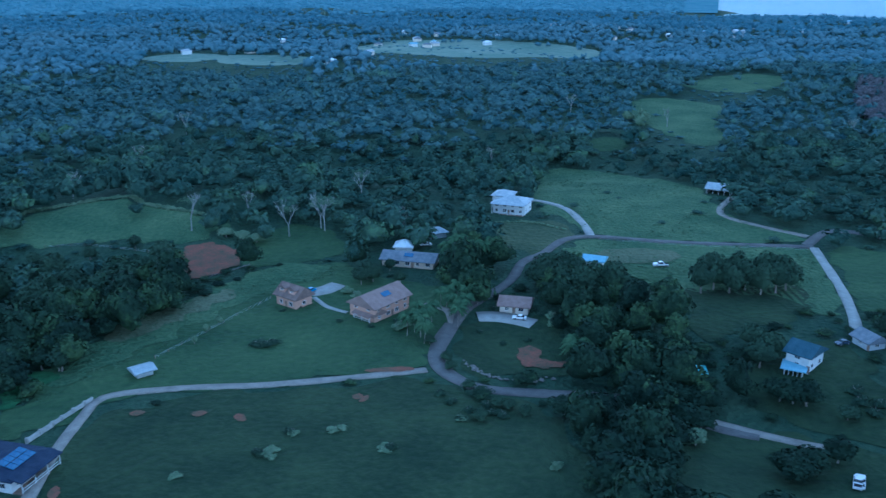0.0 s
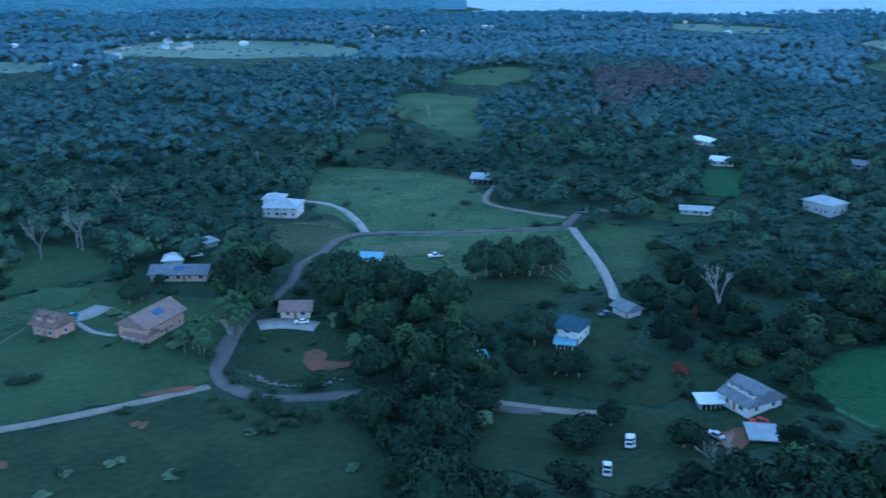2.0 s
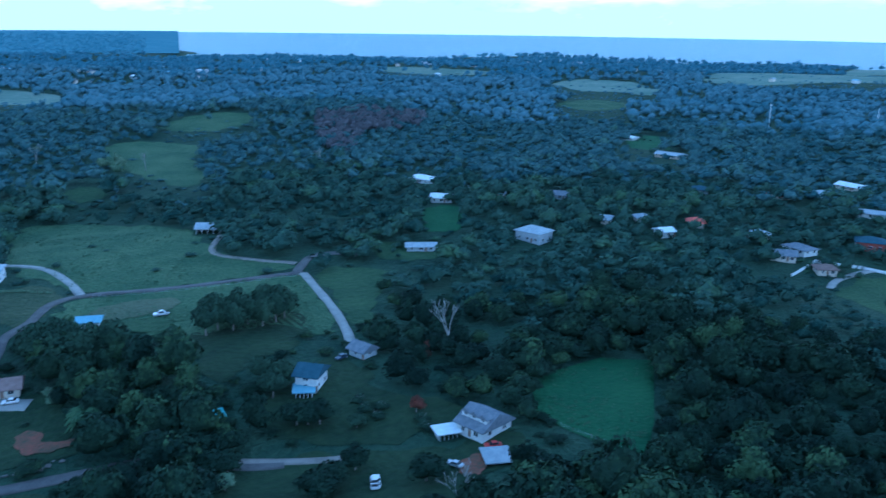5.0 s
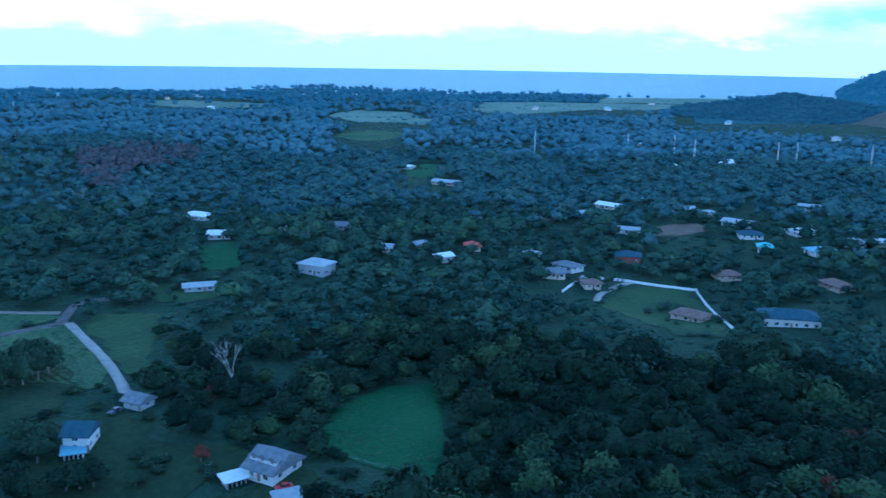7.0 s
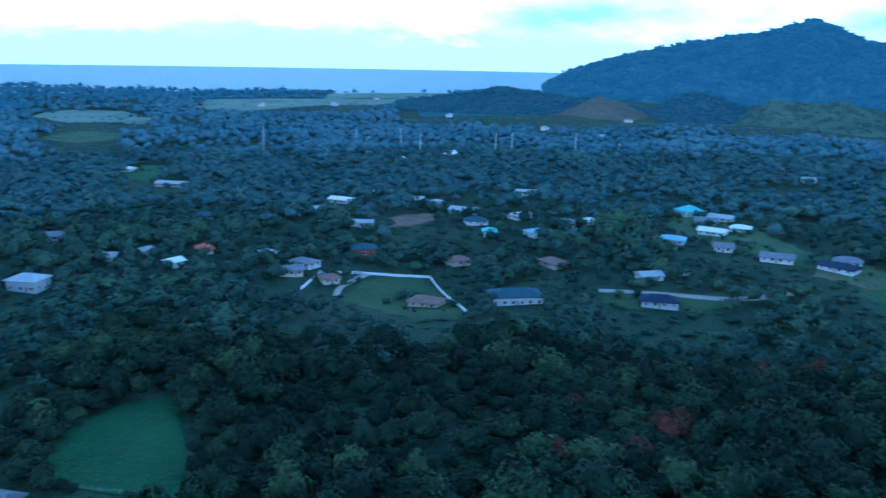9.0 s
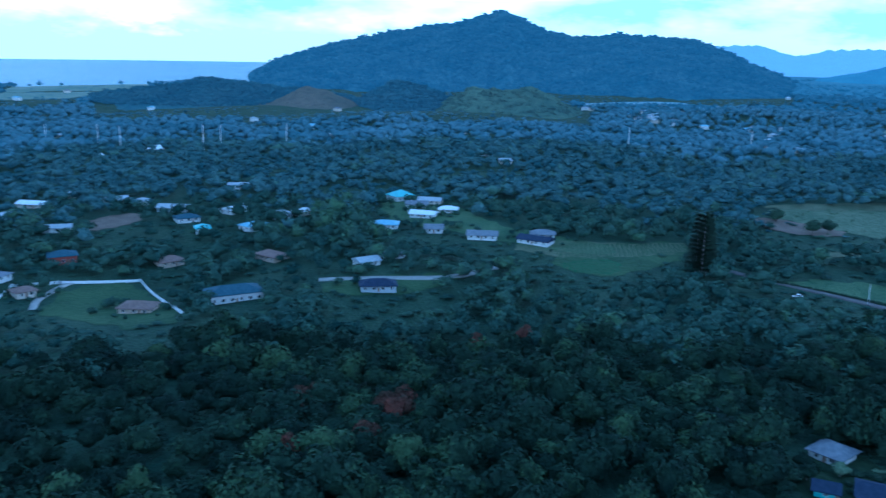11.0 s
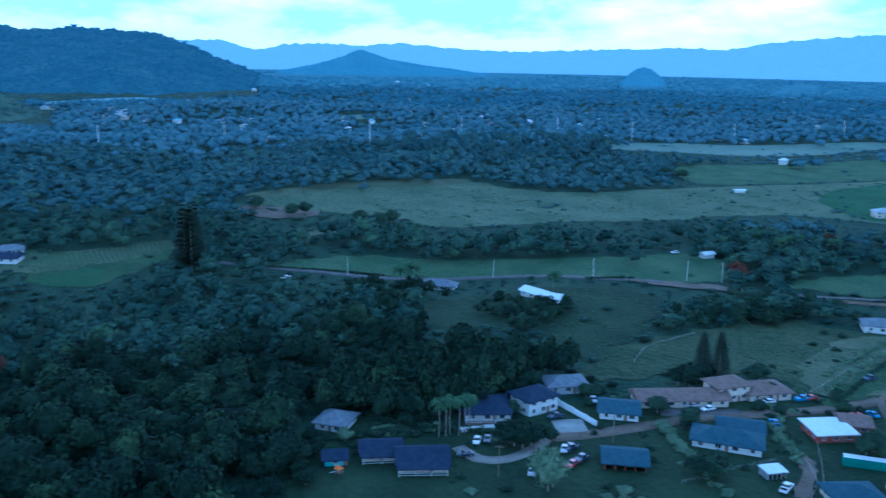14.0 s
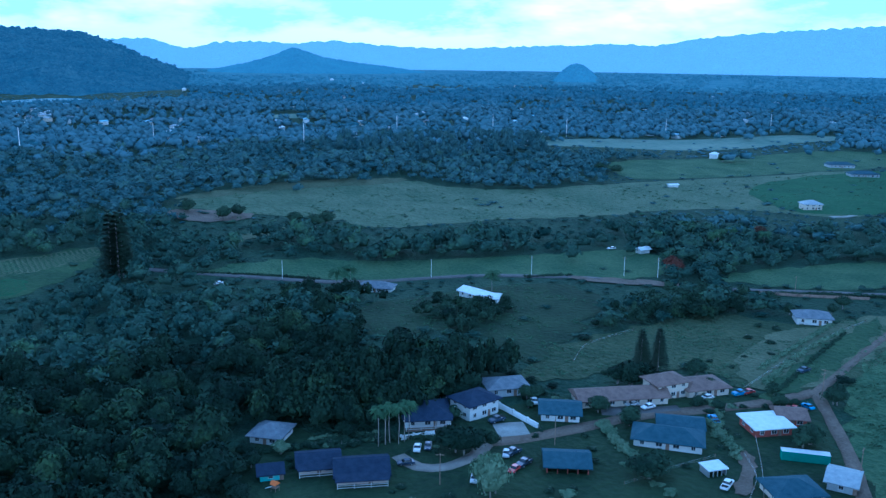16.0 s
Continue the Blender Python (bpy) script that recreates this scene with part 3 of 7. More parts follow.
sheet('field', [(551, 96.9), (579, 80.3), (560, 43.5), (506, 17.9), (490, -10.4), (482, -28.1), (477, -48.2), (453, -46.5), (461, -5.4), (485, 36.6), (509, 79.2)], M_PASTURE, 0.2, 'grass slope below the turquoise roofs', 'field')
sheet('field', [(388.6, 94.6), (415, 37.2), (403, 28.4), (380.8, 57.0), (373.1, 90.5)], M_LAWN, 0.2, 'lawn by the street', 'yard')
sheet('field', [(437, -16.2), (450, -34.3), (446, -51.6), (425, -46.7), (427, -24.4)], M_BRIGHT, 0.2, 'bright green lawn', 'yard')
sheet('field', [(459, 13.5), (479, -14.2), (480, -58.3), (491, -91.5), (468, -87.4), (453, -55.3), (448, -16.5)], M_DRY, 0.2, 'dry grassy bank', 'field')
sheet('yard', [(220.2, -69.1), (228.0, -76.5), (230.0, -92.3), (212.4, -98.0), (212.8, -112.3), (205.0, -126.0), (212.3, -153.0), (206.2, -172.2), (181.7, -217.6), (175.6, -228.5), (162.9, -233.0), (140.1, -212.6), (117.1, -192.9), (103.4, -170.5), (173.6, -48.4), (204.0, -60.7)], M_LAWN_DARK, 0.2, 'yards and lawns between the houses', 'yard')
sheet('field', [(228.0, -164.5), (246.4, -195.9), (249.8, -226.1), (248.1, -267.1), (241.0, -289.0), (223.3, -290.8), (207.7, -304.0), (203.1, -349.5), (179.3, -308.9), (173.3, -272.1), (171.4, -245.1), (183.9, -223.0), (200.5, -229.0), (212.3, -212.0), (217.2, -186.3)], M_HILL, 0.2, 'hillside meadow behind the long house', 'field')
sheet('field', [(214.0, -259.6), (209.8, -307.1), (208.8, -330.7), (203.1, -349.5), (190.5, -328.0), (180.1, -282.7), (172.3, -243.5), (182.2, -226.2), (191.5, -229.4)], M_DRY, 0.35, 'dry tall grass beside the track', 'field', clear=False)
sheet('field', [(161.2, -236.0), (190.8, -313.7), (185.3, -384.2), (91.3, -191.1), (102.1, -172.5), (127.5, -202.8)], M_PASTURE, 0.2, 'rough green crop beside the dirt road', 'field')
# the hollow's shade is painted by the darker grass colour
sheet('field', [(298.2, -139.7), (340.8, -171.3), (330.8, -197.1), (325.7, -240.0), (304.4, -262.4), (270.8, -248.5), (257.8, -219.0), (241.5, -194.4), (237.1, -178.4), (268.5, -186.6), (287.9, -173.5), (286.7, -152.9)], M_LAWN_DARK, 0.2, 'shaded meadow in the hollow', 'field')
sheet('field', [(416, -113.6), (423, -149.8), (425, -175.3), (403, -230.4), (364.2, -276.1), (357.3, -308.5), (336.5, -345.8), (288.9, -302.0), (322.4, -264.1), (376.5, -215.1), (393.0, -161.5)], M_PASTURE, 0.2, 'long strip of grass beside the ridge road', 'field')
sheet('field', [(288.8, -330.5), (279.0, -372.2), (257.5, -443), (223.6, -384.7), (251.2, -342.9), (278.8, -322.8)], M_PASTURE, 0.2, 'grass strip beyond the road hedge', 'field')
sheet('field', [(567, -143.5), (589, -179.1), (608, -253.2), (608, -350.1), (579, -353.4), (526, -401), (521, -505), (498, -613), (470, -807), (331.5, -569), (348.0, -509), (390.1, -497), (419, -463), (427, -368.9), (446, -329.8), (458, -278.6), (472, -227.5), (502, -238.6), (543, -182.8)], M_RIDGE, 0.2, 'broad open ridge pasture', 'field')
sheet('field', [(470, -571), (474, -693), (470, -807), (331.5, -569), (350.6, -513), (396.8, -511)], M_BRIGHT, 0.4, 'fresh green ridge lawn', 'field', clear=False)
sheet('field', [(586, -148.5), (596, -181.3), (618, -257.5), (616, -354.8), (594, -331.7), (596, -247.8), (577, -175.2)], M_DRY, 0.4, 'dry grass along the ridge crest', 'field', clear=False)
sheet('field', [(614, -545), (617, -651), (562, -965), (470, -807), (505, -614), (526, -509), (572, -528)], M_PASTURE, 0.2, 'upper pasture behind the ridge', 'field')
sheet('field', [(813, -620), (796, -802), (693, -924), (647, -1012), (628, -837), (703, -657), (736, -583)], M_DRYHAZE, 0.2, 'distant pale meadow', 'field')
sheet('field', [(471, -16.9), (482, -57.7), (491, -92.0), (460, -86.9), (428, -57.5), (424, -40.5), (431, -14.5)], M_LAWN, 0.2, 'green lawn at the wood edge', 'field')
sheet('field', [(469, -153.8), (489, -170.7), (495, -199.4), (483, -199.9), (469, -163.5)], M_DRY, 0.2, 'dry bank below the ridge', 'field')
sheet('field', [(-246.8, 932), (-255.0, 1024), (-145.8, 1014), (-142.2, 924)], M_DRYHAZE, 0.2, 'distant pale meadow', 'field')
sheet('field', [(-114.2, 1084), (-131.4, 1478), (54.7, 1322), (225.4, 1218), (193.8, 1100), (71.6, 971), (-56.4, 1041)], M_DRYHAZE, 0.2, 'distant pale meadow', 'field')
sheet('field', [(-344.1, 968), (-328.8, 1040), (-236.3, 1013), (-258.1, 948)], M_DRYHAZE, 0.2, 'distant pale meadow', 'field')
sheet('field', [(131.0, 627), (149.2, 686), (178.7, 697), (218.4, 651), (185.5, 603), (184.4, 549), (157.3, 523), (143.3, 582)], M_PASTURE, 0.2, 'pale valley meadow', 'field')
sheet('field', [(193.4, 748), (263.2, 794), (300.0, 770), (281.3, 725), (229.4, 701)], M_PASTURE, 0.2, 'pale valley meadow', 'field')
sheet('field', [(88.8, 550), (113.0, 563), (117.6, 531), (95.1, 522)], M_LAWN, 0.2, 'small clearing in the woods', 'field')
sheet('field', [(942, 1122), (1110, 1202), (1090, 1012), (860, 782), (849, 851), (781, 890)], M_DRYHAZE, 0.2, 'distant pale meadow', 'field')
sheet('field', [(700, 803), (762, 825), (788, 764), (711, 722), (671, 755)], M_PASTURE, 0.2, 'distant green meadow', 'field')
sheet('field', [(1254, 1077), (1555, 1156), (1526, 899), (1851, 876), (1563, 796), (1245, 842), (1142, 930)], M_DRYHAZE, 0.2, 'distant pale meadow', 'field')
sheet('field', [(820, 1496), (927, 1479), (1035, 1341), (938, 1348), (817, 1376)], M_DRYHAZE, 0.2, 'distant pale meadow', 'field')
sheet('field', [(1234, -466), (1221, -550), (1182, -550), (1193, -467)], M_DRYHAZE, 0.2, 'distant pale meadow', 'field')
sheet('field', [(3544, -1885), (3276, -2319), (3246, -2360), (2984, -1685)], M_DRYHAZE, 0.2, 'distant pale meadow', 'field')
sheet('field', [(926, 1389), (1004, 1328), (1032, 1357), (967, 1441)], M_DRYHAZE, 0.2, 'distant pale meadow', 'field')
sheet('field', [(1416, 893), (1815, 798), (2031, 908), (1848, 1151)], M_DRYHAZE, 0.2, 'distant pale coastal field', 'field')
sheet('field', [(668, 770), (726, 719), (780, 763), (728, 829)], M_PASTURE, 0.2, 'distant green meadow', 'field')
sheet('field', [(1823, -2084), (1858, -2230), (2150, -2700), (2200, -2500)], M_DRYHAZE, 0.2, 'distant pale meadow', 'field')
sheet('field', [(241, 770), (254, 721), (287, 735), (284, 796)], M_PASTURE, 0.25, 'pale valley meadow', 'field', clear=False)
sheet('field', [(176.0, -217.6), (174.0, -238.1), (183.0, -275.2), (194.5, -316.1), (207.0, -336.4), (199.8, -297.1), (191.2, -261.8), (184.5, -239.4)], M_LAWN, 0.42, 'mown green verge between the track and the road', 'field', clear=False)
sheet('field', [(215.5, -268.6), (202.7, -277.6), (204.1, -300.0), (212.9, -298.6), (216.5, -286.3)], M_DRY, 0.42, 'patch of dry tall grass on the meadow', 'field', clear=False)
sheet('field', [(-106.4, 185.6), (-105.8, 201.9), (-100.0, 209.1), (-109.6, 213.7), (-114.4, 202.0)], M_BRIGHT, 0.42, 'fresh green grass by the lane', 'field', clear=False)
sheet('field', [(-99.2, 230.8), (-89.1, 234.9), (-80.8, 252.8), (-67.4, 272.4), (-74.1, 277.0), (-91.3, 257.8), (-101.5, 241.4)], M_DRY, 0.46, 'pale seeding grass on the slope', 'field', clear=False)
sheet('field', [(53.1, 301.7), (86.7, 302.9), (93.2, 319.5), (60.7, 321.9)], M_DRY, 0.42, 'pale mown grass beside the road', 'field', clear=False)
sheet('field', [(52.7, 297.2), (77.0, 280.2), (84.2, 290.3), (58.8, 306.6)], M_LAWN, 0.42, 'greener grass on the flat pasture', 'field', clear=False)
strip('road', [(-84.9, 150.4), (-87.1, 171.6), (-87.3, 188.3), (-85.8, 197.1), (-70.8, 202.1), (-45.1, 205.3), (-21.9, 210.5), (-4.6, 215.8)], 2.8, M_GRAVEL, 0.35, 'pale gravel lane curving past the lawn', 'road')
strip('road', [(77.7, 188.3), (69.9, 191.9), (60.4, 199.1), (51.5, 205.1), (39.8, 206.8), (26.1, 205.7), (11.2, 205.7), (2.4, 212.3), (-2.0, 222.0), (-1.1, 233.6), (2.7, 248.3)], (4.0, 5.0), M_ASPHALT, 0.35, 'worn grey asphalt road with a bend', 'road')
strip('road', [(2.7, 247.0), (8.3, 261.8), (22.8, 284.4), (29.5, 304.8), (37.9, 314.5), (48.9, 332.5), (63.3, 337.0), (93.7, 329.9), (144.4, 321.8)], 3.6, M_ASPHALT, 0.35, 'grey worn road through the pastures', 'road')
strip('road', [(60.1, 338.4), (59.5, 357.4), (55.3, 380.8), (46.5, 393.9), (40.2, 397.4)], 3.5, M_CONCRETE, 0.35, 'pale curved concrete driveway', 'road')
strip('road', [(147.2, 334.4), (135.7, 346.8), (123.6, 364.9), (125.4, 378.8), (137.0, 399.4)], 3.0, M_GRAVEL, 0.35, 'narrow gravel track to a farm shed', 'road')
strip('road', [(143.9, 320.5), (140.3, 301.3), (135.2, 275.5), (128.8, 252.7), (124.6, 241.5)], 3.4, M_CONCRETE, 0.35, 'pale concrete lane down to the garage', 'road')
strip('road', [(142.3, 323.7), (156.3, 339.7), (167.3, 339.4), (176.9, 330.4)], 4.0, M_ASPHALT, 0.35, 'asphalt road entering the woods', 'road')
strip('driveway', [(-44.8, 271.9), (-40.1, 274.5), (-35.9, 280.1)], 7, M_CONCRETE, 0.35, 'pale concrete forecourt beside the small gabled house', 'driveway')
strip('driveway', [(-42.7, 267.7), (-37.2, 259.3), (-30.3, 254.7)], 1.6, M_CONCRETE, 0.35, 'narrow concrete footpath', 'path')
strip('driveway', [(10.8, 254.4), (17.1, 254.7), (23.2, 252.4), (28.2, 249.7)], 7, M_CONCRETE, 0.35, 'pale concrete parking apron', 'driveway')
strip('driveway', [(-6.4, 263.1), (1.0, 259.0), (2.7, 248.3)], 2.5, M_GRAVEL, 0.35, 'short gravel drive to the house', 'driveway')
strip('road', [(47.2, 206.8), (60.5, 200.0), (78.5, 189.1), (91.2, 181.6)], 3.0, M_GRAVEL, 0.35, 'pale gravel track below the trees', 'road')
strip('road', [(337.2, 205.5), (350.8, 210.9), (369.6, 211.3), (377.7, 209.7)], 3, M_CONCRETE, 0.35, 'curved pale driveway', 'road')
strip('road', [(393.0, 95.7), (399.3, 65.5), (408, 36.4), (427, 13.3)], 4.5, M_CONCRETE, 0.35, 'pale street among houses', 'road')
strip('road', [(195.7, -131.1), (191.5, -143.4), (188.8, -161.7), (186.1, -181.1), (179.3, -202.2), (173.8, -220.9), (170.8, -241.4)], 5, M_BROWN, 0.35, 'unpaved brown road between the houses', 'road')
strip('road', [(170.8, -241.4), (153.7, -225.0), (138.1, -209.5), (119.8, -188.3)], 3.8, M_BROWN, 0.35, 'dark dirt road beside the crop field', 'road')
strip('road', [(170.8, -241.4), (176.4, -261.3), (186.6, -295.6), (198.7, -342.0)], 3.0, M_BROWN, 0.35, 'rutted dirt track through the grass', 'road')
strip('driveway', [(200.8, -108.2), (192.5, -109.4), (188.8, -115.7), (190.6, -125.8), (194.9, -132.5)], 4, M_GRAVEL, 0.35, 'gravel drive curving to the blue house', 'driveway')
strip('driveway', [(199.7, -138.8), (196.2, -147.1)], 9, M_CONCRETE, 0.35, 'pale parking court behind a white wall', 'driveway')
strip('driveway', [(194.8, -173.5), (189.0, -181.6), (183.4, -194.6)], 6, M_ASPHALT, 0.35, 'dark parking strip before the long house', 'driveway')
strip('road', [(437, -97.3), (407, -127.2), (389.3, -160.0), (372.4, -212.7), (333.4, -252.5), (315.0, -271.7), (286.9, -294.5), (264.8, -317.6), (241.8, -345.7), (218.0, -375.2)], 5, M_ASPHALT, 0.35, 'country road along the ridge', 'road')
strip('road', [(350.6, -513), (345.9, -530), (361.1, -579)], 4, M_CONCRETE, 0.35, 'pale driveway on the ridge', 'road')
sheet('dirt', [(322.4, -264.1), (312.3, -276.2), (289.1, -296.8), (270.3, -313.0), (284.7, -292.2), (308.4, -265.9)], M_BROWN, 0.5, 'bare earth beside the road', 'earth')
sheet('dirt', [(157.7, -188.8), (153.5, -189.4), (144.2, -180.0), (138.4, -169.5), (141.3, -167.0), (148.4, -178.7)], M_BROWN, 0.45, 'bare brown earth in a yard', 'earth')
sheet('dirt', [(562, -144.9), (544, -179.3), (531, -197.0), (516, -169.8), (533, -140.5)], M_BROWN, 0.45, 'red earth bank below the ridge', 'earth')
sheet('dirt', [(-20.8, 198.5), (-18.8, 200.1), (-19.2, 196.4), (-21.7, 195.5)], M_DIRT, 0.4, 'small patch of bare red earth', 'earth', clear=False)
sheet('dirt', [(-62.0, 188.9), (-59.8, 190.9), (-57.2, 189.8), (-59.5, 187.0)], M_DIRT, 0.4, 'small patch of bare red earth', 'earth', clear=False)
sheet('dirt', [(-77.1, 188.5), (-75.0, 190.5), (-72.3, 189.4), (-74.5, 187.1)], M_DIRT, 0.4, 'small patch of bare red earth', 'earth', clear=False)
sheet('dirt', [(-51.4, 187.7), (-49.9, 190.0), (-47.0, 186.5), (-48.8, 185.0)], M_DIRT, 0.4, 'small patch of bare red earth', 'earth', clear=False)
sheet('dirt', [(-82.1, 154.3), (-81.5, 158.3), (-79.3, 155.9), (-79.5, 152.3)], M_DIRT, 0.4, 'small patch of bare red earth', 'earth', clear=False)
sheet('dirt', [(-23.8, 199.4), (-21.0, 200.7), (-20.0, 197.6), (-22.4, 197.0)], M_DIRT, 0.4, 'small patch of bare red earth', 'earth', clear=False)


# ---- houses ----
def roof_mesh(L, W, H, rise, kind, over, thick=0.28):
    """A closed roof over an L by W plan whose eaves are at H."""
    bm = bmesh.new()
    a, b = L / 2 + over, W / 2 + over
    drop = rise * over / (W / 2)
    z = H - drop
    cut = {"hip": min(a * 0.92, b), "gable": 0.0, "shed": 0.0}[kind]
    top = z + thick + rise + drop
    low = [bm.verts.new((sx * a, sy * b, z)) for sx, sy in ((-1, -1), (1, -1), (1, 1), (-1, 1))]
    if kind == "shed":
        eave = [bm.verts.new((sx * a, sy * b, z + thick + (rise if sy > 0 else 0))) for sx, sy in ((-1, -1), (1, -1), (1, 1), (-1, 1))]
        for i in (2, 3):
            low[i].co.z += rise
        bm.faces.new(eave)
    else:
        eave = [bm.verts.new((sx * a, sy * b, z + thick)) for sx, sy in ((-1, -1), (1, -1), (1, 1), (-1, 1))]
        r0, r1 = bm.verts.new((-a + cut, 0, top)), bm.verts.new((a - cut, 0, top))
        bm.faces.new((eave[0], eave[1], r1, r0))
        bm.faces.new((eave[2], eave[3], r0, r1))
        bm.faces.new((eave[1], eave[2], r1))
        bm.faces.new((eave[3], eave[0], r0))
    for i in range(4):
        j = (i + 1) % 4
        bm.faces.new((low[i], low[j], eave[j], eave[i]))
    bm.faces.new(low[::-1])
    return bm


def wall_mesh(L, W, H, rise, kind, base=0.6):
    bm = bmesh.new()
    a, b = L / 2, W / 2
    v = [bm.verts.new((sx * a, sy * b, z)) for z in (-base, H) for sx, sy in ((-1, -1), (1, -1), (1, 1), (-1, 1))]
    for i in range(4):
        j = (i + 1) % 4
        if kind == "gable" and i in (1, 3):
            g = bm.verts.new(((a if i == 1 else -a), 0, H + rise - 0.05))
            bm.faces.new((v[i], v[j], v[4 + j], g, v[4 + i]))
        else:
            bm.faces.new((v[i], v[j], v[4 + j], v[4 + i]))
    bm.faces.new(v[3::-1])
    return bm


WINDOWS = {}


def window(parent, x, y, z, w, h, turn, tall=False):
    """A framed window that stands a little proud of its wall."""
    key = (round(w, 1), round(h, 1))
    if key not in WINDOWS:
        bf, bp = bmesh.new(), bmesh.new()
        for x0, z0, x1, z1 in ((-w / 2 - .1, -h / 2 - .1, w / 2 + .1, -h / 2), (-w / 2 - .1, h / 2, w / 2 + .1, h / 2 + .1),
                               (-w / 2 - .1, -h / 2, -w / 2, h / 2), (w / 2, -h / 2, w / 2 + .1, h / 2), (-.04, -h / 2, .04, h / 2)):
            box(bf, x0, -.09, z0, x1, .02, z1)
        box(bp, -w / 2, -.03, -h / 2, w / 2, .02, h / 2)
        out = []
        for n, bm, m in (("window", bf, M_WHITE), ("pane", bp, M_GLASS)):
            me = bpy.data.meshes.new(n)
            bm.to_mesh(me)
            bm.free()
            me.materials.append(m)
            out.append(me)
        WINDOWS[key] = out
    fr, pa = WINDOWS[key]
    ob = new("window", fr)
    ob.parent = parent
    ob.matrix_basis = pose(x, y, z, 0, 0, turn)
    p = new("pane", pa)
    p.parent = ob
    return ob


def house(x, y, turn, L, W, H, rise, kind, wall, roof, label, name="house", over=0.9, storeys=1, wins=1, z=None, open_front=False, group="", dormers=0, panel=False, clear=0.75, porch=0.0):
    """A house, its length along local x, its front at -y."""
    t = thing(name, x, y, z, turn, label, "shed" if name == "shed" else "garage" if name == "garage" else "house", group)
    SPOTS.append((x, y, max(L, W) * clear))
    if group:
        GARDENS.append((x, y, turn, L, W))
    c, s = math.cos(radians(turn)), math.sin(radians(turn))
    vx, vy = x + s * W * 1.0, y - c * W * 1.0
    SPOTS.append((vx, vy, max(L, W) * clear * (0.5 if group else 0.7)))
    if open_front:
        for px in np.linspace(-L / 2 + 0.2, L / 2 - 0.2, 5):
            bm = bmesh.new()
            box(bm, px - .12, -W / 2, -.5, px + .12, -W / 2 + .24, H)
            part("post", bm, wall, t)
        bm = bmesh.new()
        box(bm, -L / 2, W / 2 - .2, -.5, L / 2, W / 2, H)
        box(bm, -L / 2, -W / 2 + .3, -.5, -L / 2 + .2, W / 2 - .2, H)
        box(bm, L / 2 - .2, -W / 2 + .3, -.5, L / 2, W / 2 - .2, H)
        part("wall", bm, wall, t)
    else:
        part("wall", wall_mesh(L, W, H, rise, kind), wall, t)
    rf = part("roof", roof_mesh(L, W, H, rise, kind, over), roof, t)
    if wins:
        n = max(1, int(L / 3.6))
        m = max(1, int(W / 4.2))
        for st in range(storeys):
            zc = 1.55 + st * H / storeys
            if zc > H - 0.5:
                zc = H * 0.55
            for i in range(n):
                px = (i + 0.5) / n * L - L / 2
                if not open_front:
                    window(t, px, -W / 2, zc, 1.5 if (i + st) % 3 else 1.0, 1.2, 0)
                if wins > 1:
                    window(t, px, W / 2, zc, 1.2, 1.1, 180)
            for i in range(m):
                py = (i + 0.5) / m * W - W / 2
                window(t, L / 2, py, zc, 1.2, 1.1, 90)
                window(t, -L / 2, -py, zc, 1.2, 1.1, -90)
        if not open_front:
            bm = bmesh.new()
            box(bm, -.5, -W / 2 - .06, 0, .5, -W / 2 + .02, 2.05, 0.015)
            d = part("door", bm, M_WOOD, t)
            d.location.x = L / 2 / n - 0.02 if n == 1 else L / n * (0.5 if n % 2 == 0 else 1.0) - L / n * (0.5 if n % 2 == 0 else 0.5)
    for k in range(dormers):
        bm = roof_mesh(2.4, 3.0, 0, 0.9, "gable", 0.25, 0.15)
        dm = part("dormer", bm, roof, t)
        dm.matrix_basis = pose((k + 0.5) / dormers * L - L / 2, -W / 4, H + rise * 0.62 + 0.5, 0, 0, 90)
        bw = wall_mesh(2.4, 2.6, 0.9, 0.8, "gable", 1.2)
        q = part("dormer_wall", bw, wall, dm)
        q.location.z = -0.9
        window(dm, -1.2, 0, -0.35, 1.0, 0.8, -90)
    if porch:
        y0, y1 = -W / 2 - porch, -W / 2
        bm = bmesh.new()
        box(bm, -L / 2, y0, -.5, L / 2, y1 - .02, .15)
        deck = part("porch_deck", bm, M_WOOD, t)
        for k, px in enumerate(np.linspace(-L / 2 + .1, L / 2 - .1, max(3, int(L / 2.6)))):
            bm = bmesh.new()
            box(bm, px - .09, y0, .15, px + .09, y0 + .18, H - .15)
            part("post", bm, M_WHITE, t)
        for zz in (.45, 1.05):
            bm = bmesh.new()
            box(bm, -L / 2, y0 + .03, .15 + zz, L / 2, y0 + .13, .27 + zz)
            part("rail", bm, M_WHITE, t)
        bm = bmesh.new()
        lo = [bm.verts.new(q) for q in ((-L / 2 - .4, y0 - .5, H - .3), (L / 2 + .4, y0 - .5, H - .3), (L / 2 + .4, y1 + .3, H + .28), (-L / 2 - .4, y1 + .3, H + .28))]
        hi = [bm.verts.new(q.co + Vector((0, 0, .2))) for q in lo]
        bm.faces.new(hi)
        bm.faces.new(lo[::-1])
        for i in range(4):
            bm.faces.new((lo[i], lo[(i + 1) % 4], hi[(i + 1) % 4], hi[i]))
        part("porch_roof", bm, roof, t)
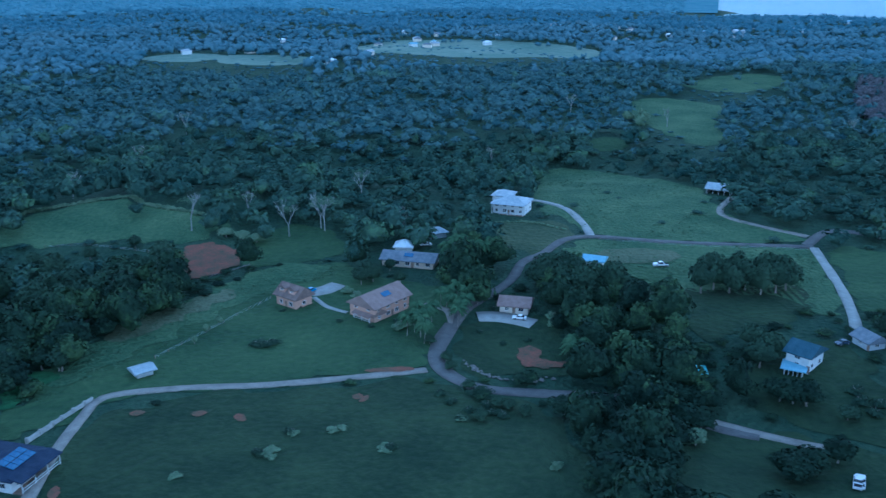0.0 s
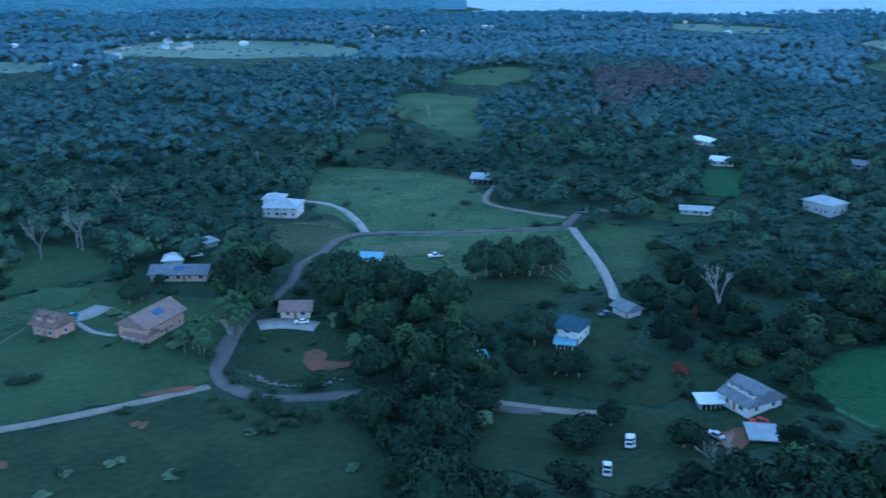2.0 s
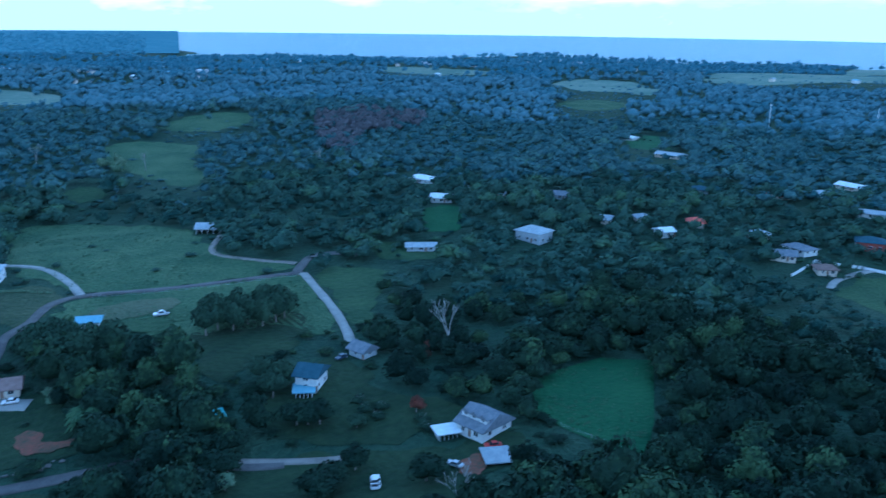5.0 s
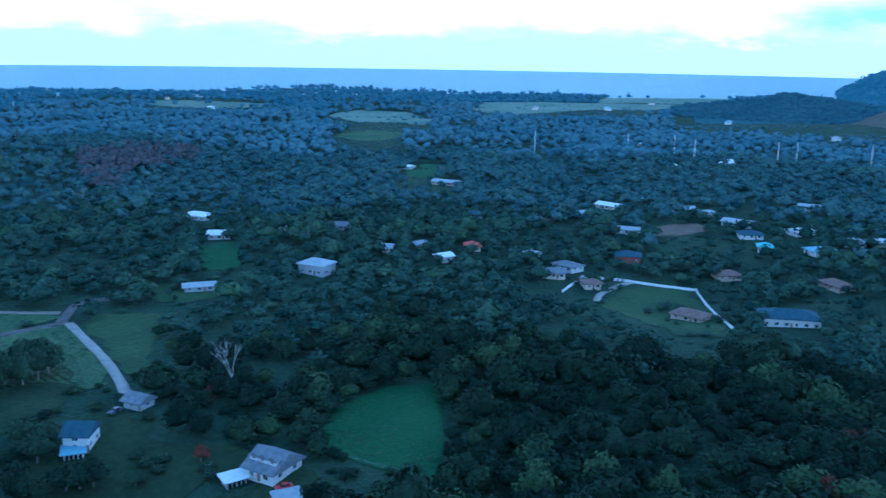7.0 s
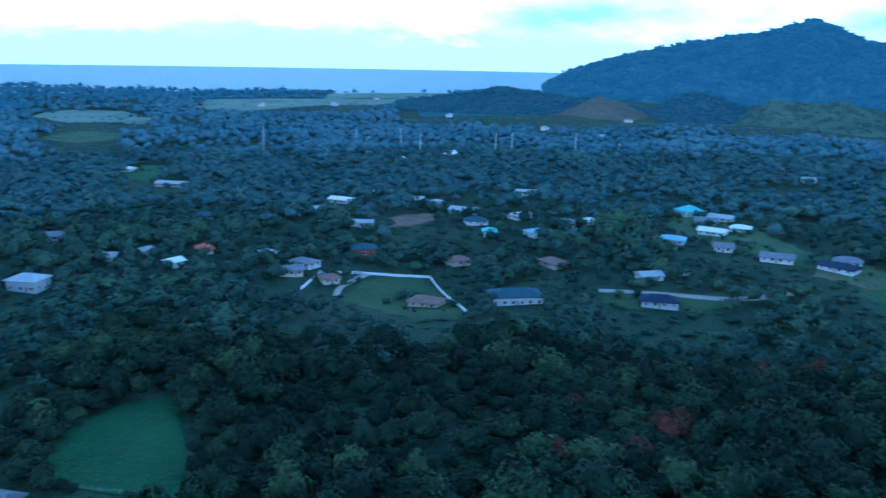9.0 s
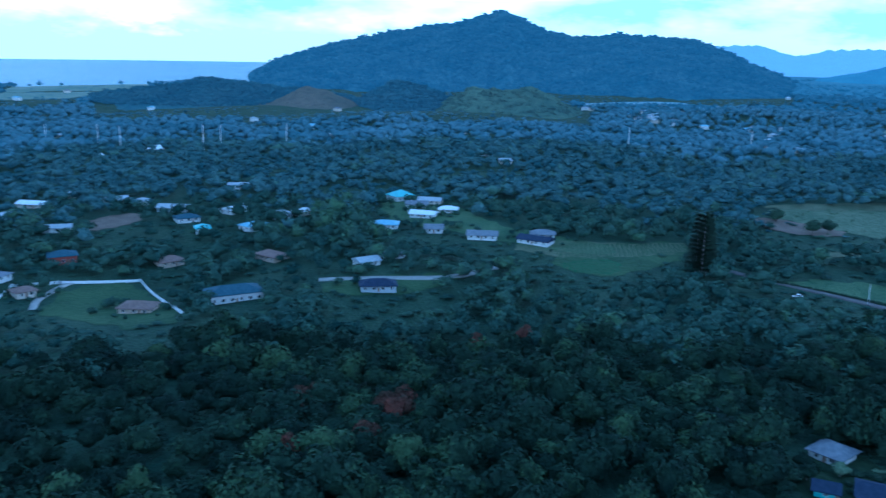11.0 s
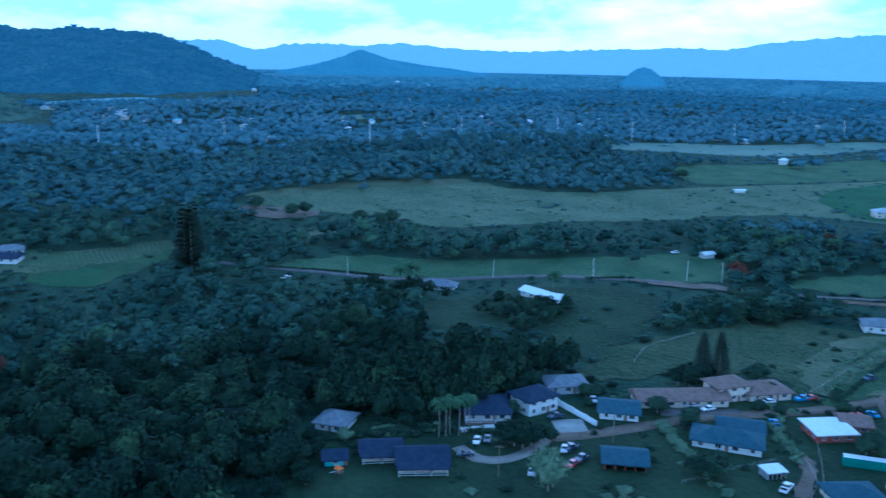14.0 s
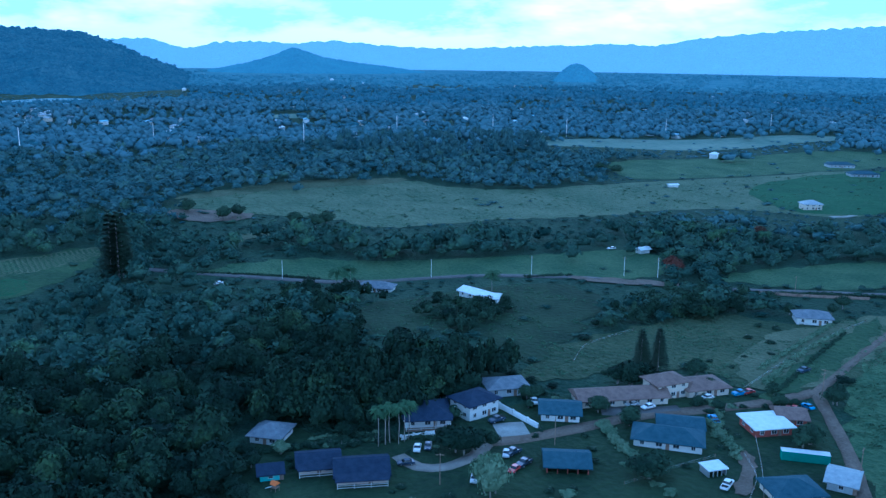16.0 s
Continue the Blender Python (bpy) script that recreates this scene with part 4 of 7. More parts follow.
    if panel:
        sl = math.atan2(rise, W / 2)
        for k in range(int(panel)):
            row, col = divmod(k, 4)
            bm = bmesh.new()
            wide = .85 if panel > 1 else 1.8
            box(bm, -wide, -1.0, 0, wide, 1.0, 0.1, .02)
            p = part("solar_panel", bm, R_PANEL, t, "blue solar panel on the roof slope")
            py = -W / 4 + (0 if panel == 1 else (.5 - row) * 2.15)
            p.matrix_basis = pose(0 if panel == 1 else (col - 1.5) * 1.8, py, H + rise * (1 + py / (W / 2)) + 0.42, math.degrees(sl), 0, 0)
    return t


# ---- vehicles ----
CARS = {}


def car_body(L, W, H, hood, boot, cab0, cab1):
    """A body whose side profile has bonnet, cabin and tail."""
    bm = bmesh.new()
    prof = [(-L / 2, .32), (-L / 2, hood * .86), (-L / 2 + .25, hood), (cab0, hood + .08), (cab1, boot + .08), (L / 2 - .15, boot), (L / 2, boot * .8), (L / 2, .32)]
    rows = []
    for sy, inset in ((-W / 2, 0), (W / 2, 0)):
        rows.append([bm.verts.new((px, sy, pz)) for px, pz in prof])
    n = len(prof)
    for i in range(n):
        j = (i + 1) % n
        bm.faces.new((rows[0][i], rows[0][j], rows[1][j], rows[1][i]))
    bm.faces.new(rows[0][::-1])
    bm.faces.new(rows[1])
    bmesh.ops.bevel(bm, geom=list(bm.edges), offset=.06, segments=1, affect="EDGES")
    bmesh.ops.recalc_face_normals(bm, faces=bm.faces)
    return bm


def car_cabin(W, z0, z1, a0, a1, b0, b1):
    bm = bmesh.new()
    lo = [bm.verts.new((px, sy * W * .47, z0)) for px, sy in ((a0, -1), (b1, -1), (b1, 1), (a0, 1))]
    hi = [bm.verts.new((px, sy * W * .38, z1)) for px, sy in ((a1, -1), (b0, -1), (b0, 1), (a1, 1))]
    for i in range(4):
        j = (i + 1) % 4
        bm.faces.new((lo[i], lo[j], hi[j], hi[i]))
    bm.faces.new(hi)
    bm.faces.new(lo[::-1])
    return bm


def car(kind, paint, low, high, x, y, turn, label):
    key = (kind, paint)
    place = pose(x, y, float(height(x, y)) + 0.42, 0, 0, turn)
    if key in CARS:
        return tagged(copy_thing(CARS[key], place), label, kind)
    m = bpy.data.materials.get(paint) or material(paint, low, high, 0.8, 0.3, 0.02, spec=0.6)
    t = new(kind)
    t.matrix_world = place
    tagged(t, label, kind, "parked vehicles")
    if kind == "car":
        L, W, H = 4.5, 1.8, 1.45
        part("body", car_body(L, W, H, .82, .88, -.9, 1.5), m, t)
        part("glass_cabin", car_cabin(W, .86, 1.36, -1.0, -.35, .9, 1.7), M_GLASS, t)
        bm = bmesh.new()
        box(bm, -.42, -W * .385, 1.34, .96, W * .385, 1.44, .03)
        part("roof", bm, m, t)
    else:
        L, W, H = 5.4, 1.95, 1.8
        part("body", car_body(L, W, H, 1.05, .98, -1.2, .6), m, t)
        part("glass_cabin", car_cabin(W, 1.08, 1.68, -1.25, -.7, .55, .8), M_GLASS, t)
        bm = bmesh.new()
        box(bm, -.76, -W * .385, 1.66, .6, W * .385, 1.77, .03)
        part("roof", bm, m, t)
        bm = bmesh.new()
        box(bm, .95, -W * .42, .99, 2.55, W * .42, 1.03)
        part("truck_bed", bm, M_DARK, t)
    for sx in (-.3, .3):
        for sy in (-1, 1):
            bm = bmesh.new()
            tube(bm, (L * sx, sy * W * .5 - .1 * sy, .33), (L * sx, sy * W * .5 + .03 * sy, .33), .33, .33, 14)
            wh = part("wheel", bm, M_RUBBER, t)
            bm = bmesh.new()
            tube(bm, (L * sx, sy * W * .5 + .02 * sy, .33), (L * sx, sy * W * .5 + .045 * sy, .33), .2, .2, 10)
            part("rim", bm, M_STEEL, wh)
    for sy in (-.6, .6):
        bm = bmesh.new()
        box(bm, -L / 2 - .02, sy - .2, .62, -L / 2 + .05, sy + .2, .76, .01)
        part("headlight", bm, M_WHITE, t, "clear headlight")
    CARS[key] = t
    return t


# ---- plants ----
def crown_proto(seed, leaves, leaf, flat=0.7, lobes=7, core=True):
    """A crown of leaf clumps about one metre in radius: vertices, triangles, and a lightness for each vertex."""
    rng = np.random.default_rng(seed)
    turn = np.arange(lobes) * 2.4 + rng.uniform(-.5, .5, lobes)
    out = np.sqrt((np.arange(lobes) + .4) / lobes) * rng.uniform(.5, .74, lobes)
    cen = np.column_stack([np.cos(turn) * out, np.sin(turn) * out, (.62 - out) * .8 + rng.normal(size=lobes) * .12])
    rad = rng.uniform(0.26, 0.48, lobes) * (1.25 if lobes < 6 else 1.0)
    k = rng.choice(lobes, leaves, p=rad ** 2 / (rad ** 2).sum())
    d = rng.normal(size=(leaves, 3))
    d[:, 2] = np.where(rng.random(leaves) < 0.78, np.abs(d[:, 2]), d[:, 2])
    d /= np.linalg.norm(d, axis=1)[:, None]
    p = cen[k] + d * (rad[k] * rng.uniform(0.88, 1.06, leaves))[:, None]
    nrm = d + rng.normal(size=d.shape) * 0.26
    nrm /= np.linalg.norm(nrm, axis=1)[:, None]
    u = np.cross(nrm, rng.normal(size=d.shape))
    u /= np.linalg.norm(u, axis=1)[:, None]
    w = np.cross(nrm, u)
    s = leaf * rng.uniform(0.6, 1.5, leaves)[:, None]
    v = np.stack([p - u * s - w * s * .7, p + u * s - w * s * .5, p + w * s * 1.1 - nrm * s * .4], 1).reshape(-1, 3)
    tri = np.arange(leaves * 3).reshape(-1, 3)
    light = np.repeat(rng.normal(size=leaves) * .09 + rng.normal(size=lobes)[k] * .07, 3)
    if core:
        bm = bmesh.new()
        bmesh.ops.create_icosphere(bm, subdivisions=1 if leaves < 200 else 2, radius=1)
        cv = np.array([tuple(q.co) for q in bm.verts])
        bm.verts.index_update()
        cf = np.array([[q.index for q in fc.verts] for fc in bm.faces])
        bm.free()
        r = np.max([(np.sum(cv * c, 1) + np.sqrt(np.maximum(np.sum(cv * c, 1) ** 2 - c @ c + (q * .86) ** 2, 0.02))) for c, q in zip(cen, rad)], 0)
        cv = cv * r[:, None] * (0.86 if leaves > 20 else 0.95)
        cv[:, 2] = np.maximum(cv[:, 2], -0.4)
        tri = np.concatenate([tri, cf + len(v)])
        v = np.concatenate([v, cv])
        # core tinted slightly darker: shade between the clumps put into the colour
        light = np.concatenate([light, rng.normal(size=len(cv)) * .06 - .05])
    v = v * (1, 1, flat)
    return v.astype(np.float32), tri.astype(np.int32), light.astype(np.float32)


def merged(protos, pick, xyz, scale, tall, spin, tint):
    """Many crowns in one set of arrays."""
    vs, fs, ts, off = [], [], [], 0
    for k, (v, f, light) in enumerate(protos):
        sel = np.where(pick == k)[0]
        if not len(sel):
            continue
        c, s = np.cos(spin[sel])[:, None], np.sin(spin[sel])[:, None]
        x = (v[None, :, 0] * c - v[None, :, 1] * s) * scale[sel, None] + xyz[sel, 0, None]
        y = (v[None, :, 0] * s + v[None, :, 1] * c) * scale[sel, None] + xyz[sel, 1, None]
        z = v[None, :, 2] * tall[sel, None] + xyz[sel, 2, None]
        vs.append(np.stack([x, y, z], -1).reshape(-1, 3))
        fs.append((f[None] + (np.arange(len(sel)) * len(v))[:, None, None] + off).reshape(-1, 3))
        ts.append((tint[sel, None] + light[None]).ravel())
        off += len(sel) * len(v)
    return np.concatenate(vs), np.concatenate(fs), np.concatenate(ts)


TREES = {}


def tree(kind, x, y, size, tall=None, spin=None, label="", z=None, sink=0.0):
    """A tree of its own: trunk with limbs, and a crown. size: crown radius; tall: whole height."""
    rng = random.Random(int(x * 131 + y * 17))
    spin = rng.uniform(0, 360) if spin is None else spin
    tall = tall or size * 1.7
    var = rng.randrange(3)
    key = (kind, var)
    mats = {"broadleaf": M_LEAF, "dark": M_LEAF_DARK, "pale": M_LEAF_PALE, "bloom": M_LEAF_BLOOM, "shrub": M_LEAF_DARK, "paleshrub": M_LEAF_PALE}
    if key not in TREES:
        seed = 100 + var * 7 + len(kind)
        v, f, light = crown_proto(seed, 800 if "shrub" not in kind else 420, 0.07 if "shrub" not in kind else 0.085, 0.85, 13 if "shrub" not in kind else 6)
        v = v * (1, 1, 0.95) + (0, 0, 0.62 if "shrub" not in kind else 0.25)
        crown = mesh_of("crown", v, f, [mats[kind]], tint=light + rng.uniform(0, 0.6))
        bm = bmesh.new()
        lean = rng.uniform(-.06, .06)
        tube(bm, (0, 0, -.05), (lean, 0, .5), .055, .04)
        for k in range(5):
            a = k * 1.26 + var
            tube(bm, (lean * .9, 0, .38 + .03 * k), (.42 * math.cos(a), .42 * math.sin(a), .85), .028, .012, 6)
        me = bpy.data.meshes.new("trunk")
        bm.to_mesh(me)
        bm.free()
        me.materials.append(M_BARK)
        TREES[key] = (me, crown)
    trunk, crown = TREES[key]
    t = new("shrub" if "shrub" in kind else "tree")
    t.matrix_world = pose(x, y, (float(height(x, y)) if z is None else z) - sink, 0, 0, spin) @ Matrix.Diagonal((size, size, tall / 1.45, 1))
    words = {"broadleaf": "broad green tree with a rounded leafy crown", "dark": "dark green tree with a dense rounded crown", "pale": "pale grey-green leafy tree",
             "bloom": "tulip tree with orange-red blossom in its crown", "shrub": "dark rounded shrub on the grass", "paleshrub": "pale flowering garden shrub"}
    tagged(t, label or words[kind], "shrub" if "shrub" in kind else "tree", "garden shrubs" if "shrub" in kind else "standing trees")
    for n, me in (("trunk", trunk), ("crown", crown)):
        o = new(n, me)
        o.parent = t
    return t


PALMS = []


def palm(x, y, tall, spread, label="feathery green palm with a slim grey trunk"):
    rng = random.Random(int(x * 31 + y * 7))
    if len(PALMS) < 3:
        bm = bmesh.new()
        tube(bm, (0, 0, -.3), (.05, 0, .5), .014, .011, 7)
        tube(bm, (.05, 0, .5), (.02, 0, 1), .011, .008, 7)
        me = bpy.data.meshes.new("trunk")
        bm.to_mesh(me)
        bm.free()
        me.materials.append(M_BARK)
        v, f = [], []
        for k in range(26):
            a, up = k * 2.4 + rng.uniform(-.2, .2), rng.uniform(-.5, 1.2)
            d = np.array([math.cos(a), math.sin(a), 0])
            e = np.array([-d[1], d[0], 0])
            for i in range(7):
                t0, t1 = i / 7, (i + 1) / 7
                for sgn in (-1, 1):
                    p0 = d * t0 + np.array([0, 0, up * t0 - (0.75 + up * .4) * t0 * t0])
                    p1 = d * t1 + np.array([0, 0, up * t1 - (0.75 + up * .4) * t1 * t1])
                    w = 0.17 * math.sin(math.pi * min(1, t0 + .12)) + .03
                    n = len(v)
                    v += [p0, p1, (p0 + p1) / 2 + e * sgn * w + d * .12 - np.array([0, 0, .13]), p0 + e * sgn * w * .9 - np.array([0, 0, .11])]
                    f += [(n, n + 1, n + 2), (n, n + 2, n + 3)]
        crown = mesh_of("fronds", np.array(v), f, [M_PALM], tint=np.full(len(v), rng.uniform(0, .6)))
        PALMS.append((me, crown))
    trunk, crown = PALMS[rng.randrange(len(PALMS))]
    t = thing("palm", x, y, None, rng.uniform(0, 360), label, "palm tree", "palms")
    o = new("trunk", trunk)
    o.parent = t
    o.scale = (tall, tall, tall)
    o = new("fronds", crown)
    o.parent = t
    o.location, o.scale = (0.02 * tall, 0, tall), (spread, spread, spread)
    return t


def bare_tree(x, y, tall, spread, label="bare pale-barked tree with spreading branches", fuzz=True):
    rng = random.Random(int(x * 11 + y * 3))
    t = thing("bare_tree", x, y, None, 0, label, "tree", "standing trees")
    bm = bmesh.new()

    def limb(p, d, length, r, depth):
        q = p + d * length
        tube(bm, p, q, r, r * .68, 6)
        if depth:
            for k in range(3):
                e = (d + Vector((rng.uniform(-1, 1), rng.uniform(-1, 1), rng.uniform(0, .5))) * .62).normalized()
                limb(q, e, length * rng.uniform(.55, .8), r * .6, depth - 1)

    limb(Vector((0, 0, -.5)), Vector((0, 0, 1)), tall * .36, tall * .018, 4)
    part("trunk", bm, M_BARK_PALE, t)
    if fuzz:
        v, f, _ = crown_proto(int(x) % 50, 380, 0.034, 0.5, 9, core=False)
        v = v * (spread, spread, tall * .28) + (0, 0, tall * .72)
        o = new("crown", mesh_of("crown", v, f, [M_LEAF_PALE], tint=np.full(len(v), .1)))
        o.parent = t
    SPOTS.append((x, y, spread * .7))
    return t


def pine(x, y, tall, spread, label="tall dark columnar pine"):
    """A narrow tiered conifer."""
    rng = np.random.default_rng(int(abs(x * 5 + y)))
    t = thing("pine", x, y, None, 0, label, "conifer", "tall pines")
    bm = bmesh.new()
    tube(bm, (0, 0, -.5), (0, 0, tall * .97), tall * .016, .05, 7)
    part("trunk", bm, M_BARK, t)
    n = 1500 if tall < 20 else 2600
    h = rng.uniform(.1, 1, n)
    h = np.round(h * 15) / 15 + rng.normal(size=n) * .010
    a = rng.uniform(0, 2 * np.pi, n)
    r = (1 - h) ** .7 * rng.uniform(.25, 1, n) + .04
    p = np.stack([np.cos(a) * r * spread, np.sin(a) * r * spread, h * tall], 1)
    d = np.stack([np.cos(a), np.sin(a), np.full(n, .15)], 1)
    e = np.stack([-np.sin(a), np.cos(a), np.zeros(n)], 1)
    s = spread * (.13 if tall < 20 else .15)
    q = np.stack([p - d * s, p + e * s * .7, p + d * s, p - e * s * .7 - (0, 0, s * .3)], 1).reshape(-1, 3)
    f = np.arange(n * 4).reshape(-1, 4)
    o = new("crown", mesh_of("crown", q, f, [M_LEAF_DARK], tint=np.repeat(rng.random(n) * .9, 4)))
    o.parent = t
    return t


def pole(x, y, tall, r=0.16, arms=1, mat=None, label="slim utility pole with a crossarm", name="utility_pole"):
    t = thing(name, x, y, None, random.uniform(0, 180), label, "pole", "poles along the road")
    bm = bmesh.new()
    tube(bm, (0, 0, -.6), (0, 0, tall), r, r * .7, 8)
    part("post", bm, mat or M_POLE, t)
    for k in range(arms):
        bm = bmesh.new()
        box(bm, -1.1, -.06, tall - .5 - k * .8, 1.1, .06, tall - .36 - k * .8, .02)
        part("crossarm", bm, M_WOOD, t)
    return t


def container(x, y, turn):
    """A ribbed steel freight box."""
    m = material("green_container_paint", (.03, .17, .13), (.05, .23, .17), .5, .6, .1)
    t = thing("freight_container", x, y, None, turn, "green ribbed steel freight container beside the road", "container")
    bm = bmesh.new()
    box(bm, -6, -1.2, 0.1, 6, 1.2, 2.6)
    part("body", bm, m, t)
    for i in range(30):
        for s in (-1, 1):
            bm = bmesh.new()
            px = -5.8 + i * .4
            box(bm, px, s * 1.2 - .05, .3, px + .18, s * 1.2 + .05, 2.45)
            part("rib", bm, m, t)
    bm = bmesh.new()
    box(bm, -6.05, -1.25, 2.6, 6.05, 1.25, 2.7)
    part("roof", bm, M_STEEL, t)
    SPOTS.append((x, y, 8))


def garden_wall(points, h, w, mat, label, name="garden_wall"):
    line = np.array([p for a, b in zip(points, points[1:]) for p in np.linspace(a, b, 12)])
    d = np.gradient(line, axis=0)
    d /= np.linalg.norm(d, axis=1)[:, None] + 1e-9
    s = np.column_stack([-d[:, 1], d[:, 0]]) * w / 2
    z = height(line[:, 0], line[:, 1])
    n = len(line)
    rows = [np.column_stack([line + s, z - .4]), np.column_stack([line + s, z + h]), np.column_stack([line - s, z + h]), np.column_stack([line - s, z - .4])]
    f = [(k * n + i, (k + 1) * n + i, (k + 1) * n + i + 1, k * n + i + 1) for k in range(3) for i in range(n - 1)]
    t = new(name)
    tagged(t, label, "wall" if name != "fence" else "fence")
    o = new("wall", mesh_of("wall", np.concatenate(rows), f, [mat]))
    o.parent = t
    for i in range(0, n, 4):
        bm = bmesh.new()
        box(bm, -w * .8, -w * .8, -.4, w * .8, w * .8, h + .25, .03)
        p = part("pier", bm, mat, t)
        p.location = (*line[i], z[i])
    big = 3.0
    OPEN.append(np.concatenate([line + s / w * 2 * big, (line - s / w * 2 * big)[::-1]]))
    return t


def hedge(points, r, mat, label, stone=False):
    rng = np.random.default_rng(int(abs(points[0][0] * 7)))
    line = smooth_line(points, r * .8)
    n = len(line) * (3 if stone else 2)
    k = rng.integers(0, len(line), n)
    xy = line[k] + rng.normal(size=(n, 2)) * r * .35
    if stone:
        protos = [crown_proto(300 + s, 1, .01, .8, 3) for s in range(4)]
        size = rng.uniform(.35, .75, n) * r
        tall = size * .8
    else:
        protos = [crown_proto(320 + s, 70, .14, .9, 5) for s in range(4)]
        size = rng.uniform(.7, 1.2, n) * r
        tall = size
    z = height(xy[:, 0], xy[:, 1]) + tall * .3
    v, f, t = merged(protos, rng.integers(0, 4, n), np.column_stack([xy, z]), size, tall, rng.uniform(0, 6, n), rng.random(n) * .6)
    name = "stone_row" if stone else "hedge"
    tagged(new(name, mesh_of(name, v, f, [mat], tint=t)), label, "stones" if stone else "hedge", kind="stuff")


def far_town():
    """Small houses of the settlements on the plain."""
    rng = random.Random(12)
    protos = []
    looks = ((M_WHITE, R_WHITE, "hip"), (M_CREAM, R_PALE, "gable"), (M_WHITE, R_PALE, "hip"), (M_CREAM, R_GREY, "hip"), (M_WHITE, R_SKYBLUE, "gable"))
    # azimuth left of +y, distance, spread in degrees and metres, count
    groups = [(10, 1030, 6, 70, 6), (8, 1320, 9, 140, 14), (0, 1550, 9, 170, 22), (-10, 1500, 9, 170, 18), (-20, 1720, 9, 230, 16), (-35, 1900, 14, 180, 24),
              (-97, 1500, 4, 200, 26), (-103, 1270, 6, 230, 12), (-115, 1320, 9, 300, 18), (-128, 1210, 9, 300, 16), (-140, 1150, 8, 280, 12), (-122, 2100, 18, 400, 26), (-60, 1720, 12, 280, 8), (-78, 1150, 8, 140, 8)]
    for az, dist, da, dr, count in groups:
        for _ in range(count):
            a, r = radians(rng.gauss(az, da * .6)), rng.gauss(dist, dr * .7)
            x, y = -math.sin(a) * r, math.cos(a) * r
            turn = rng.uniform(0, 360)
            if r < 900 or (r < 1010 and any(inside(p, np.array([x]), np.array([y]))[0] for p in OPEN)):
                continue
            k = rng.randrange(len(looks))
            z = float(height(x, y)) + 2.0
            if len(protos) <= k or protos[k] is None:
                protos += [None] * (k + 1 - len(protos))
                w, rf, kind = looks[k]
                t = thing("house", x, y, z, turn, "small pale house in a distant settlement", "house", "houses of the distant town")
                part("wall", wall_mesh(11, 7, 2.6, 1.6, kind, 3.5), w, t)
                part("roof", roof_mesh(11, 7, 2.6, 1.6, kind, .6), rf, t)
                protos[k] = t
            else:
                copy_thing(protos[k], pose(x, y, z, 0, 0, turn))
            OPEN.append(np.array([(x - 8, y - 8), (x + 8, y - 8), (x + 8, y + 8), (x - 8, y + 8)]))


def tufts(points, count, size, mat, label, seed=1, tall=0.8):
    """Coarse grass and low scrub strewn over a meadow."""
    rng = np.random.default_rng(seed)
    p = np.asarray(points, float)
    lo, hi = p.min(0), p.max(0)
    q = rng.uniform(lo, hi, (count * 4, 2))
    patch = np.sin(q[:, 0] / 9 + np.sin(q[:, 1] / 7) * 2) + np.sin(q[:, 1] / 11 + np.sin(q[:, 0] / 13))
    q = q[inside(p, q[:, 0], q[:, 1]) & (patch + rng.normal(size=len(q)) * .8 > .1)][:count]
    n = len(q)
    protos = [crown_proto(500 + s, 14, .27, .5, 4, core=False) for s in range(5)]
    sz = rng.uniform(.4, 1.3, n) * size
    z = height(q[:, 0], q[:, 1]) + .25
    v, f, t = merged(protos, rng.integers(0, 5, n), np.column_stack([q, z]), sz, sz * tall, rng.uniform(0, 6, n), rng.random(n))
    tagged(new("grass_tufts", mesh_of("grass_tufts", v, f, [mat], tint=t)), label, "grass", kind="stuff")


def grove(points, count, mat, label, seed, size, tall):
    """A close stand of like trees."""
    rng = np.random.default_rng(seed)
    p = np.asarray(points, float)
    q = rng.uniform(p.min(0), p.max(0), (count * 6, 2))
    q = q[inside(p, q[:, 0], q[:, 1])][:count]
    n = len(q)
    protos = [crown_proto(560 + s, 150, .10, .95, 7) for s in range(5)]
    sz, h = rng.uniform(.7, 1.2, n) * size, rng.uniform(.75, 1.2, n) * tall
    v, f, t = merged(protos, rng.integers(0, 5, n), np.column_stack([q, height(q[:, 0], q[:, 1]) + h * .45]), sz, h * .6, rng.uniform(0, 6, n), rng.random(n) * .6)
    tagged(new("grove", mesh_of("grove", v, f, [mat], tint=t)), label, "woodland", kind="stuff")


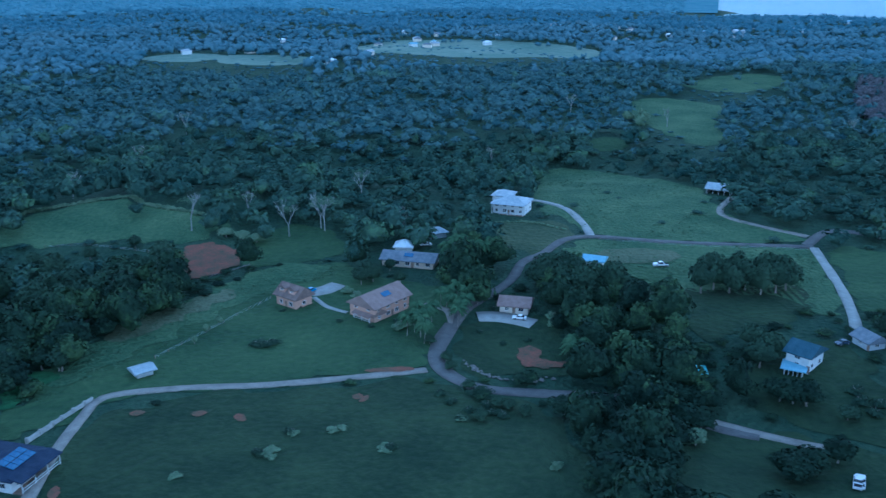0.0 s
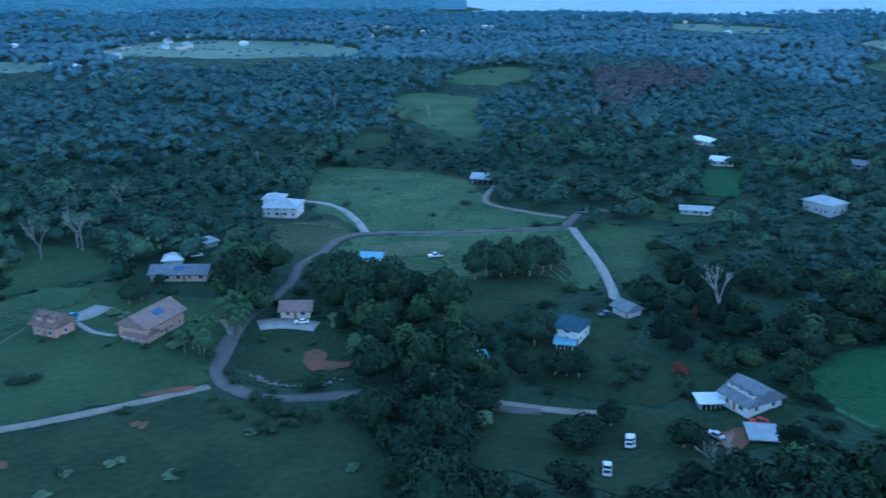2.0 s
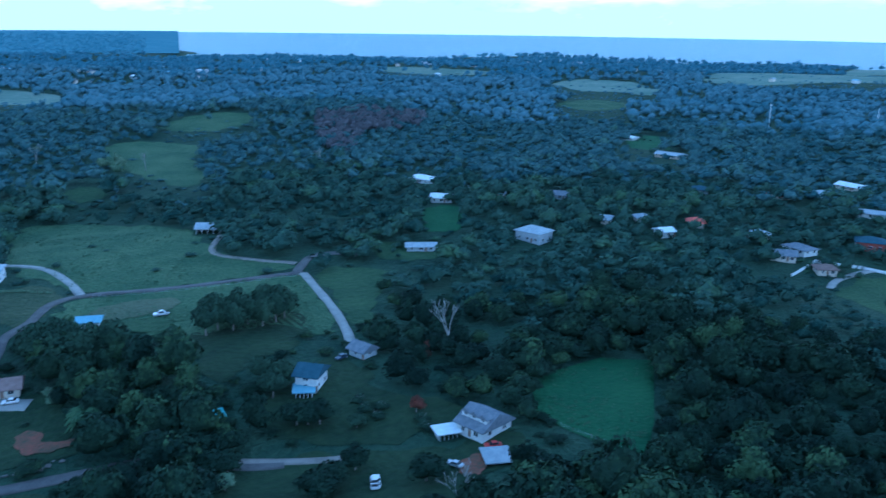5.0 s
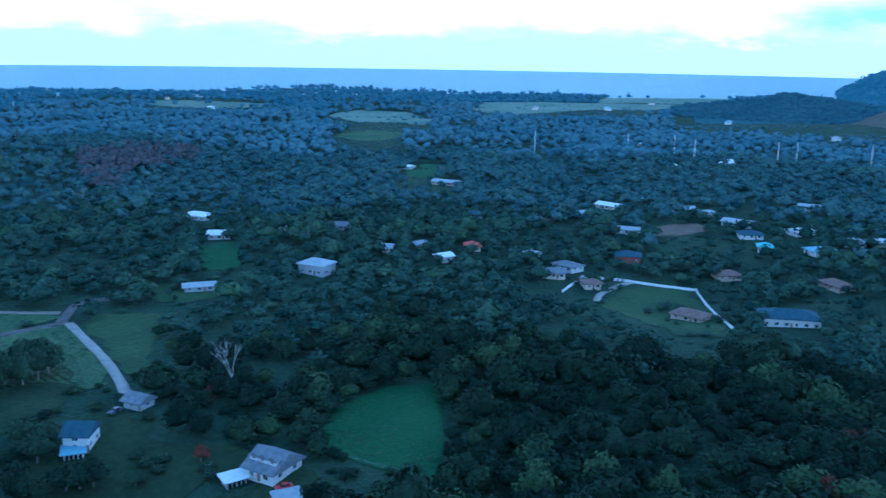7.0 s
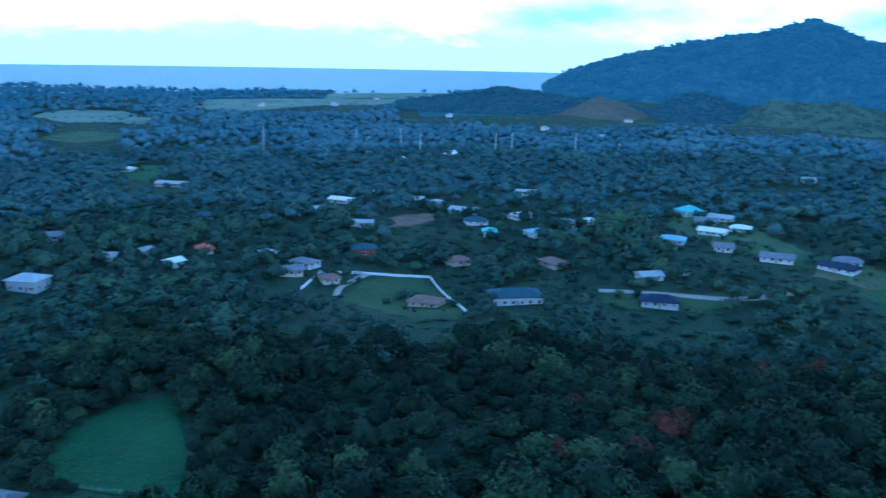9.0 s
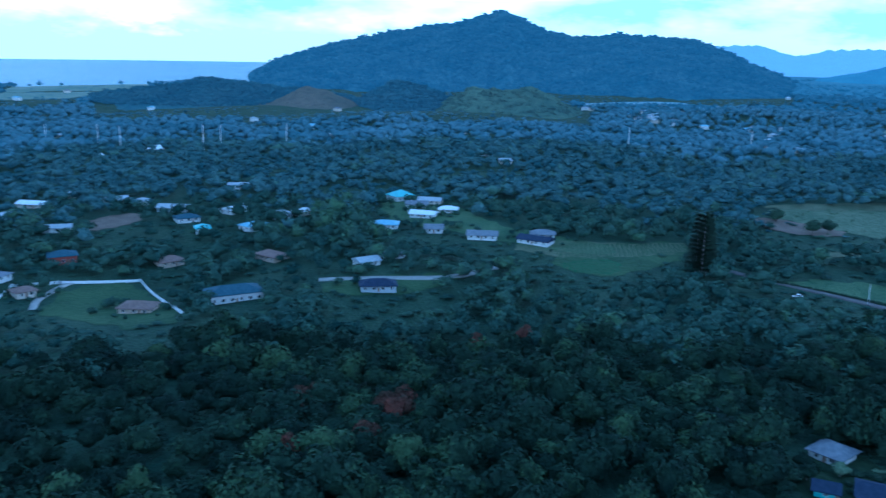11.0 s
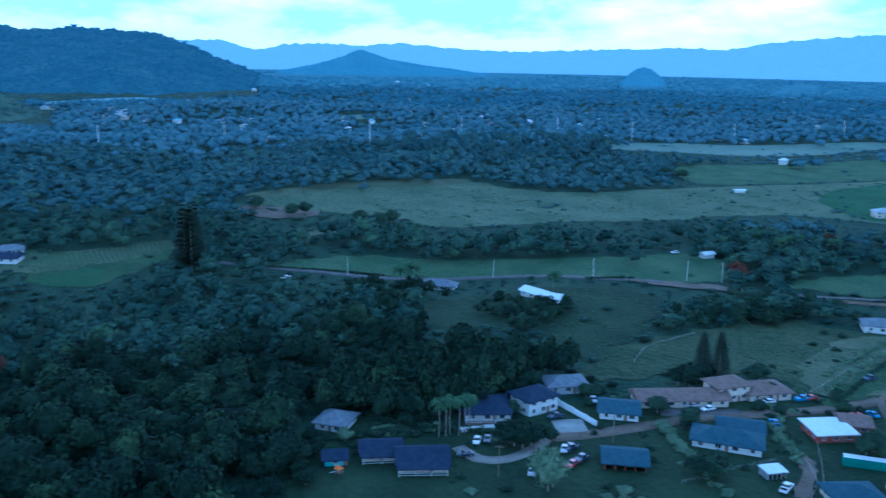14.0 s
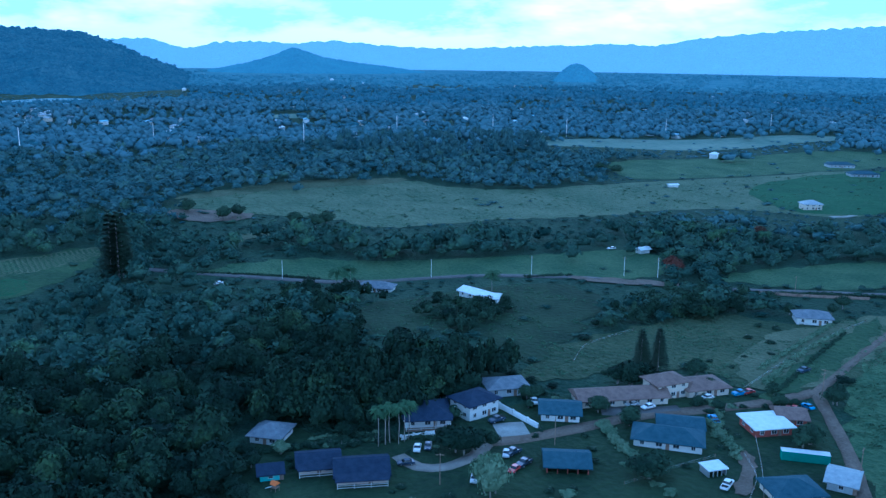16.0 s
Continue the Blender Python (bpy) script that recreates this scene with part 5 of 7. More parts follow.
def garden_trees():
    """Small trees and shrubs close about the houses of the ridge and the street."""
    rng = np.random.default_rng(77)
    protos = [crown_proto(820 + k, 90, .12, .95, 7) for k in range(6)]
    pts = []
    for x, y, turn, length, width in GARDENS:
        for _ in range(9):
            a, r = rng.uniform(0, 2 * np.pi), rng.uniform(.95, 2.2)
            # keep the side that faces the valley open
            q = np.array([x, y]) + r * (length * .5 + 2.5) * np.array([np.cos(a), np.sin(a)])
            front = (q - (x, y)) @ (-np.array([x, y]) / np.hypot(x, y))
            low = front > 0
            if not any((q[0] - g[0]) ** 2 + (q[1] - g[1]) ** 2 < (max(g[3], g[4]) * .6) ** 2 for g in GARDENS):
                pts.append((*q, rng.uniform(1.2, 2.5) if low else rng.uniform(2.0, 4.4)))
    p = np.array(pts)
    n = len(p)
    z = height(p[:, 0], p[:, 1]) + p[:, 2] * .5
    v, f, t = merged(protos, rng.integers(0, 6, n), np.column_stack([p[:, :2], z]), p[:, 2], p[:, 2] * rng.uniform(.8, 1.3, n), rng.uniform(0, 6, n), rng.random(n) * .8)
    tagged(new("garden_trees", mesh_of("garden_trees", v, f, [M_LEAF_PARTHAZE], tint=t)), "mixed green garden trees and shrubs round the houses", "garden", kind="stuff")


def play_set(x, y):
    t = thing("play_set", x, y, None, 30, "small orange and wood garden play set with a slide", "playground")
    m = material("orange_plastic", (.5, .14, .03), (.6, .2, .05), .8, .5, .02)
    for sx in (-.7, .7):
        for sy in (-.7, .7):
            bm = bmesh.new()
            tube(bm, (sx, sy, -.2), (sx * .9, sy * .9, 2.3), .06)
            part("post", bm, M_WOOD, t)
    bm = bmesh.new()
    box(bm, -.8, -.8, 1.2, .8, .8, 1.3, .02)
    part("platform", bm, M_WOOD, t)
    part("roof", roof_mesh(1.6, 1.6, 2.2, .7, "gable", .1, .06), m, t)
    bm = bmesh.new()
    v = [bm.verts.new(q) for q in ((.8, -.3, 1.25), (.8, .3, 1.25), (3.2, .3, .1), (3.2, -.3, .1))]
    w = [bm.verts.new(q.co - Vector((0, 0, .08))) for q in v]
    bm.faces.new(v)
    bm.faces.new(w[::-1])
    for i in range(4):
        bm.faces.new((v[i], w[i], w[(i + 1) % 4], v[(i + 1) % 4]))
    part("slide", bm, M_WHITE, t)


def post_fence(points, gap, label):
    line = smooth_line(points, gap)
    t = new("fence")
    tagged(t, label, "fence")
    bm0 = bmesh.new()
    box(bm0, -.06, -.06, -.4, .06, .06, 1.25)
    me = bpy.data.meshes.new("post")
    bm0.to_mesh(me)
    bm0.free()
    me.materials.append(M_WOOD)
    z = height(line[:, 0], line[:, 1])
    for (x, y), h in zip(line, z):
        o = new("post", me)
        o.parent = t
        o.location = (x, y, h)
    for k, zz in enumerate((.5, 1.0)):
        bm = bmesh.new()
        for a, b, ha, hb in zip(line, line[1:], z, z[1:]):
            tube(bm, (*a, ha + zz), (*b, hb + zz), .02, .02, 4)
        part("wire", bm, M_STEEL, t)


# ---- houses, vehicles and plants, plot by plot ----
house(-48.4, 262.6, -38, 9.0, 7, 4.0, 2.6, 'gable', M_PINK, R_BROWN, 'small salmon gabled house with two dormers on the lawn', dormers=2, storeys=1)
house(-20.2, 256.8, 52, 16.3, 10.5, 4.9, 2.8, 'gable', M_PINK, R_PINK, 'large two-storey salmon house with a rose-brown gabled roof', storeys=2, panel=True)
house(-22.8, 251.9, -40, 7.0, 5, 2.3, 1.4, 'gable', M_PINK, R_PINK, 'low salmon porch wing with brown roof', name='porch', porch=1.6)
house(-12.1, 303.3, -14, 19.3, 9, 2.8, 1.8, 'gable', M_TAN, R_GREY, 'long single-storey tan house with a grey roof', panel=True)
house(-15.1, 319.2, -6, 6.1, 6, 2.6, 1.6, 'hip', M_WHITE, R_WHITE, 'small white-roofed outbuilding behind the long house', name='shed', wins=0)
house(23.4, 261.5, -13, 9.1, 8, 2.6, 1.6, 'gable', M_CREAM, R_PINK, 'small beige house beside a concrete apron')
house(30.9, 376.3, -20, 14.5, 12, 4.9, 2.0, 'hip', M_WHITE, R_PALE, 'white two-storey house with a pale hipped roof', storeys=2, porch=2.2)
house(27.6, 383.6, -20, 8.0, 9, 6.3, 1.6, 'hip', M_WHITE, R_PALE, 'upper block of the white house', name='house')
house(134.7, 409.7, -30, 11.2, 9, 2.8, 1.8, 'gable', M_WHITE, R_PALE, 'farm shed with an open front and pale roof', name='shed', open_front=True)
house(100.4, 220.1, -47, 6.5, 9, 4.8, 2.0, 'gable', M_WHITE, R_BLUE, 'white two-storey house with a blue-grey roof', storeys=2)
house(96.2, 216.1, -28, 4.9, 4, 2.0, 0.5, 'shed', M_WHITE, R_SKYBLUE, 'blue lean-to carport beside the house', name='garage', wins=0, open_front=True)
house(123.3, 230.7, -74, 6.4, 6, 2.6, 1.6, 'gable', M_GREYWALL, R_GREY, 'small dark-roofed garage at the end of the lane', name='garage')
house(-94.1, 162.7, 76, 12.1, 13, 3.2, 1.4, 'hip', M_WHITE, R_NAVY, 'white house with solar panels on its roof', panel=8, porch=2.6)
house(-80.6, 210.7, 39, 4.4, 4, 1.9, 0.6, 'gable', M_STEEL, R_PALE, 'small metal field shelter on the lawn', name='shed', wins=0)
house(55.8, 303.2, -21, 7.1, 6, 2.3, 1.0, 'gable', M_WHITE, R_SKYBLUE, 'small outbuilding with a blue metal roof', name='shed', wins=0)
house(-3.0, 336.6, 25, 7.0, 5, 2.5, 1.4, 'hip', M_GREYWALL, R_PALE, 'small grey garden house among trees', name='shed', wins=0)
house(70.7, 218.6, -6, 3.0, 3, 1.2, 0.4, 'shed', M_WOOD, R_TEAL, 'small turquoise-roofed lean-to in the trees', name='shed', wins=0, open_front=True)
house(127.6, 170.8, -78, 9.0, 11.6, 3.2, 3.0, 'gable', M_WHITE, R_GREY, 'white house with a grey roof and dormers', dormers=3, storeys=1)
house(117.9, 174.5, -14, 5.2, 4, 1.9, 0.2, 'shed', M_STEEL, R_WHITE, 'flat white carport beside the house', name='garage', wins=0, open_front=True)
house(121.8, 157.4, -23, 5.8, 6.2, 0.8, 0.3, 'shed', M_WOOD, R_PALE, 'low weathered deck of pale boards', name='deck', wins=0)
house(293.8, 465.1, -74, 17.2, 10, 3.1, 1.6, 'hip', M_WHITE, R_WHITE, 'white hillside house among trees', group='houses along the ridge', clear=0.6)
house(261.8, 394.1, -41, 11.7, 10, 2.8, 1.4, 'gable', M_WHITE, R_WHITE, 'white low house with a pale roof', group='houses along the ridge', clear=0.6)
house(298.1, 388.3, -62, 8.4, 9, 2.6, 1.6, 'gable', M_CREAM, R_PALE, 'cream house with a pale roof', group='houses along the ridge', clear=0.6)
house(204.2, 324.7, -30, 12.9, 7, 2.3, 1.0, 'gable', M_GREYWALL, R_PALE, 'long low grey shed roof in a clearing', group='houses along the ridge', clear=0.6)
house(259.2, 311.0, -74, 13.9, 11, 4.8, 2, 'hip', M_GREYWALL, R_PALE, 'large grey two-storey house above the wood', group='houses along the ridge', clear=0.6)
house(328.3, 371.1, -51, 12.4, 9, 2.6, 1.6, 'gable', M_GREYWALL, R_GREY, 'grey-roofed house among trees', group='houses along the ridge', clear=0.6)
house(312.1, 317.5, -59, 5.8, 8, 2.6, 1.5, 'gable', M_CREAM, R_PALE, 'pale house among trees', group='houses along the ridge', clear=0.6)
house(333.8, 313.0, -32, 7.0, 8, 2.6, 1.5, 'hip', M_CREAM, R_PALE, 'pale house among trees', group='houses along the ridge', clear=0.6)
house(323.5, 288.1, -15, 6.7, 8, 3.0, 1.2, 'gable', M_WHITE, R_WHITE, 'white metal-roofed house among the trees', group='houses along the ridge', clear=0.6)
house(353.0, 293.8, -45, 7.8, 9, 2.8, 1.8, 'hip', M_CREAM, R_RED, 'house with a bright red tiled roof', group='houses along the ridge', clear=0.6)
house(350.2, 239.1, -48, 11.1, 9, 2.8, 1.6, 'gable', M_CREAM, R_GREY, 'house with a long grey roof', group='houses along the ridge', clear=0.6)
house(402.2, 227.2, -56, 12.6, 10, 4.0, 1.8, 'hip', M_REDWALL, R_BLUE, 'dark blue-roofed house with red-brown walls', group='houses along the ridge', clear=0.6)
house(354.0, 219.2, -39, 8.4, 8, 2.8, 1.4, 'hip', M_CREAM, R_BROWN, 'brown-roofed house beside a white wall', group='houses along the ridge', clear=0.6)
house(344.8, 162.3, -88, 13.7, 10, 2.8, 1.8, 'hip', M_TAN, R_BROWN, 'low brown-roofed house on a walled lawn', group='houses along the ridge', clear=0.6)
house(363.1, 127.0, -57, 23.6, 13, 4.0, 2.4, 'hip', M_WHITE, R_BLUE, 'wide white house with a slate blue hipped roof', group='houses along the ridge', clear=0.6)
house(424.7, 352.4, -65, 11.6, 9, 2.6, 1.6, 'hip', M_GREYWALL, R_BLUE, 'blue-roofed house among trees', group='houses along the ridge', clear=0.6)
house(568.9, 556.0, -84, 15.5, 9, 2.6, 1.2, 'gable', M_WHITE, R_WHITE, 'white building on the green lot', group='houses along the ridge', clear=0.6)
house(524.9, 466.3, -75, 22.4, 10, 2.6, 1.4, 'gable', M_TAN, R_PALE, 'long tan-roofed building among the trees', group='houses along the ridge', clear=0.6)
house(453.7, 315.5, -93, 10.9, 9, 2.6, 1.5, 'hip', M_TAN, R_RED, 'house with a tan red roof', group='houses along the ridge', clear=0.6)
house(475.2, 304.6, -29, 11.1, 9, 2.6, 1.5, 'gable', M_WHITE, R_PALE, 'pale house beside the street', group='houses along the ridge', clear=0.6)
house(513.6, 304.3, -93, 22.0, 9, 2.6, 1.4, 'gable', M_CREAM, R_WHITE, 'long white-roofed house among the trees', group='houses along the ridge', clear=0.6)
house(535.5, 263.1, -43, 13.1, 9, 2.6, 1.4, 'gable', M_CREAM, R_PALE, 'cream house at the edge of bare ground', group='houses along the ridge', clear=0.6)
house(523.7, 240.1, -62, 7.3, 8, 4.4, 1.4, 'hip', M_WHITE, R_PALE, 'white two-storey house among the trees', group='houses along the ridge', clear=0.6)
house(515.3, 216.1, -88, 18.0, 10, 2.6, 1.4, 'gable', M_GREYWALL, R_PALE, 'grey house with a pale roof', group='houses along the ridge', clear=0.6)
house(491.5, 198.8, -54, 12.8, 10, 2.6, 1.6, 'hip', M_WHITE, R_BLUE, 'house with a blue-grey roof', group='houses along the ridge', clear=0.6)
house(472.4, 182.1, -63, 7.2, 9, 3.0, 1.6, 'hip', M_WHITE, R_TEAL, 'house with a turquoise roof', group='houses along the ridge', clear=0.6)
house(517.9, 178.7, -24, 15.1, 9, 2.6, 1.2, 'gable', M_WHITE, R_WHITE, 'white metal-roofed house among the trees', group='houses along the ridge', clear=0.6)
house(484.6, 155.9, -34, 14.0, 10, 2.8, 1.6, 'hip', M_WHITE, R_SKYBLUE, 'house with a pale blue roof', group='houses along the ridge', clear=0.6)
house(814.1, 357.6, 12, 29.3, 10, 2.6, 1.4, 'hip', M_WHITE, R_WHITE, 'distant white house among the trees', group='houses along the ridge', clear=0.6)
house(730.0, 373.4, -53, 8.3, 8, 2.6, 1.4, 'hip', M_WHITE, R_WHITE, 'distant white house among the trees', group='houses along the ridge', clear=0.6)
house(306.2, 428.7, -42, 10.7, 8, 2.6, 1.5, 'hip', M_GREYWALL, R_BLUE, 'blue-grey roof among trees', group='houses along the ridge', clear=0.6)
house(327.1, 428.3, -42, 8.9, 8, 2.6, 1.5, 'gable', M_WHITE, R_PALE, 'pale roof among trees', group='houses along the ridge', clear=0.6)
house(575.2, 83.7, -45, 13.4, 12, 3.5, 3, 'hip', M_WHITE, R_TEAL, 'house with a steep turquoise roof', group='houses along the street', clear=0.6)
house(494.5, 80.3, -87, 14.2, 10, 2.8, 1.6, 'hip', M_WHITE, R_SKYBLUE, 'house with a pale blue metal roof', group='houses along the street', clear=0.6)
house(522.7, 61.7, -100, 14.8, 9, 2.6, 1.4, 'gable', M_WHITE, R_WHITE, 'white metal-roofed house among the trees', group='houses along the street', clear=0.6)
house(568.1, 62.4, -99, 14.9, 9, 2.6, 1.4, 'gable', M_CREAM, R_PALE, 'pale house on the ridge', group='houses along the street', clear=0.6)
house(538.4, 47.8, -90, 10.9, 9, 2.6, 1.4, 'hip', M_WHITE, R_WHITE, 'white house on the ridge', group='houses along the street', clear=0.6)
house(419.1, 77.7, -52, 10.7, 9, 2.6, 1.4, 'gable', M_WHITE, R_PALE, 'pale house along the street', group='houses along the street', clear=0.6)
house(432.8, 66.3, -58, 10.6, 8, 2.5, 1.0, 'gable', M_WHITE, R_GREY, 'grey-roofed house along the street', group='houses along the street', clear=0.6)
house(385.7, 66.2, -77, 15.9, 9, 3.0, 2, 'hip', M_GREYWALL, R_NAVY, 'dark-roofed grey house at the wood edge', group='houses along the street', clear=0.6)
house(477.2, 23.1, -91, 15.9, 10, 2.6, 1.6, 'gable', M_WHITE, R_GREY, 'grey-roofed house on the slope', group='houses along the street', clear=0.6)
house(471.8, -6.4, -114, 17.7, 10, 2.6, 1.6, 'gable', M_WHITE, R_NAVY, 'long dark blue roofed house on the slope', group='houses along the street', clear=0.6)
house(434.3, 130.4, -123, 15.3, 10, 2.6, 1.8, 'hip', M_TAN, R_BROWN, 'brown-roofed house among trees', group='houses along the street', clear=0.6)
house(418.6, 179.6, -41, 12.1, 9, 2.6, 1.8, 'hip', M_TAN, R_BROWN, 'brown-roofed house among trees', group='houses along the street', clear=0.6)
house(227.9, -83.9, -135, 8.6, 9, 2.6, 1.8, 'hip', M_WHITE, R_GREY, 'small white house with a grey hipped roof at the wood edge')
house(207.2, -75.5, -108, 5.2, 5, 2.3, 1.2, 'gable', M_TEAL, R_NAVY, 'small turquoise garden shed with a navy roof', name='shed')
house(205.9, -87.8, -111, 9.9, 8, 2.6, 1.5, 'gable', M_CREAM, R_NAVY, 'navy-roofed wing of a cream house', porch=1.8)
house(196.6, -95.3, -114, 12.4, 10, 2.6, 2.0, 'gable', M_CREAM, R_NAVY, 'cream house with a navy blue roof and porch', porch=2.4)
house(217.4, -126.6, -115, 12.7, 12, 3.3, 2.2, 'hip', M_WHITE, R_NAVY, 'white house with a dark navy hipped roof', porch=2.0)
house(213.9, -141.2, -84, 10.9, 9, 4.9, 1.8, 'hip', M_WHITE, R_NAVY, 'two-storey white house with a dark hipped roof', storeys=2)
house(227.2, -132.1, -103, 6.1, 5, 3.0, 1.4, 'hip', M_WHITE, R_WHITE, 'white-roofed garden pavilion among the trees', name='gazebo', open_front=True, wins=0)
house(222.2, -158.4, -110, 12.2, 9, 2.8, 1.6, 'hip', M_GREYWALL, R_GREY, 'grey house behind the courtyard')
house(199.1, -161.3, -128, 10.9, 10, 2.5, 1.5, 'gable', M_WHITE, R_BLUE, 'low white building with a slate blue roof', wins=1)
house(197.8, -183.6, -113, 27.4, 9, 2.6, 1.7, 'gable', M_CREAM, R_BROWN, 'long cream house with a brown shingle roof')
house(194.6, -199.7, -99, 11.0, 8, 5.1, 1.5, 'hip', M_CREAM, R_BROWN, 'two-storey cream block with a brown roof', storeys=2)
house(191.0, -211.6, -107, 13.8, 10, 2.6, 1.8, 'hip', M_CREAM, R_BROWN, 'cream wing with a brown hipped roof')
house(170.1, -175.3, -138, 17.8, 10, 2.6, 2.0, 'hip', M_WHITE, R_BLUE, 'white house with a slate blue hipped roof')
house(174.2, -184.3, -133, 11.7, 8, 2.5, 1.4, 'gable', M_WHITE, R_BLUE, 'rear wing with a slate blue roof')
house(173.4, -142.2, -126, 10.6, 9, 2.3, 1.5, 'gable', M_REDWALL, R_BLUE, 'open-fronted red-brown garage with a blue roof', name='garage', open_front=True, wins=0)
house(161.7, -205.3, -112, 10.9, 9, 2.6, 0.5, 'shed', M_REDWALL, R_WHITE, 'red-brown house with a flat white roof')
house(161.9, -216.1, -129, 7.5, 8, 2.6, 1.4, 'gable', M_REDWALL, R_BROWN, 'brown-roofed wing of the red house')
house(151.6, -172.0, -105, 5.3, 4, 2.0, 0.2, 'shed', M_STEEL, R_WHITE, 'small white canopy on posts in the yard', name='gazebo', open_front=True, wins=0, over=0.3)
house(133.9, -179.2, -115, 11.7, 9, 2.6, 1.8, 'hip', M_CREAM, R_BLUE, 'blue-roofed house beside the dirt road')
house(130.6, -194.7, -153, 6.3, 9, 2.5, 1.2, 'gable', M_GREYWALL, R_PALE, 'pale corrugated-roofed shed beside the dirt road', name='shed')
house(217.5, -305.4, -133, 12.9, 9, 3.0, 1.8, 'hip', M_WHITE, R_GREY, 'white house with a grey hipped roof beside the track')
house(362.1, -187.7, -134, 15.3, 8, 2.6, 1.8, 'hip', M_WHITE, R_GREY, 'white cottage with a grey roof above the meadow')
house(316.4, -211.6, -167, 12.7, 7, 2.6, 1.2, 'gable', M_WHITE, R_WHITE, 'house with bright white metal roofs')
house(306.9, -212.4, -136, 7.8, 8, 2.5, 1.0, 'gable', M_WHITE, R_WHITE, 'white-roofed wing among shrubs')
house(376.0, -528.4, -122, 12.1, 9, 4.4, 2, 'hip', M_CREAM, R_PALE, 'two-storey cream house on the ridge', storeys=2)
house(500.4, -747.4, -124, 23.5, 12, 3.0, 2, 'hip', M_GREYWALL, R_BLUE, 'blue-roofed house on the ridge lawn')
house(452.5, -708.6, -124, 23.5, 12, 3.0, 2, 'hip', M_GREYWALL, R_BLUE, 'blue-roofed house on the ridge lawn')
house(489.9, -516.9, -111, 7.0, 4, 2.3, 0.4, 'gable', M_WHITE, R_WHITE, 'white field trailer on the ridge pasture', name='trailer', wins=0)
house(336.9, -331.9, -94, 6.0, 4, 2.5, 0.8, 'gable', M_WHITE, R_WHITE, 'white farm trailer beside the field', name='trailer', wins=0)
house(547.6, 299.5, -72, 9.5, 8.0, 2.7, 1.3, 'hip', M_CREAM, R_WHITE, 'white-roofed house half hidden by trees', group='houses along the ridge', clear=0.55)
house(511.2, 147.5, -59, 11.7, 7.7, 2.7, 1.8, 'hip', M_WHITE, R_PALE, 'pale-roofed house half hidden by trees', group='houses along the ridge', clear=0.55)
house(521.6, 136.2, -44, 11.7, 7.7, 2.7, 1.3, 'hip', M_CREAM, R_WHITE, 'white-roofed house half hidden by trees', group='houses along the ridge', clear=0.55)
house(552.1, 69.3, -83, 13.7, 7.1, 2.7, 1.6, 'gable', M_WHITE, R_GREY, 'grey-roofed house half hidden by trees', group='houses along the ridge', clear=0.55)
house(486.6, 51.2, -86, 9.8, 7.7, 2.7, 1.7, 'gable', M_WHITE, R_GREY, 'grey-roofed house half hidden by trees', group='houses along the ridge', clear=0.55)
house(779.9, 34.9, -33, 10.7, 8.0, 2.7, 1.3, 'hip', M_WHITE, R_PALE, 'pale-roofed house half hidden by trees', group='houses along the ridge', clear=0.55)
house(743.8, 18.2, -75, 9.4, 9.3, 2.7, 1.7, 'gable', M_CREAM, R_PALE, 'cream house half hidden by trees', group='houses along the ridge', clear=0.55)
house(982.3, 105.2, -73, 11.9, 9.2, 2.7, 1.7, 'hip', M_WHITE, R_PALE, 'pale-roofed house half hidden by trees', group='houses along the ridge', clear=0.55)
house(909.3, 508.9, -56, 12.0, 8.1, 2.7, 1.3, 'gable', M_CREAM, R_PALE, 'cream house half hidden by trees', group='houses along the ridge', clear=0.55)
house(1015.0, 437.5, -105, 9.4, 8.2, 2.7, 1.8, 'gable', M_WHITE, R_GREY, 'grey-roofed house half hidden by trees', group='houses along the ridge', clear=0.55)
house(999.8, 212.2, -92, 14.0, 7.5, 2.7, 1.4, 'hip', M_WHITE, R_GREY, 'grey-roofed house half hidden by trees', group='houses along the ridge', clear=0.55)
house(365.1, 264.4, -75, 9.9, 8.1, 2.7, 1.6, 'hip', M_CREAM, R_PALE, 'cream house half hidden by trees', group='houses along the ridge', clear=0.55)
house(366.4, 241.1, -98, 13.2, 8.8, 2.7, 1.4, 'hip', M_WHITE, R_GREY, 'grey-roofed house half hidden by trees', group='houses along the ridge', clear=0.55)
house(451.7, 256.6, -68, 13.7, 7.7, 2.7, 1.2, 'gable', M_WHITE, R_PALE, 'pale-roofed house half hidden by trees', group='houses along the ridge', clear=0.55)
house(595.1, 202.2, -74, 12.7, 9.4, 2.7, 1.2, 'gable', M_WHITE, R_PALE, 'pale-roofed house half hidden by trees', group='houses along the ridge', clear=0.55)
house(484.2, -10.4, -91, 12.9, 8.0, 2.7, 1.8, 'hip', M_WHITE, R_GREY, 'grey-roofed house half hidden by trees', group='houses along the ridge', clear=0.55)
container(143.9, -198.3, -136)
car('car', 'car paint white', (0.62, 0.63, 0.63), (0.72, 0.72, 0.72), 23.9, 252.8, -11, 'white parked car on the concrete apron')
car('car', 'bright blue car paint', (0.04, 0.16, 0.36), (0.06, 0.22, 0.44), -44.7, 272.4, 53, 'dark blue parked car on the forecourt')
car('car', 'car paint white', (0.62, 0.63, 0.63), (0.72, 0.72, 0.72), -7.0, 323.9, 13, 'white parked car behind the long house')
car('pickup truck', 'car paint white', (0.62, 0.63, 0.63), (0.72, 0.72, 0.72), 79.4, 299.6, -0, 'white utility vehicle on the pasture')
car('pickup truck', 'car paint white', (0.62, 0.63, 0.63), (0.72, 0.72, 0.72), 91.8, 165.8, -115, 'white truck parked on the lawn')
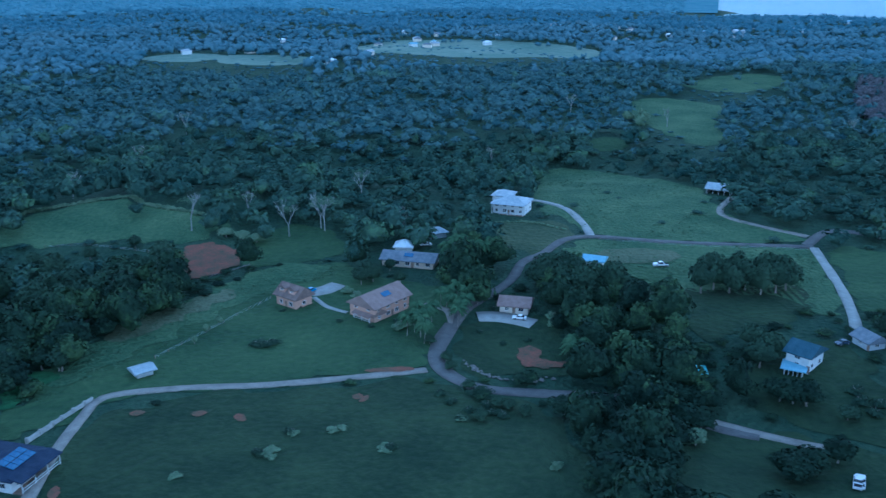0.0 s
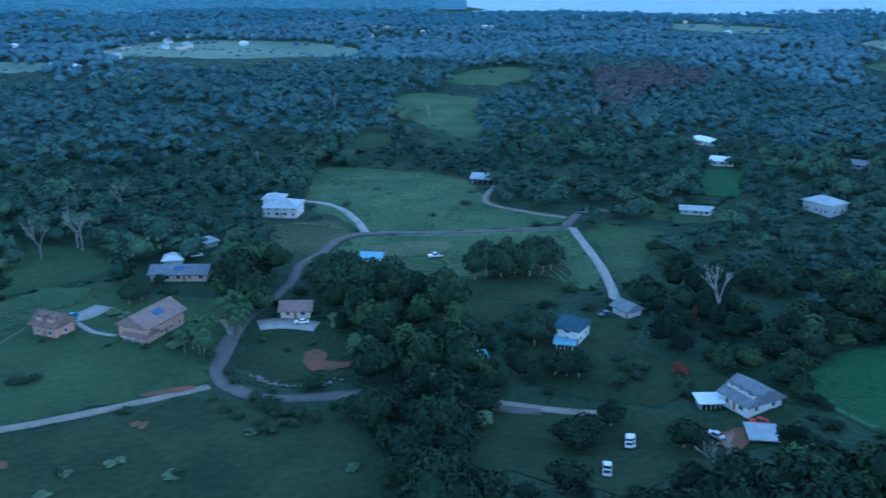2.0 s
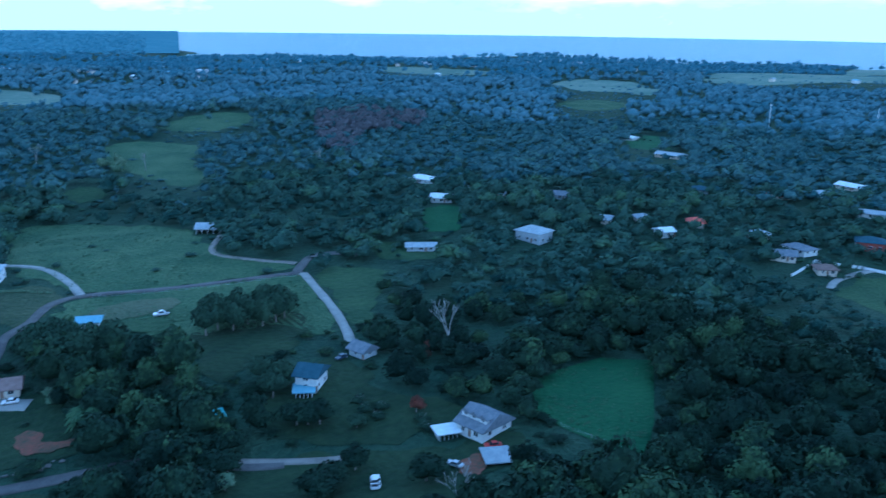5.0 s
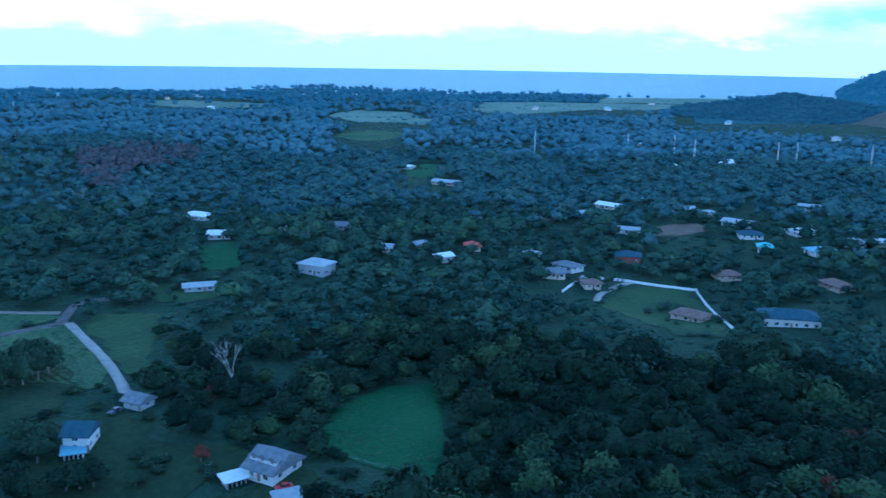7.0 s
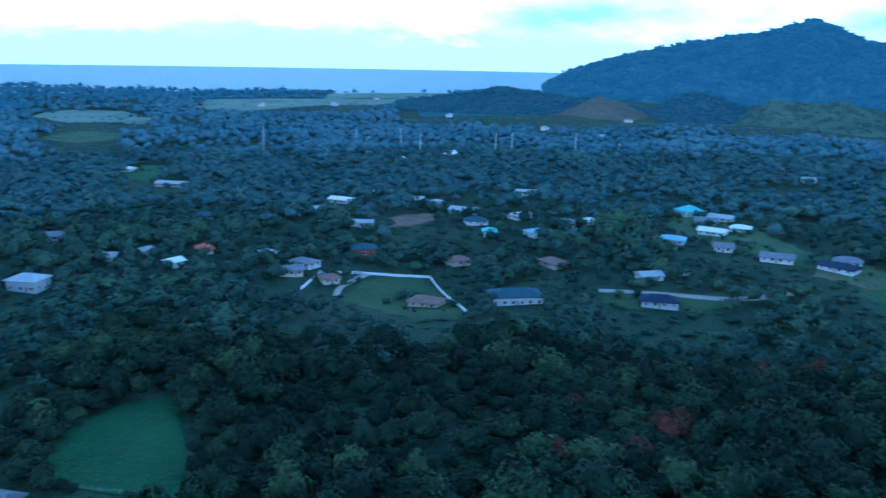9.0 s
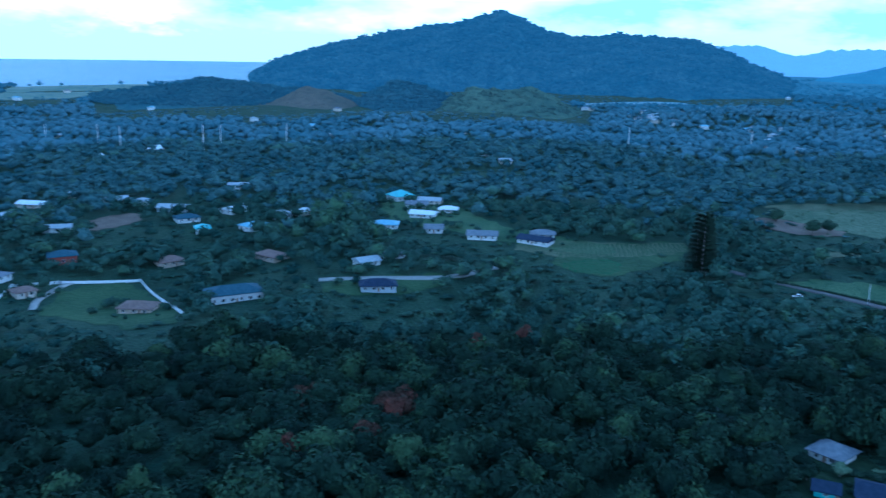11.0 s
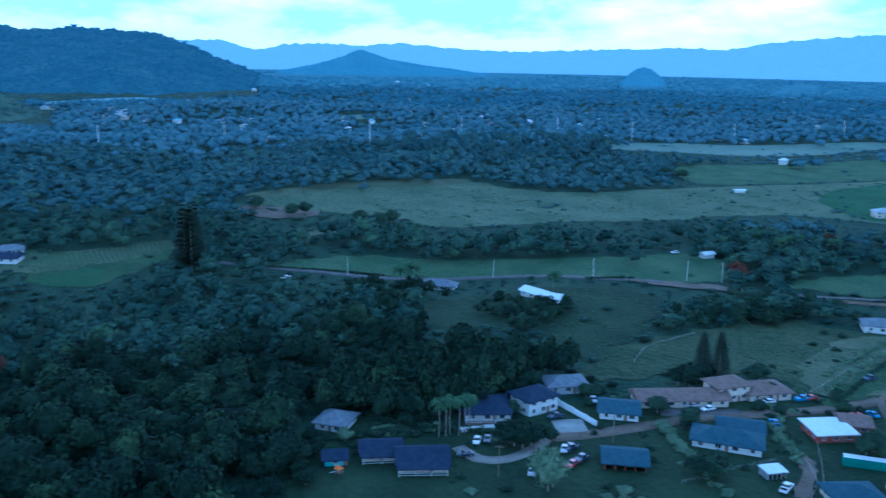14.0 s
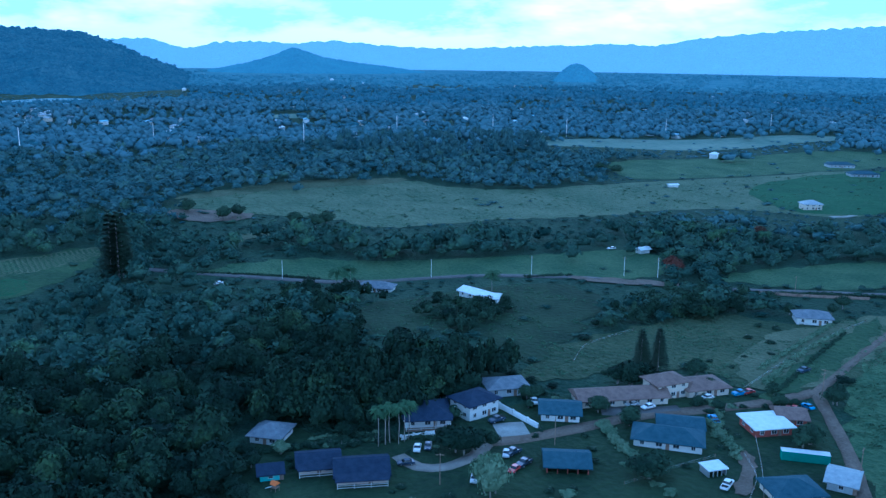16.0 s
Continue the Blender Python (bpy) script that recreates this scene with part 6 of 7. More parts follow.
car('pickup truck', 'car paint white', (0.62, 0.63, 0.63), (0.72, 0.72, 0.72), 91.1, 165.4, -117, 'white truck parked on the lawn')
car('pickup truck', 'car paint white', (0.62, 0.63, 0.63), (0.72, 0.72, 0.72), 79.8, 154.0, -116, 'white pickup truck parked at the wood edge')
car('car', 'dark blue car paint', (0.02, 0.03, 0.06), (0.03, 0.05, 0.09), 115.7, 230.7, 20, 'dark parked car by the garage')
car('car', 'red car paint', (0.3, 0.03, 0.03), (0.4, 0.05, 0.04), 124.0, 162.0, -22, 'red car parked beside the house')
car('car', 'silver car paint', (0.36, 0.38, 0.4), (0.46, 0.48, 0.5), 111.2, 160.7, -66, 'pale parked car beside bare earth')
car('car', 'dark blue car paint', (0.02, 0.03, 0.06), (0.03, 0.05, 0.09), 195.2, -107.3, -110, 'dark blue car on the gravel drive')
car('car', 'car paint white', (0.62, 0.63, 0.63), (0.72, 0.72, 0.72), 201.0, -114.2, -37, 'white parked car behind the blue house')
car('car', 'dark blue car paint', (0.02, 0.03, 0.06), (0.03, 0.05, 0.09), 200.5, -117.2, -36, 'dark parked car behind the blue house')
car('pickup truck', 'dark blue car paint', (0.02, 0.03, 0.06), (0.03, 0.05, 0.09), 185.7, -134.3, -75, 'dark blue pickup truck on the grass')
car('pickup truck', 'dark blue car paint', (0.02, 0.03, 0.06), (0.03, 0.05, 0.09), 179.2, -133.1, -71, 'dark blue pickup truck on the grass')
car('car', 'red car paint', (0.3, 0.03, 0.03), (0.4, 0.05, 0.04), 177.8, -128.9, -65, 'dark red car on the grass')
car('car', 'silver car paint', (0.36, 0.38, 0.4), (0.46, 0.48, 0.5), 185.9, -132.4, -43, 'silver parked car beside the drive')
car('car', 'silver car paint', (0.36, 0.38, 0.4), (0.46, 0.48, 0.5), 178.8, -117.4, -41, 'silver parked car by the hedge')
car('pickup truck', 'dark blue car paint', (0.02, 0.03, 0.06), (0.03, 0.05, 0.09), 204.6, -142.7, -84, 'dark pickup truck in the courtyard')
car('car', 'silver car paint', (0.36, 0.38, 0.4), (0.46, 0.48, 0.5), 192.5, -183.8, -101, 'silver car before the long house')
car('car', 'car paint white', (0.62, 0.63, 0.63), (0.72, 0.72, 0.72), 188.7, -186.6, -94, 'white car before the long house')
car('car', 'car paint white', (0.62, 0.63, 0.63), (0.72, 0.72, 0.72), 184.7, -207.4, -99, 'white car beside the cream wing')
car('pickup truck', 'bright blue car paint', (0.04, 0.16, 0.36), (0.06, 0.22, 0.44), 181.7, -219.0, -99, 'blue pickup truck by the shrubs')
car('car', 'red car paint', (0.3, 0.03, 0.03), (0.4, 0.05, 0.04), 181.1, -221.9, -99, 'red car by the shrubs')
car('car', 'red car paint', (0.3, 0.03, 0.03), (0.4, 0.05, 0.04), 165.7, -223.2, -155, 'red car beside the dirt road')
car('car', 'bright blue car paint', (0.04, 0.16, 0.36), (0.06, 0.22, 0.44), 164.4, -228.0, 171, 'bright blue car beside the dirt road')
car('car', 'car paint white', (0.62, 0.63, 0.63), (0.72, 0.72, 0.72), 209.3, -159.9, -32, 'white van behind the blue-roofed building')
car('pickup truck', 'dark blue car paint', (0.02, 0.03, 0.06), (0.03, 0.05, 0.09), 183.9, -253.6, -87, 'dark old trailer beside the track')
car('car', 'car paint white', (0.62, 0.63, 0.63), (0.72, 0.72, 0.72), 350.9, -323.1, -103, 'white car on the field track')
car('pickup truck', 'bright blue car paint', (0.04, 0.16, 0.36), (0.06, 0.22, 0.44), 172.6, -196.5, 155, 'blue truck between the hedges')
car('car', 'car paint white', (0.62, 0.63, 0.63), (0.72, 0.72, 0.72), 389.8, -122.0, -96, 'white car at the road edge')
car('pickup truck', 'car paint white', (0.62, 0.63, 0.63), (0.72, 0.72, 0.72), 144.6, -168.9, 113, 'small white loader in the yard')
tree('dark', -106.1, 274.5, 6.9, 12.6, label='dense feathery bamboo clump beside the stone wall')
tree('dark', -104.2, 280.2, 6.9, 12.6, label='dense feathery bamboo clump beside the stone wall')
tree('dark', -109.9, 269.1, 6.9, 12.6, label='dense feathery bamboo clump beside the stone wall')
tree('dark', -100.1, 282.6, 6.9, 12.6, label='dense feathery bamboo clump beside the stone wall')
tree('dark', -111.6, 263.6, 6.9, 12.6, label='dense feathery bamboo clump beside the stone wall')
tree('dark', -101.8, 297.7, 6.9, 12.6, label='dense feathery bamboo clump beside the stone wall')
tree('dark', -113.0, 253.2, 6.9, 12.6, label='dense feathery bamboo clump beside the stone wall')
tree('dark', -123.9, 271.0, 6.9, 12.6, label='dense feathery bamboo clump beside the stone wall')
tree('dark', -129.2, 265.6, 6.9, 12.6, label='dense feathery bamboo clump beside the stone wall')
tree('dark', -129.4, 254.0, 6.9, 12.6, label='dense feathery bamboo clump beside the stone wall')
tree('dark', -140.9, 296.6, 6.9, 12.6, label='dense feathery bamboo clump beside the stone wall')
tree('dark', -108.9, 219.2, 3.7, 6.9)
tree('dark', -103.4, 217.3, 3.7, 6.9)
tree('dark', -108.9, 213.7, 3.7, 6.9)
tree('dark', -103.5, 211.9, 3.7, 6.9)
tree('dark', -28.2, 280.2, 3.9, 7.5)
tree('dark', -24.5, 283.1, 3.9, 7.5)
tree('dark', -26.7, 285.9, 3.9, 7.5)
tree('paleshrub', -32.7, 271.9, 2.8, 4.1)
tree('paleshrub', -28.6, 267.9, 2.8, 4.1)
tree('paleshrub', -13.7, 242.5, 2.8, 4.1)
tree('paleshrub', -12.0, 244.8, 2.8, 4.1)
tree('paleshrub', 34.4, 249.6, 2.8, 4.1)
tree('paleshrub', 34.0, 253.7, 2.8, 4.1)
tree('paleshrub', 0.1, 295.4, 2.8, 4.1)
tree('paleshrub', 3.1, 294.3, 2.8, 4.1)
tree('dark', -15.0, 282.2, 2.8, 5.2)
tree('dark', 11.2, 264.2, 2.8, 5.2)
tree('dark', -19.3, 295.0, 2.8, 5.2)
tree('shrub', -51.6, 228.9, 3.0, 3.0)
tree('shrub', -49.8, 230.1, 3.0, 3.0)
tree('shrub', -53.4, 230.0, 3.0, 3.0)
tree('paleshrub', -35.0, 179.9, 1.8, 2.1)
tree('paleshrub', -25.9, 181.3, 1.8, 2.1)
tree('paleshrub', -13.4, 172.3, 1.8, 2.1)
tree('paleshrub', -39.9, 171.1, 1.8, 2.1)
tree('paleshrub', -38.3, 169.4, 1.8, 2.1)
tree('paleshrub', 24.9, 166.2, 1.8, 2.1)
tree('paleshrub', -24.1, 182.6, 1.8, 2.1)
tree('paleshrub', -57.5, 161.7, 1.8, 2.1)
tree('shrub', -35.8, 180.4, 2.1, 2.5)
tree('shrub', -12.2, 173.6, 2.1, 2.5)
tree('shrub', 10.7, 195.6, 2.1, 2.5)
tree('shrub', 6.4, 192.0, 2.1, 2.5)
tree('shrub', 2.2, 196.4, 2.1, 2.5)
tree('shrub', -0.7, 201.0, 2.1, 2.5)
tree('shrub', 4.2, 187.3, 2.1, 2.5)
tree('shrub', 11.9, 191.0, 2.1, 2.5)
tree('shrub', 14.6, 189.8, 2.1, 2.5)
tree('shrub', -41.8, 171.0, 2.1, 2.5)
tree('dark', 86.2, 271.8, 6.0, 12.6, label='tall dark rounded tree in a clump on the pasture')
tree('dark', 91.2, 274.5, 6.0, 12.6, label='tall dark rounded tree in a clump on the pasture')
tree('dark', 95.7, 271.8, 6.0, 12.6, label='tall dark rounded tree in a clump on the pasture')
tree('dark', 101.9, 274.5, 6.0, 12.6, label='tall dark rounded tree in a clump on the pasture')
tree('dark', 105.8, 270.8, 6.0, 12.6, label='tall dark rounded tree in a clump on the pasture')
tree('dark', 111.3, 272.0, 6.0, 12.6, label='tall dark rounded tree in a clump on the pasture')
tree('dark', 115.8, 274.9, 6.0, 12.6, label='tall dark rounded tree in a clump on the pasture')
tree('dark', 92.3, 282.9, 6.0, 12.6, label='tall dark rounded tree in a clump on the pasture')
tree('dark', 101.2, 282.9, 6.0, 12.6, label='tall dark rounded tree in a clump on the pasture')
tree('dark', 111.0, 283.1, 6.0, 12.6, label='tall dark rounded tree in a clump on the pasture')
tree('dark', 115.9, 280.4, 6.0, 12.6, label='tall dark rounded tree in a clump on the pasture')
tree('dark', 33.7, 276.5, 6.9, 12.6)
tree('dark', 39.2, 273.8, 6.9, 12.6)
tree('dark', 43.3, 276.2, 6.9, 12.6)
tree('dark', 46.4, 271.1, 6.9, 12.6)
tree('dark', 36.6, 284.3, 6.9, 12.6)
tree('dark', 50.5, 273.4, 6.9, 12.6)
tree('dark', 42.5, 284.2, 6.9, 12.6)
tree('dark', 56.2, 273.1, 6.9, 12.6)
tree('broadleaf', 38.2, 167.7, 7.5, 9.8, label='wide-crowned monkeypod tree with a flat green crown')
tree('broadleaf', 45.4, 177.3, 7.5, 9.8, label='wide-crowned monkeypod tree with a flat green crown')
tree('broadleaf', 47.4, 169.2, 7.5, 9.8, label='wide-crowned monkeypod tree with a flat green crown')
tree('broadleaf', 43.3, 179.8, 7.5, 9.8, label='wide-crowned monkeypod tree with a flat green crown')
tree('broadleaf', 52.4, 178.9, 7.5, 9.8, label='wide-crowned monkeypod tree with a flat green crown')
tree('broadleaf', 36.3, 157.9, 7.5, 9.8, label='wide-crowned monkeypod tree with a flat green crown')
tree('broadleaf', 42.1, 195.1, 5.3, 6.9)
tree('broadleaf', 36.2, 193.8, 5.3, 6.9)
tree('broadleaf', 30.3, 192.5, 5.3, 6.9)
tree('broadleaf', 60.7, 192.0, 5.3, 6.9)
tree('broadleaf', 64.3, 192.3, 5.3, 6.9)
tree('broadleaf', 59.7, 196.2, 5.3, 6.9)
tree('dark', -120.1, 321.7, 3.4, 5.8)
tree('dark', -135.3, 314.8, 3.4, 5.8)
tree('dark', -156.0, 312.1, 3.4, 5.8)
tree('pale', -86.4, 329.0, 3.9, 4.6, label='grey-green thicket along the pasture edge')
tree('pale', -79.1, 326.6, 3.9, 4.6, label='grey-green thicket along the pasture edge')
tree('pale', -73.1, 324.0, 3.9, 4.6, label='grey-green thicket along the pasture edge')
tree('dark', 87.9, 219.6, 5.3, 9.2)
tree('dark', 92.7, 224.5, 5.3, 9.2)
tree('dark', 89.4, 230.0, 5.3, 9.2)
tree('broadleaf', 67.2, 201.1, 5.8, 8.0)
tree('broadleaf', 61.6, 203.4, 5.8, 8.0)
tree('broadleaf', 58.3, 207.8, 5.8, 8.0)
tree('broadleaf', 90.7, 201.8, 5.8, 8.0)
tree('broadleaf', 93.5, 200.2, 5.8, 8.0)
tree('broadleaf', 87.9, 203.3, 5.8, 8.0)
tree('broadleaf', 82.8, 171.1, 5.8, 8.0)
tree('broadleaf', 79.1, 169.6, 5.8, 8.0)
tree('broadleaf', 67.9, 148.7, 5.8, 8.0)
tree('broadleaf', 48.7, 181.1, 5.8, 8.0)
tree('broadleaf', 92.2, 140.0, 5.8, 8.0)
tree('broadleaf', 93.8, 133.7, 5.8, 8.0)
tree('shrub', 107.0, 199.1, 3.0, 3.7)
tree('shrub', 111.2, 196.7, 3.0, 3.7)
tree('shrub', 107.7, 193.6, 3.0, 3.7)
tree('shrub', 107.8, 203.9, 3.0, 3.7)
tree('shrub', 116.9, 184.8, 3.0, 3.7)
tree('shrub', 115.3, 180.7, 3.0, 3.7)
tree('bloom', 143.0, 220.7, 2.8, 5.8)
tree('bloom', 117.8, 189.3, 2.8, 5.8)
tree('bloom', 136.9, 215.9, 2.8, 5.8)
bare_tree(-48.4, 338.7, 16, 7, 'tall pale tree with a flat spreading umbrella crown')
bare_tree(-50.3, 341.6, 16, 7, 'tall pale tree with a flat spreading umbrella crown')
bare_tree(-61.6, 330.8, 15, 4.5, 'slim pale-barked tree with upright limbs')
bare_tree(-16.1, 339.0, 12, 4)
bare_tree(-81.2, 347.9, 12, 4)
bare_tree(146.6, 216.4, 18, 5, 'bare forked pale-barked tree in the wood', False)
bare_tree(97.1, 137.5, 14, 3, 'slim pale-barked tree at the wood edge', False)
palm(1.1, 295.5, 10.3, 3.4)
palm(4.2, 301.6, 10.3, 3.4)
palm(8.4, 301.6, 10.3, 3.4)
palm(11.4, 298.6, 10.3, 3.4)
palm(14.4, 296.8, 10.3, 3.4)
palm(17.7, 301.7, 10.3, 3.4)
palm(5.7, 304.8, 10.3, 3.4)
palm(-8.5, 240.9, 6.9, 3.0)
palm(-6.7, 237.0, 6.9, 3.0)
palm(-10.9, 238.6, 6.9, 3.0)
palm(-5.1, 243.3, 6.9, 3.0)
palm(-3.4, 247.7, 6.9, 3.0)
palm(-7.8, 247.3, 6.9, 3.0)
palm(4.4, 246.3, 6.9, 3.0)
palm(5.4, 250.6, 6.9, 3.0)
palm(7.2, 255.0, 6.9, 3.0)
palm(2.7, 254.7, 6.9, 3.0)
palm(1.0, 261.3, 6.9, 3.0)
palm(-0.8, 258.9, 6.9, 3.0)
palm(4.7, 266.2, 6.9, 3.0)
palm(7.4, 261.7, 6.9, 3.0)
palm(-5.7, 233.1, 6.9, 3.0)
palm(37.3, 226.6, 5.8, 4.1, 'large pale-green traveller palm on the bank')
palm(38.4, 228.3, 5.8, 4.1, 'large pale-green traveller palm on the bank')
palm(208.6, -106.4, 10.9, 2.7)
palm(208.3, -108.4, 10.9, 2.7)
palm(208.8, -110.4, 10.9, 2.7)
palm(207.2, -111.8, 10.9, 2.7)
palm(207.7, -113.9, 10.9, 2.7)
palm(207.8, -115.2, 10.9, 2.7)
palm(374.3, -176.6, 9.2, 4.0)
palm(376.8, -180.8, 9.2, 4.0)
palm(371.8, -171.9, 9.2, 4.0)
palm(318.8, -222.2, 9.2, 4.0)
palm(328.3, -380.4, 9.2, 4.0)
palm(329.7, -391.2, 9.2, 4.0)
palm(323.6, -370.5, 9.2, 4.0)
palm(312.1, -397.3, 9.2, 4.0)
tree('broadleaf', 194.7, -122.2, 5.3, 8.0)
tree('broadleaf', 192.2, -123.2, 5.3, 8.0)
tree('broadleaf', 197.0, -121.8, 5.3, 8.0)
tree('broadleaf', 193.0, -126.5, 5.3, 8.0)
tree('pale', 172.7, -116.1, 3.9, 11.5, label='silvery grey-green tree with drooping foliage')
tree('pale', 169.7, -115.7, 3.9, 11.5, label='silvery grey-green tree with drooping foliage')
tree('pale', 170.9, -118.1, 3.9, 11.5, label='silvery grey-green tree with drooping foliage')
tree('dark', 159.2, -155.6, 4.8, 6.9)
tree('dark', 159.0, -159.3, 4.8, 6.9)
tree('dark', 157.4, -155.7, 4.8, 6.9)
tree('dark', 184.0, -174.5, 3.9, 6.3)
tree('dark', 194.3, -171.9, 3.9, 6.3)
tree('dark', 162.5, -237.9, 3.9, 6.3)
tree('dark', 148.9, -204.4, 3.9, 6.3)
tree('dark', 148.8, -207.9, 3.9, 6.3)
tree('dark', 199.9, -218.8, 3.9, 6.3)
tree('dark', 221.5, -331.7, 3.9, 6.3)
tree('dark', 242.2, -311.8, 3.9, 6.3)
tree('broadleaf', 208.1, -192.7, 4.8, 6.9)
tree('broadleaf', 204.1, -195.0, 4.8, 6.9)
tree('broadleaf', 206.4, -201.0, 4.8, 6.9)
tree('broadleaf', 223.8, -146.3, 4.8, 6.9)
tree('broadleaf', 224.5, -142.5, 4.8, 6.9)
tree('broadleaf', 225.5, -139.0, 4.8, 6.9)
tree('paleshrub', 149.7, -154.7, 2.1, 2.3)
tree('paleshrub', 160.5, -126.4, 2.1, 2.3)
tree('paleshrub', 158.5, -129.9, 2.1, 2.3)
tree('paleshrub', 155.5, -132.6, 2.1, 2.3)
tree('paleshrub', 177.7, -99.1, 2.1, 2.3)
tree('paleshrub', 180.6, -206.1, 2.1, 2.3)
tree('paleshrub', 176.6, -209.0, 2.1, 2.3)
tree('paleshrub', 182.8, -164.8, 2.1, 2.3)
tree('paleshrub', 179.3, -163.6, 2.1, 2.3)
tree('paleshrub', 175.9, -162.5, 2.1, 2.3)
tree('paleshrub', 172.6, -161.5, 2.1, 2.3)
tree('paleshrub', 178.1, -185.4, 2.1, 2.3)
tree('paleshrub', 173.4, -186.2, 2.1, 2.3)
tree('shrub', 215.5, -96.1, 2.3, 2.8)
tree('shrub', 213.1, -98.3, 2.3, 2.8)
tree('shrub', 212.2, -101.4, 2.3, 2.8)
tree('shrub', 216.0, -91.3, 2.3, 2.8)
tree('shrub', 211.1, -107.8, 2.3, 2.8)
tree('shrub', 174.8, -106.8, 2.3, 2.8)
tree('shrub', 183.0, -201.5, 2.3, 2.8)
tree('shrub', 177.6, -200.3, 2.3, 2.8)
tree('shrub', 176.0, -203.3, 2.3, 2.8)
tree('shrub', 167.3, -225.6, 2.3, 2.8)
tree('shrub', 217.3, -266.9, 2.3, 2.8)
tree('shrub', 208.9, -268.9, 2.3, 2.8)
tree('shrub', 224.3, -282.0, 2.3, 2.8)
tree('shrub', 218.7, -284.9, 2.3, 2.8)
tree('bloom', 304.3, -318.2, 5.2, 8.0, label='rust-coloured rounded tree beside the field')
tree('bloom', 299.1, -316.6, 5.2, 8.0, label='rust-coloured rounded tree beside the field')
tree('bloom', 333.3, -421.9, 4.6, 8.0, label='tree with deep red blossom')
tree('bloom', 233.1, 35.7, 4.4, 9.2)
tree('bloom', 236.4, 33.2, 4.4, 9.2)
tree('bloom', 237.9, 38.9, 4.4, 9.2)
tree('bloom', 243.7, 60.9, 4.4, 9.2)
tree('bloom', 215.8, 39.9, 4.4, 9.2)
tree('bloom', 206.3, 58.4, 4.4, 9.2)
tree('bloom', 312.2, 16.2, 4.4, 9.2)
tree('bloom', 241.8, 34.7, 4.1, 9.2)
tree('bloom', 243.5, 33.4, 4.1, 9.2)
tree('bloom', 216.1, 41.5, 4.1, 9.2)
tree('bloom', 240.4, 65.3, 4.1, 9.2)
tree('bloom', 322.2, -1.6, 4.1, 9.2)
tree('bloom', 274.8, -34.1, 4.1, 9.2)
tree('dark', 527.0, -169.9, 5.8, 9.2)
tree('dark', 529.2, -179.7, 5.8, 9.2)
tree('dark', 498.3, -204.5, 5.8, 9.2)
tree('dark', 485.4, -211.8, 5.8, 9.2)
tree('dark', 490.6, -221.6, 5.8, 9.2)
tree('dark', 548.9, -155.4, 5.8, 9.2)
tree('dark', 576.6, -522.0, 6.3, 8.0)
tree('dark', 560.7, -523.6, 6.3, 8.0)
tree('dark', 582.4, -683.9, 6.3, 8.0)
pine(212.1, -206.6, 15, 4.2, 'tall tiered dark pine behind the long house')
pine(209.4, -211.8, 15.5, 4.0, 'tall tiered dark pine behind the long house')
pine(427.1, -84.1, 32, 6.5, 'tall dark columnar pine above the wood')
pine(425.1, -88.8, 32, 6.5, 'tall dark columnar pine above the wood')
pine(422.4, -86.2, 32, 6.5, 'tall dark columnar pine above the wood')
pine(363.9, -154.1, 10, 1.4)
pole(391.8, -153.2, 9.5, 0.14, 1)
pole(367.2, -220.3, 9.5, 0.14, 1)
pole(332.9, -255.1, 9.5, 0.14, 1)
pole(306.9, -289.9, 9.5, 0.14, 1)
pole(297.7, -302.7, 9.5, 0.14, 2)
pole(167.0, -238.9, 8.5, 0.13, 1, M_WOOD, 'wooden utility pole beside the road')
pole(184.3, -147.3, 8.5, 0.13, 1, M_WOOD, 'wooden utility pole beside the road')
pole(181.8, -109.2, 8.5, 0.13, 1, M_WOOD, 'wooden utility pole beside the road')
pole(245.6, -333.2, 8.5, 0.13, 1, M_WOOD, 'wooden utility pole beside the road')
pole(129.7, -200.3, 9, 0.13, 1, M_WOOD, 'wooden utility pole beside the road')
pole(912.0, -104.0, 24, 0.42, 0, M_POLE, 'tall pale transmission pole on the plain', 'transmission_pole')
pole(956.7, -237.6, 24, 0.42, 0, M_POLE, 'tall pale transmission pole on the plain', 'transmission_pole')
pole(850.1, -362.2, 24, 0.42, 0, M_POLE, 'tall pale transmission pole on the plain', 'transmission_pole')
pole(898.4, -498.7, 24, 0.42, 0, M_POLE, 'tall pale transmission pole on the plain', 'transmission_pole')
pole(936.1, -661.8, 24, 0.42, 0, M_POLE, 'tall pale transmission pole on the plain', 'transmission_pole')
pole(827.0, -693.0, 24, 0.42, 0, M_POLE, 'tall pale transmission pole on the plain', 'transmission_pole')
pole(804.4, -837.9, 24, 0.42, 0, M_POLE, 'tall pale transmission pole on the plain', 'transmission_pole')
pole(720.2, -933.0, 24, 0.42, 0, M_POLE, 'tall pale transmission pole on the plain', 'transmission_pole')
pole(783.7, 378.3, 24, 0.42, 0, M_POLE, 'tall pale transmission pole on the plain', 'transmission_pole')
pole(842.4, 429.9, 24, 0.42, 0, M_POLE, 'tall pale transmission pole on the plain', 'transmission_pole')
pole(817.3, 470.7, 24, 0.42, 0, M_POLE, 'tall pale transmission pole on the plain', 'transmission_pole')
pole(765.1, 553.8, 24, 0.42, 0, M_POLE, 'tall pale transmission pole on the plain', 'transmission_pole')
pole(824.8, 313.8, 24, 0.42, 0, M_POLE, 'tall pale transmission pole on the plain', 'transmission_pole')
pole(824.7, 296.2, 24, 0.42, 0, M_POLE, 'tall pale transmission pole on the plain', 'transmission_pole')
pole(839.6, 235.0, 24, 0.42, 0, M_POLE, 'tall pale transmission pole on the plain', 'transmission_pole')
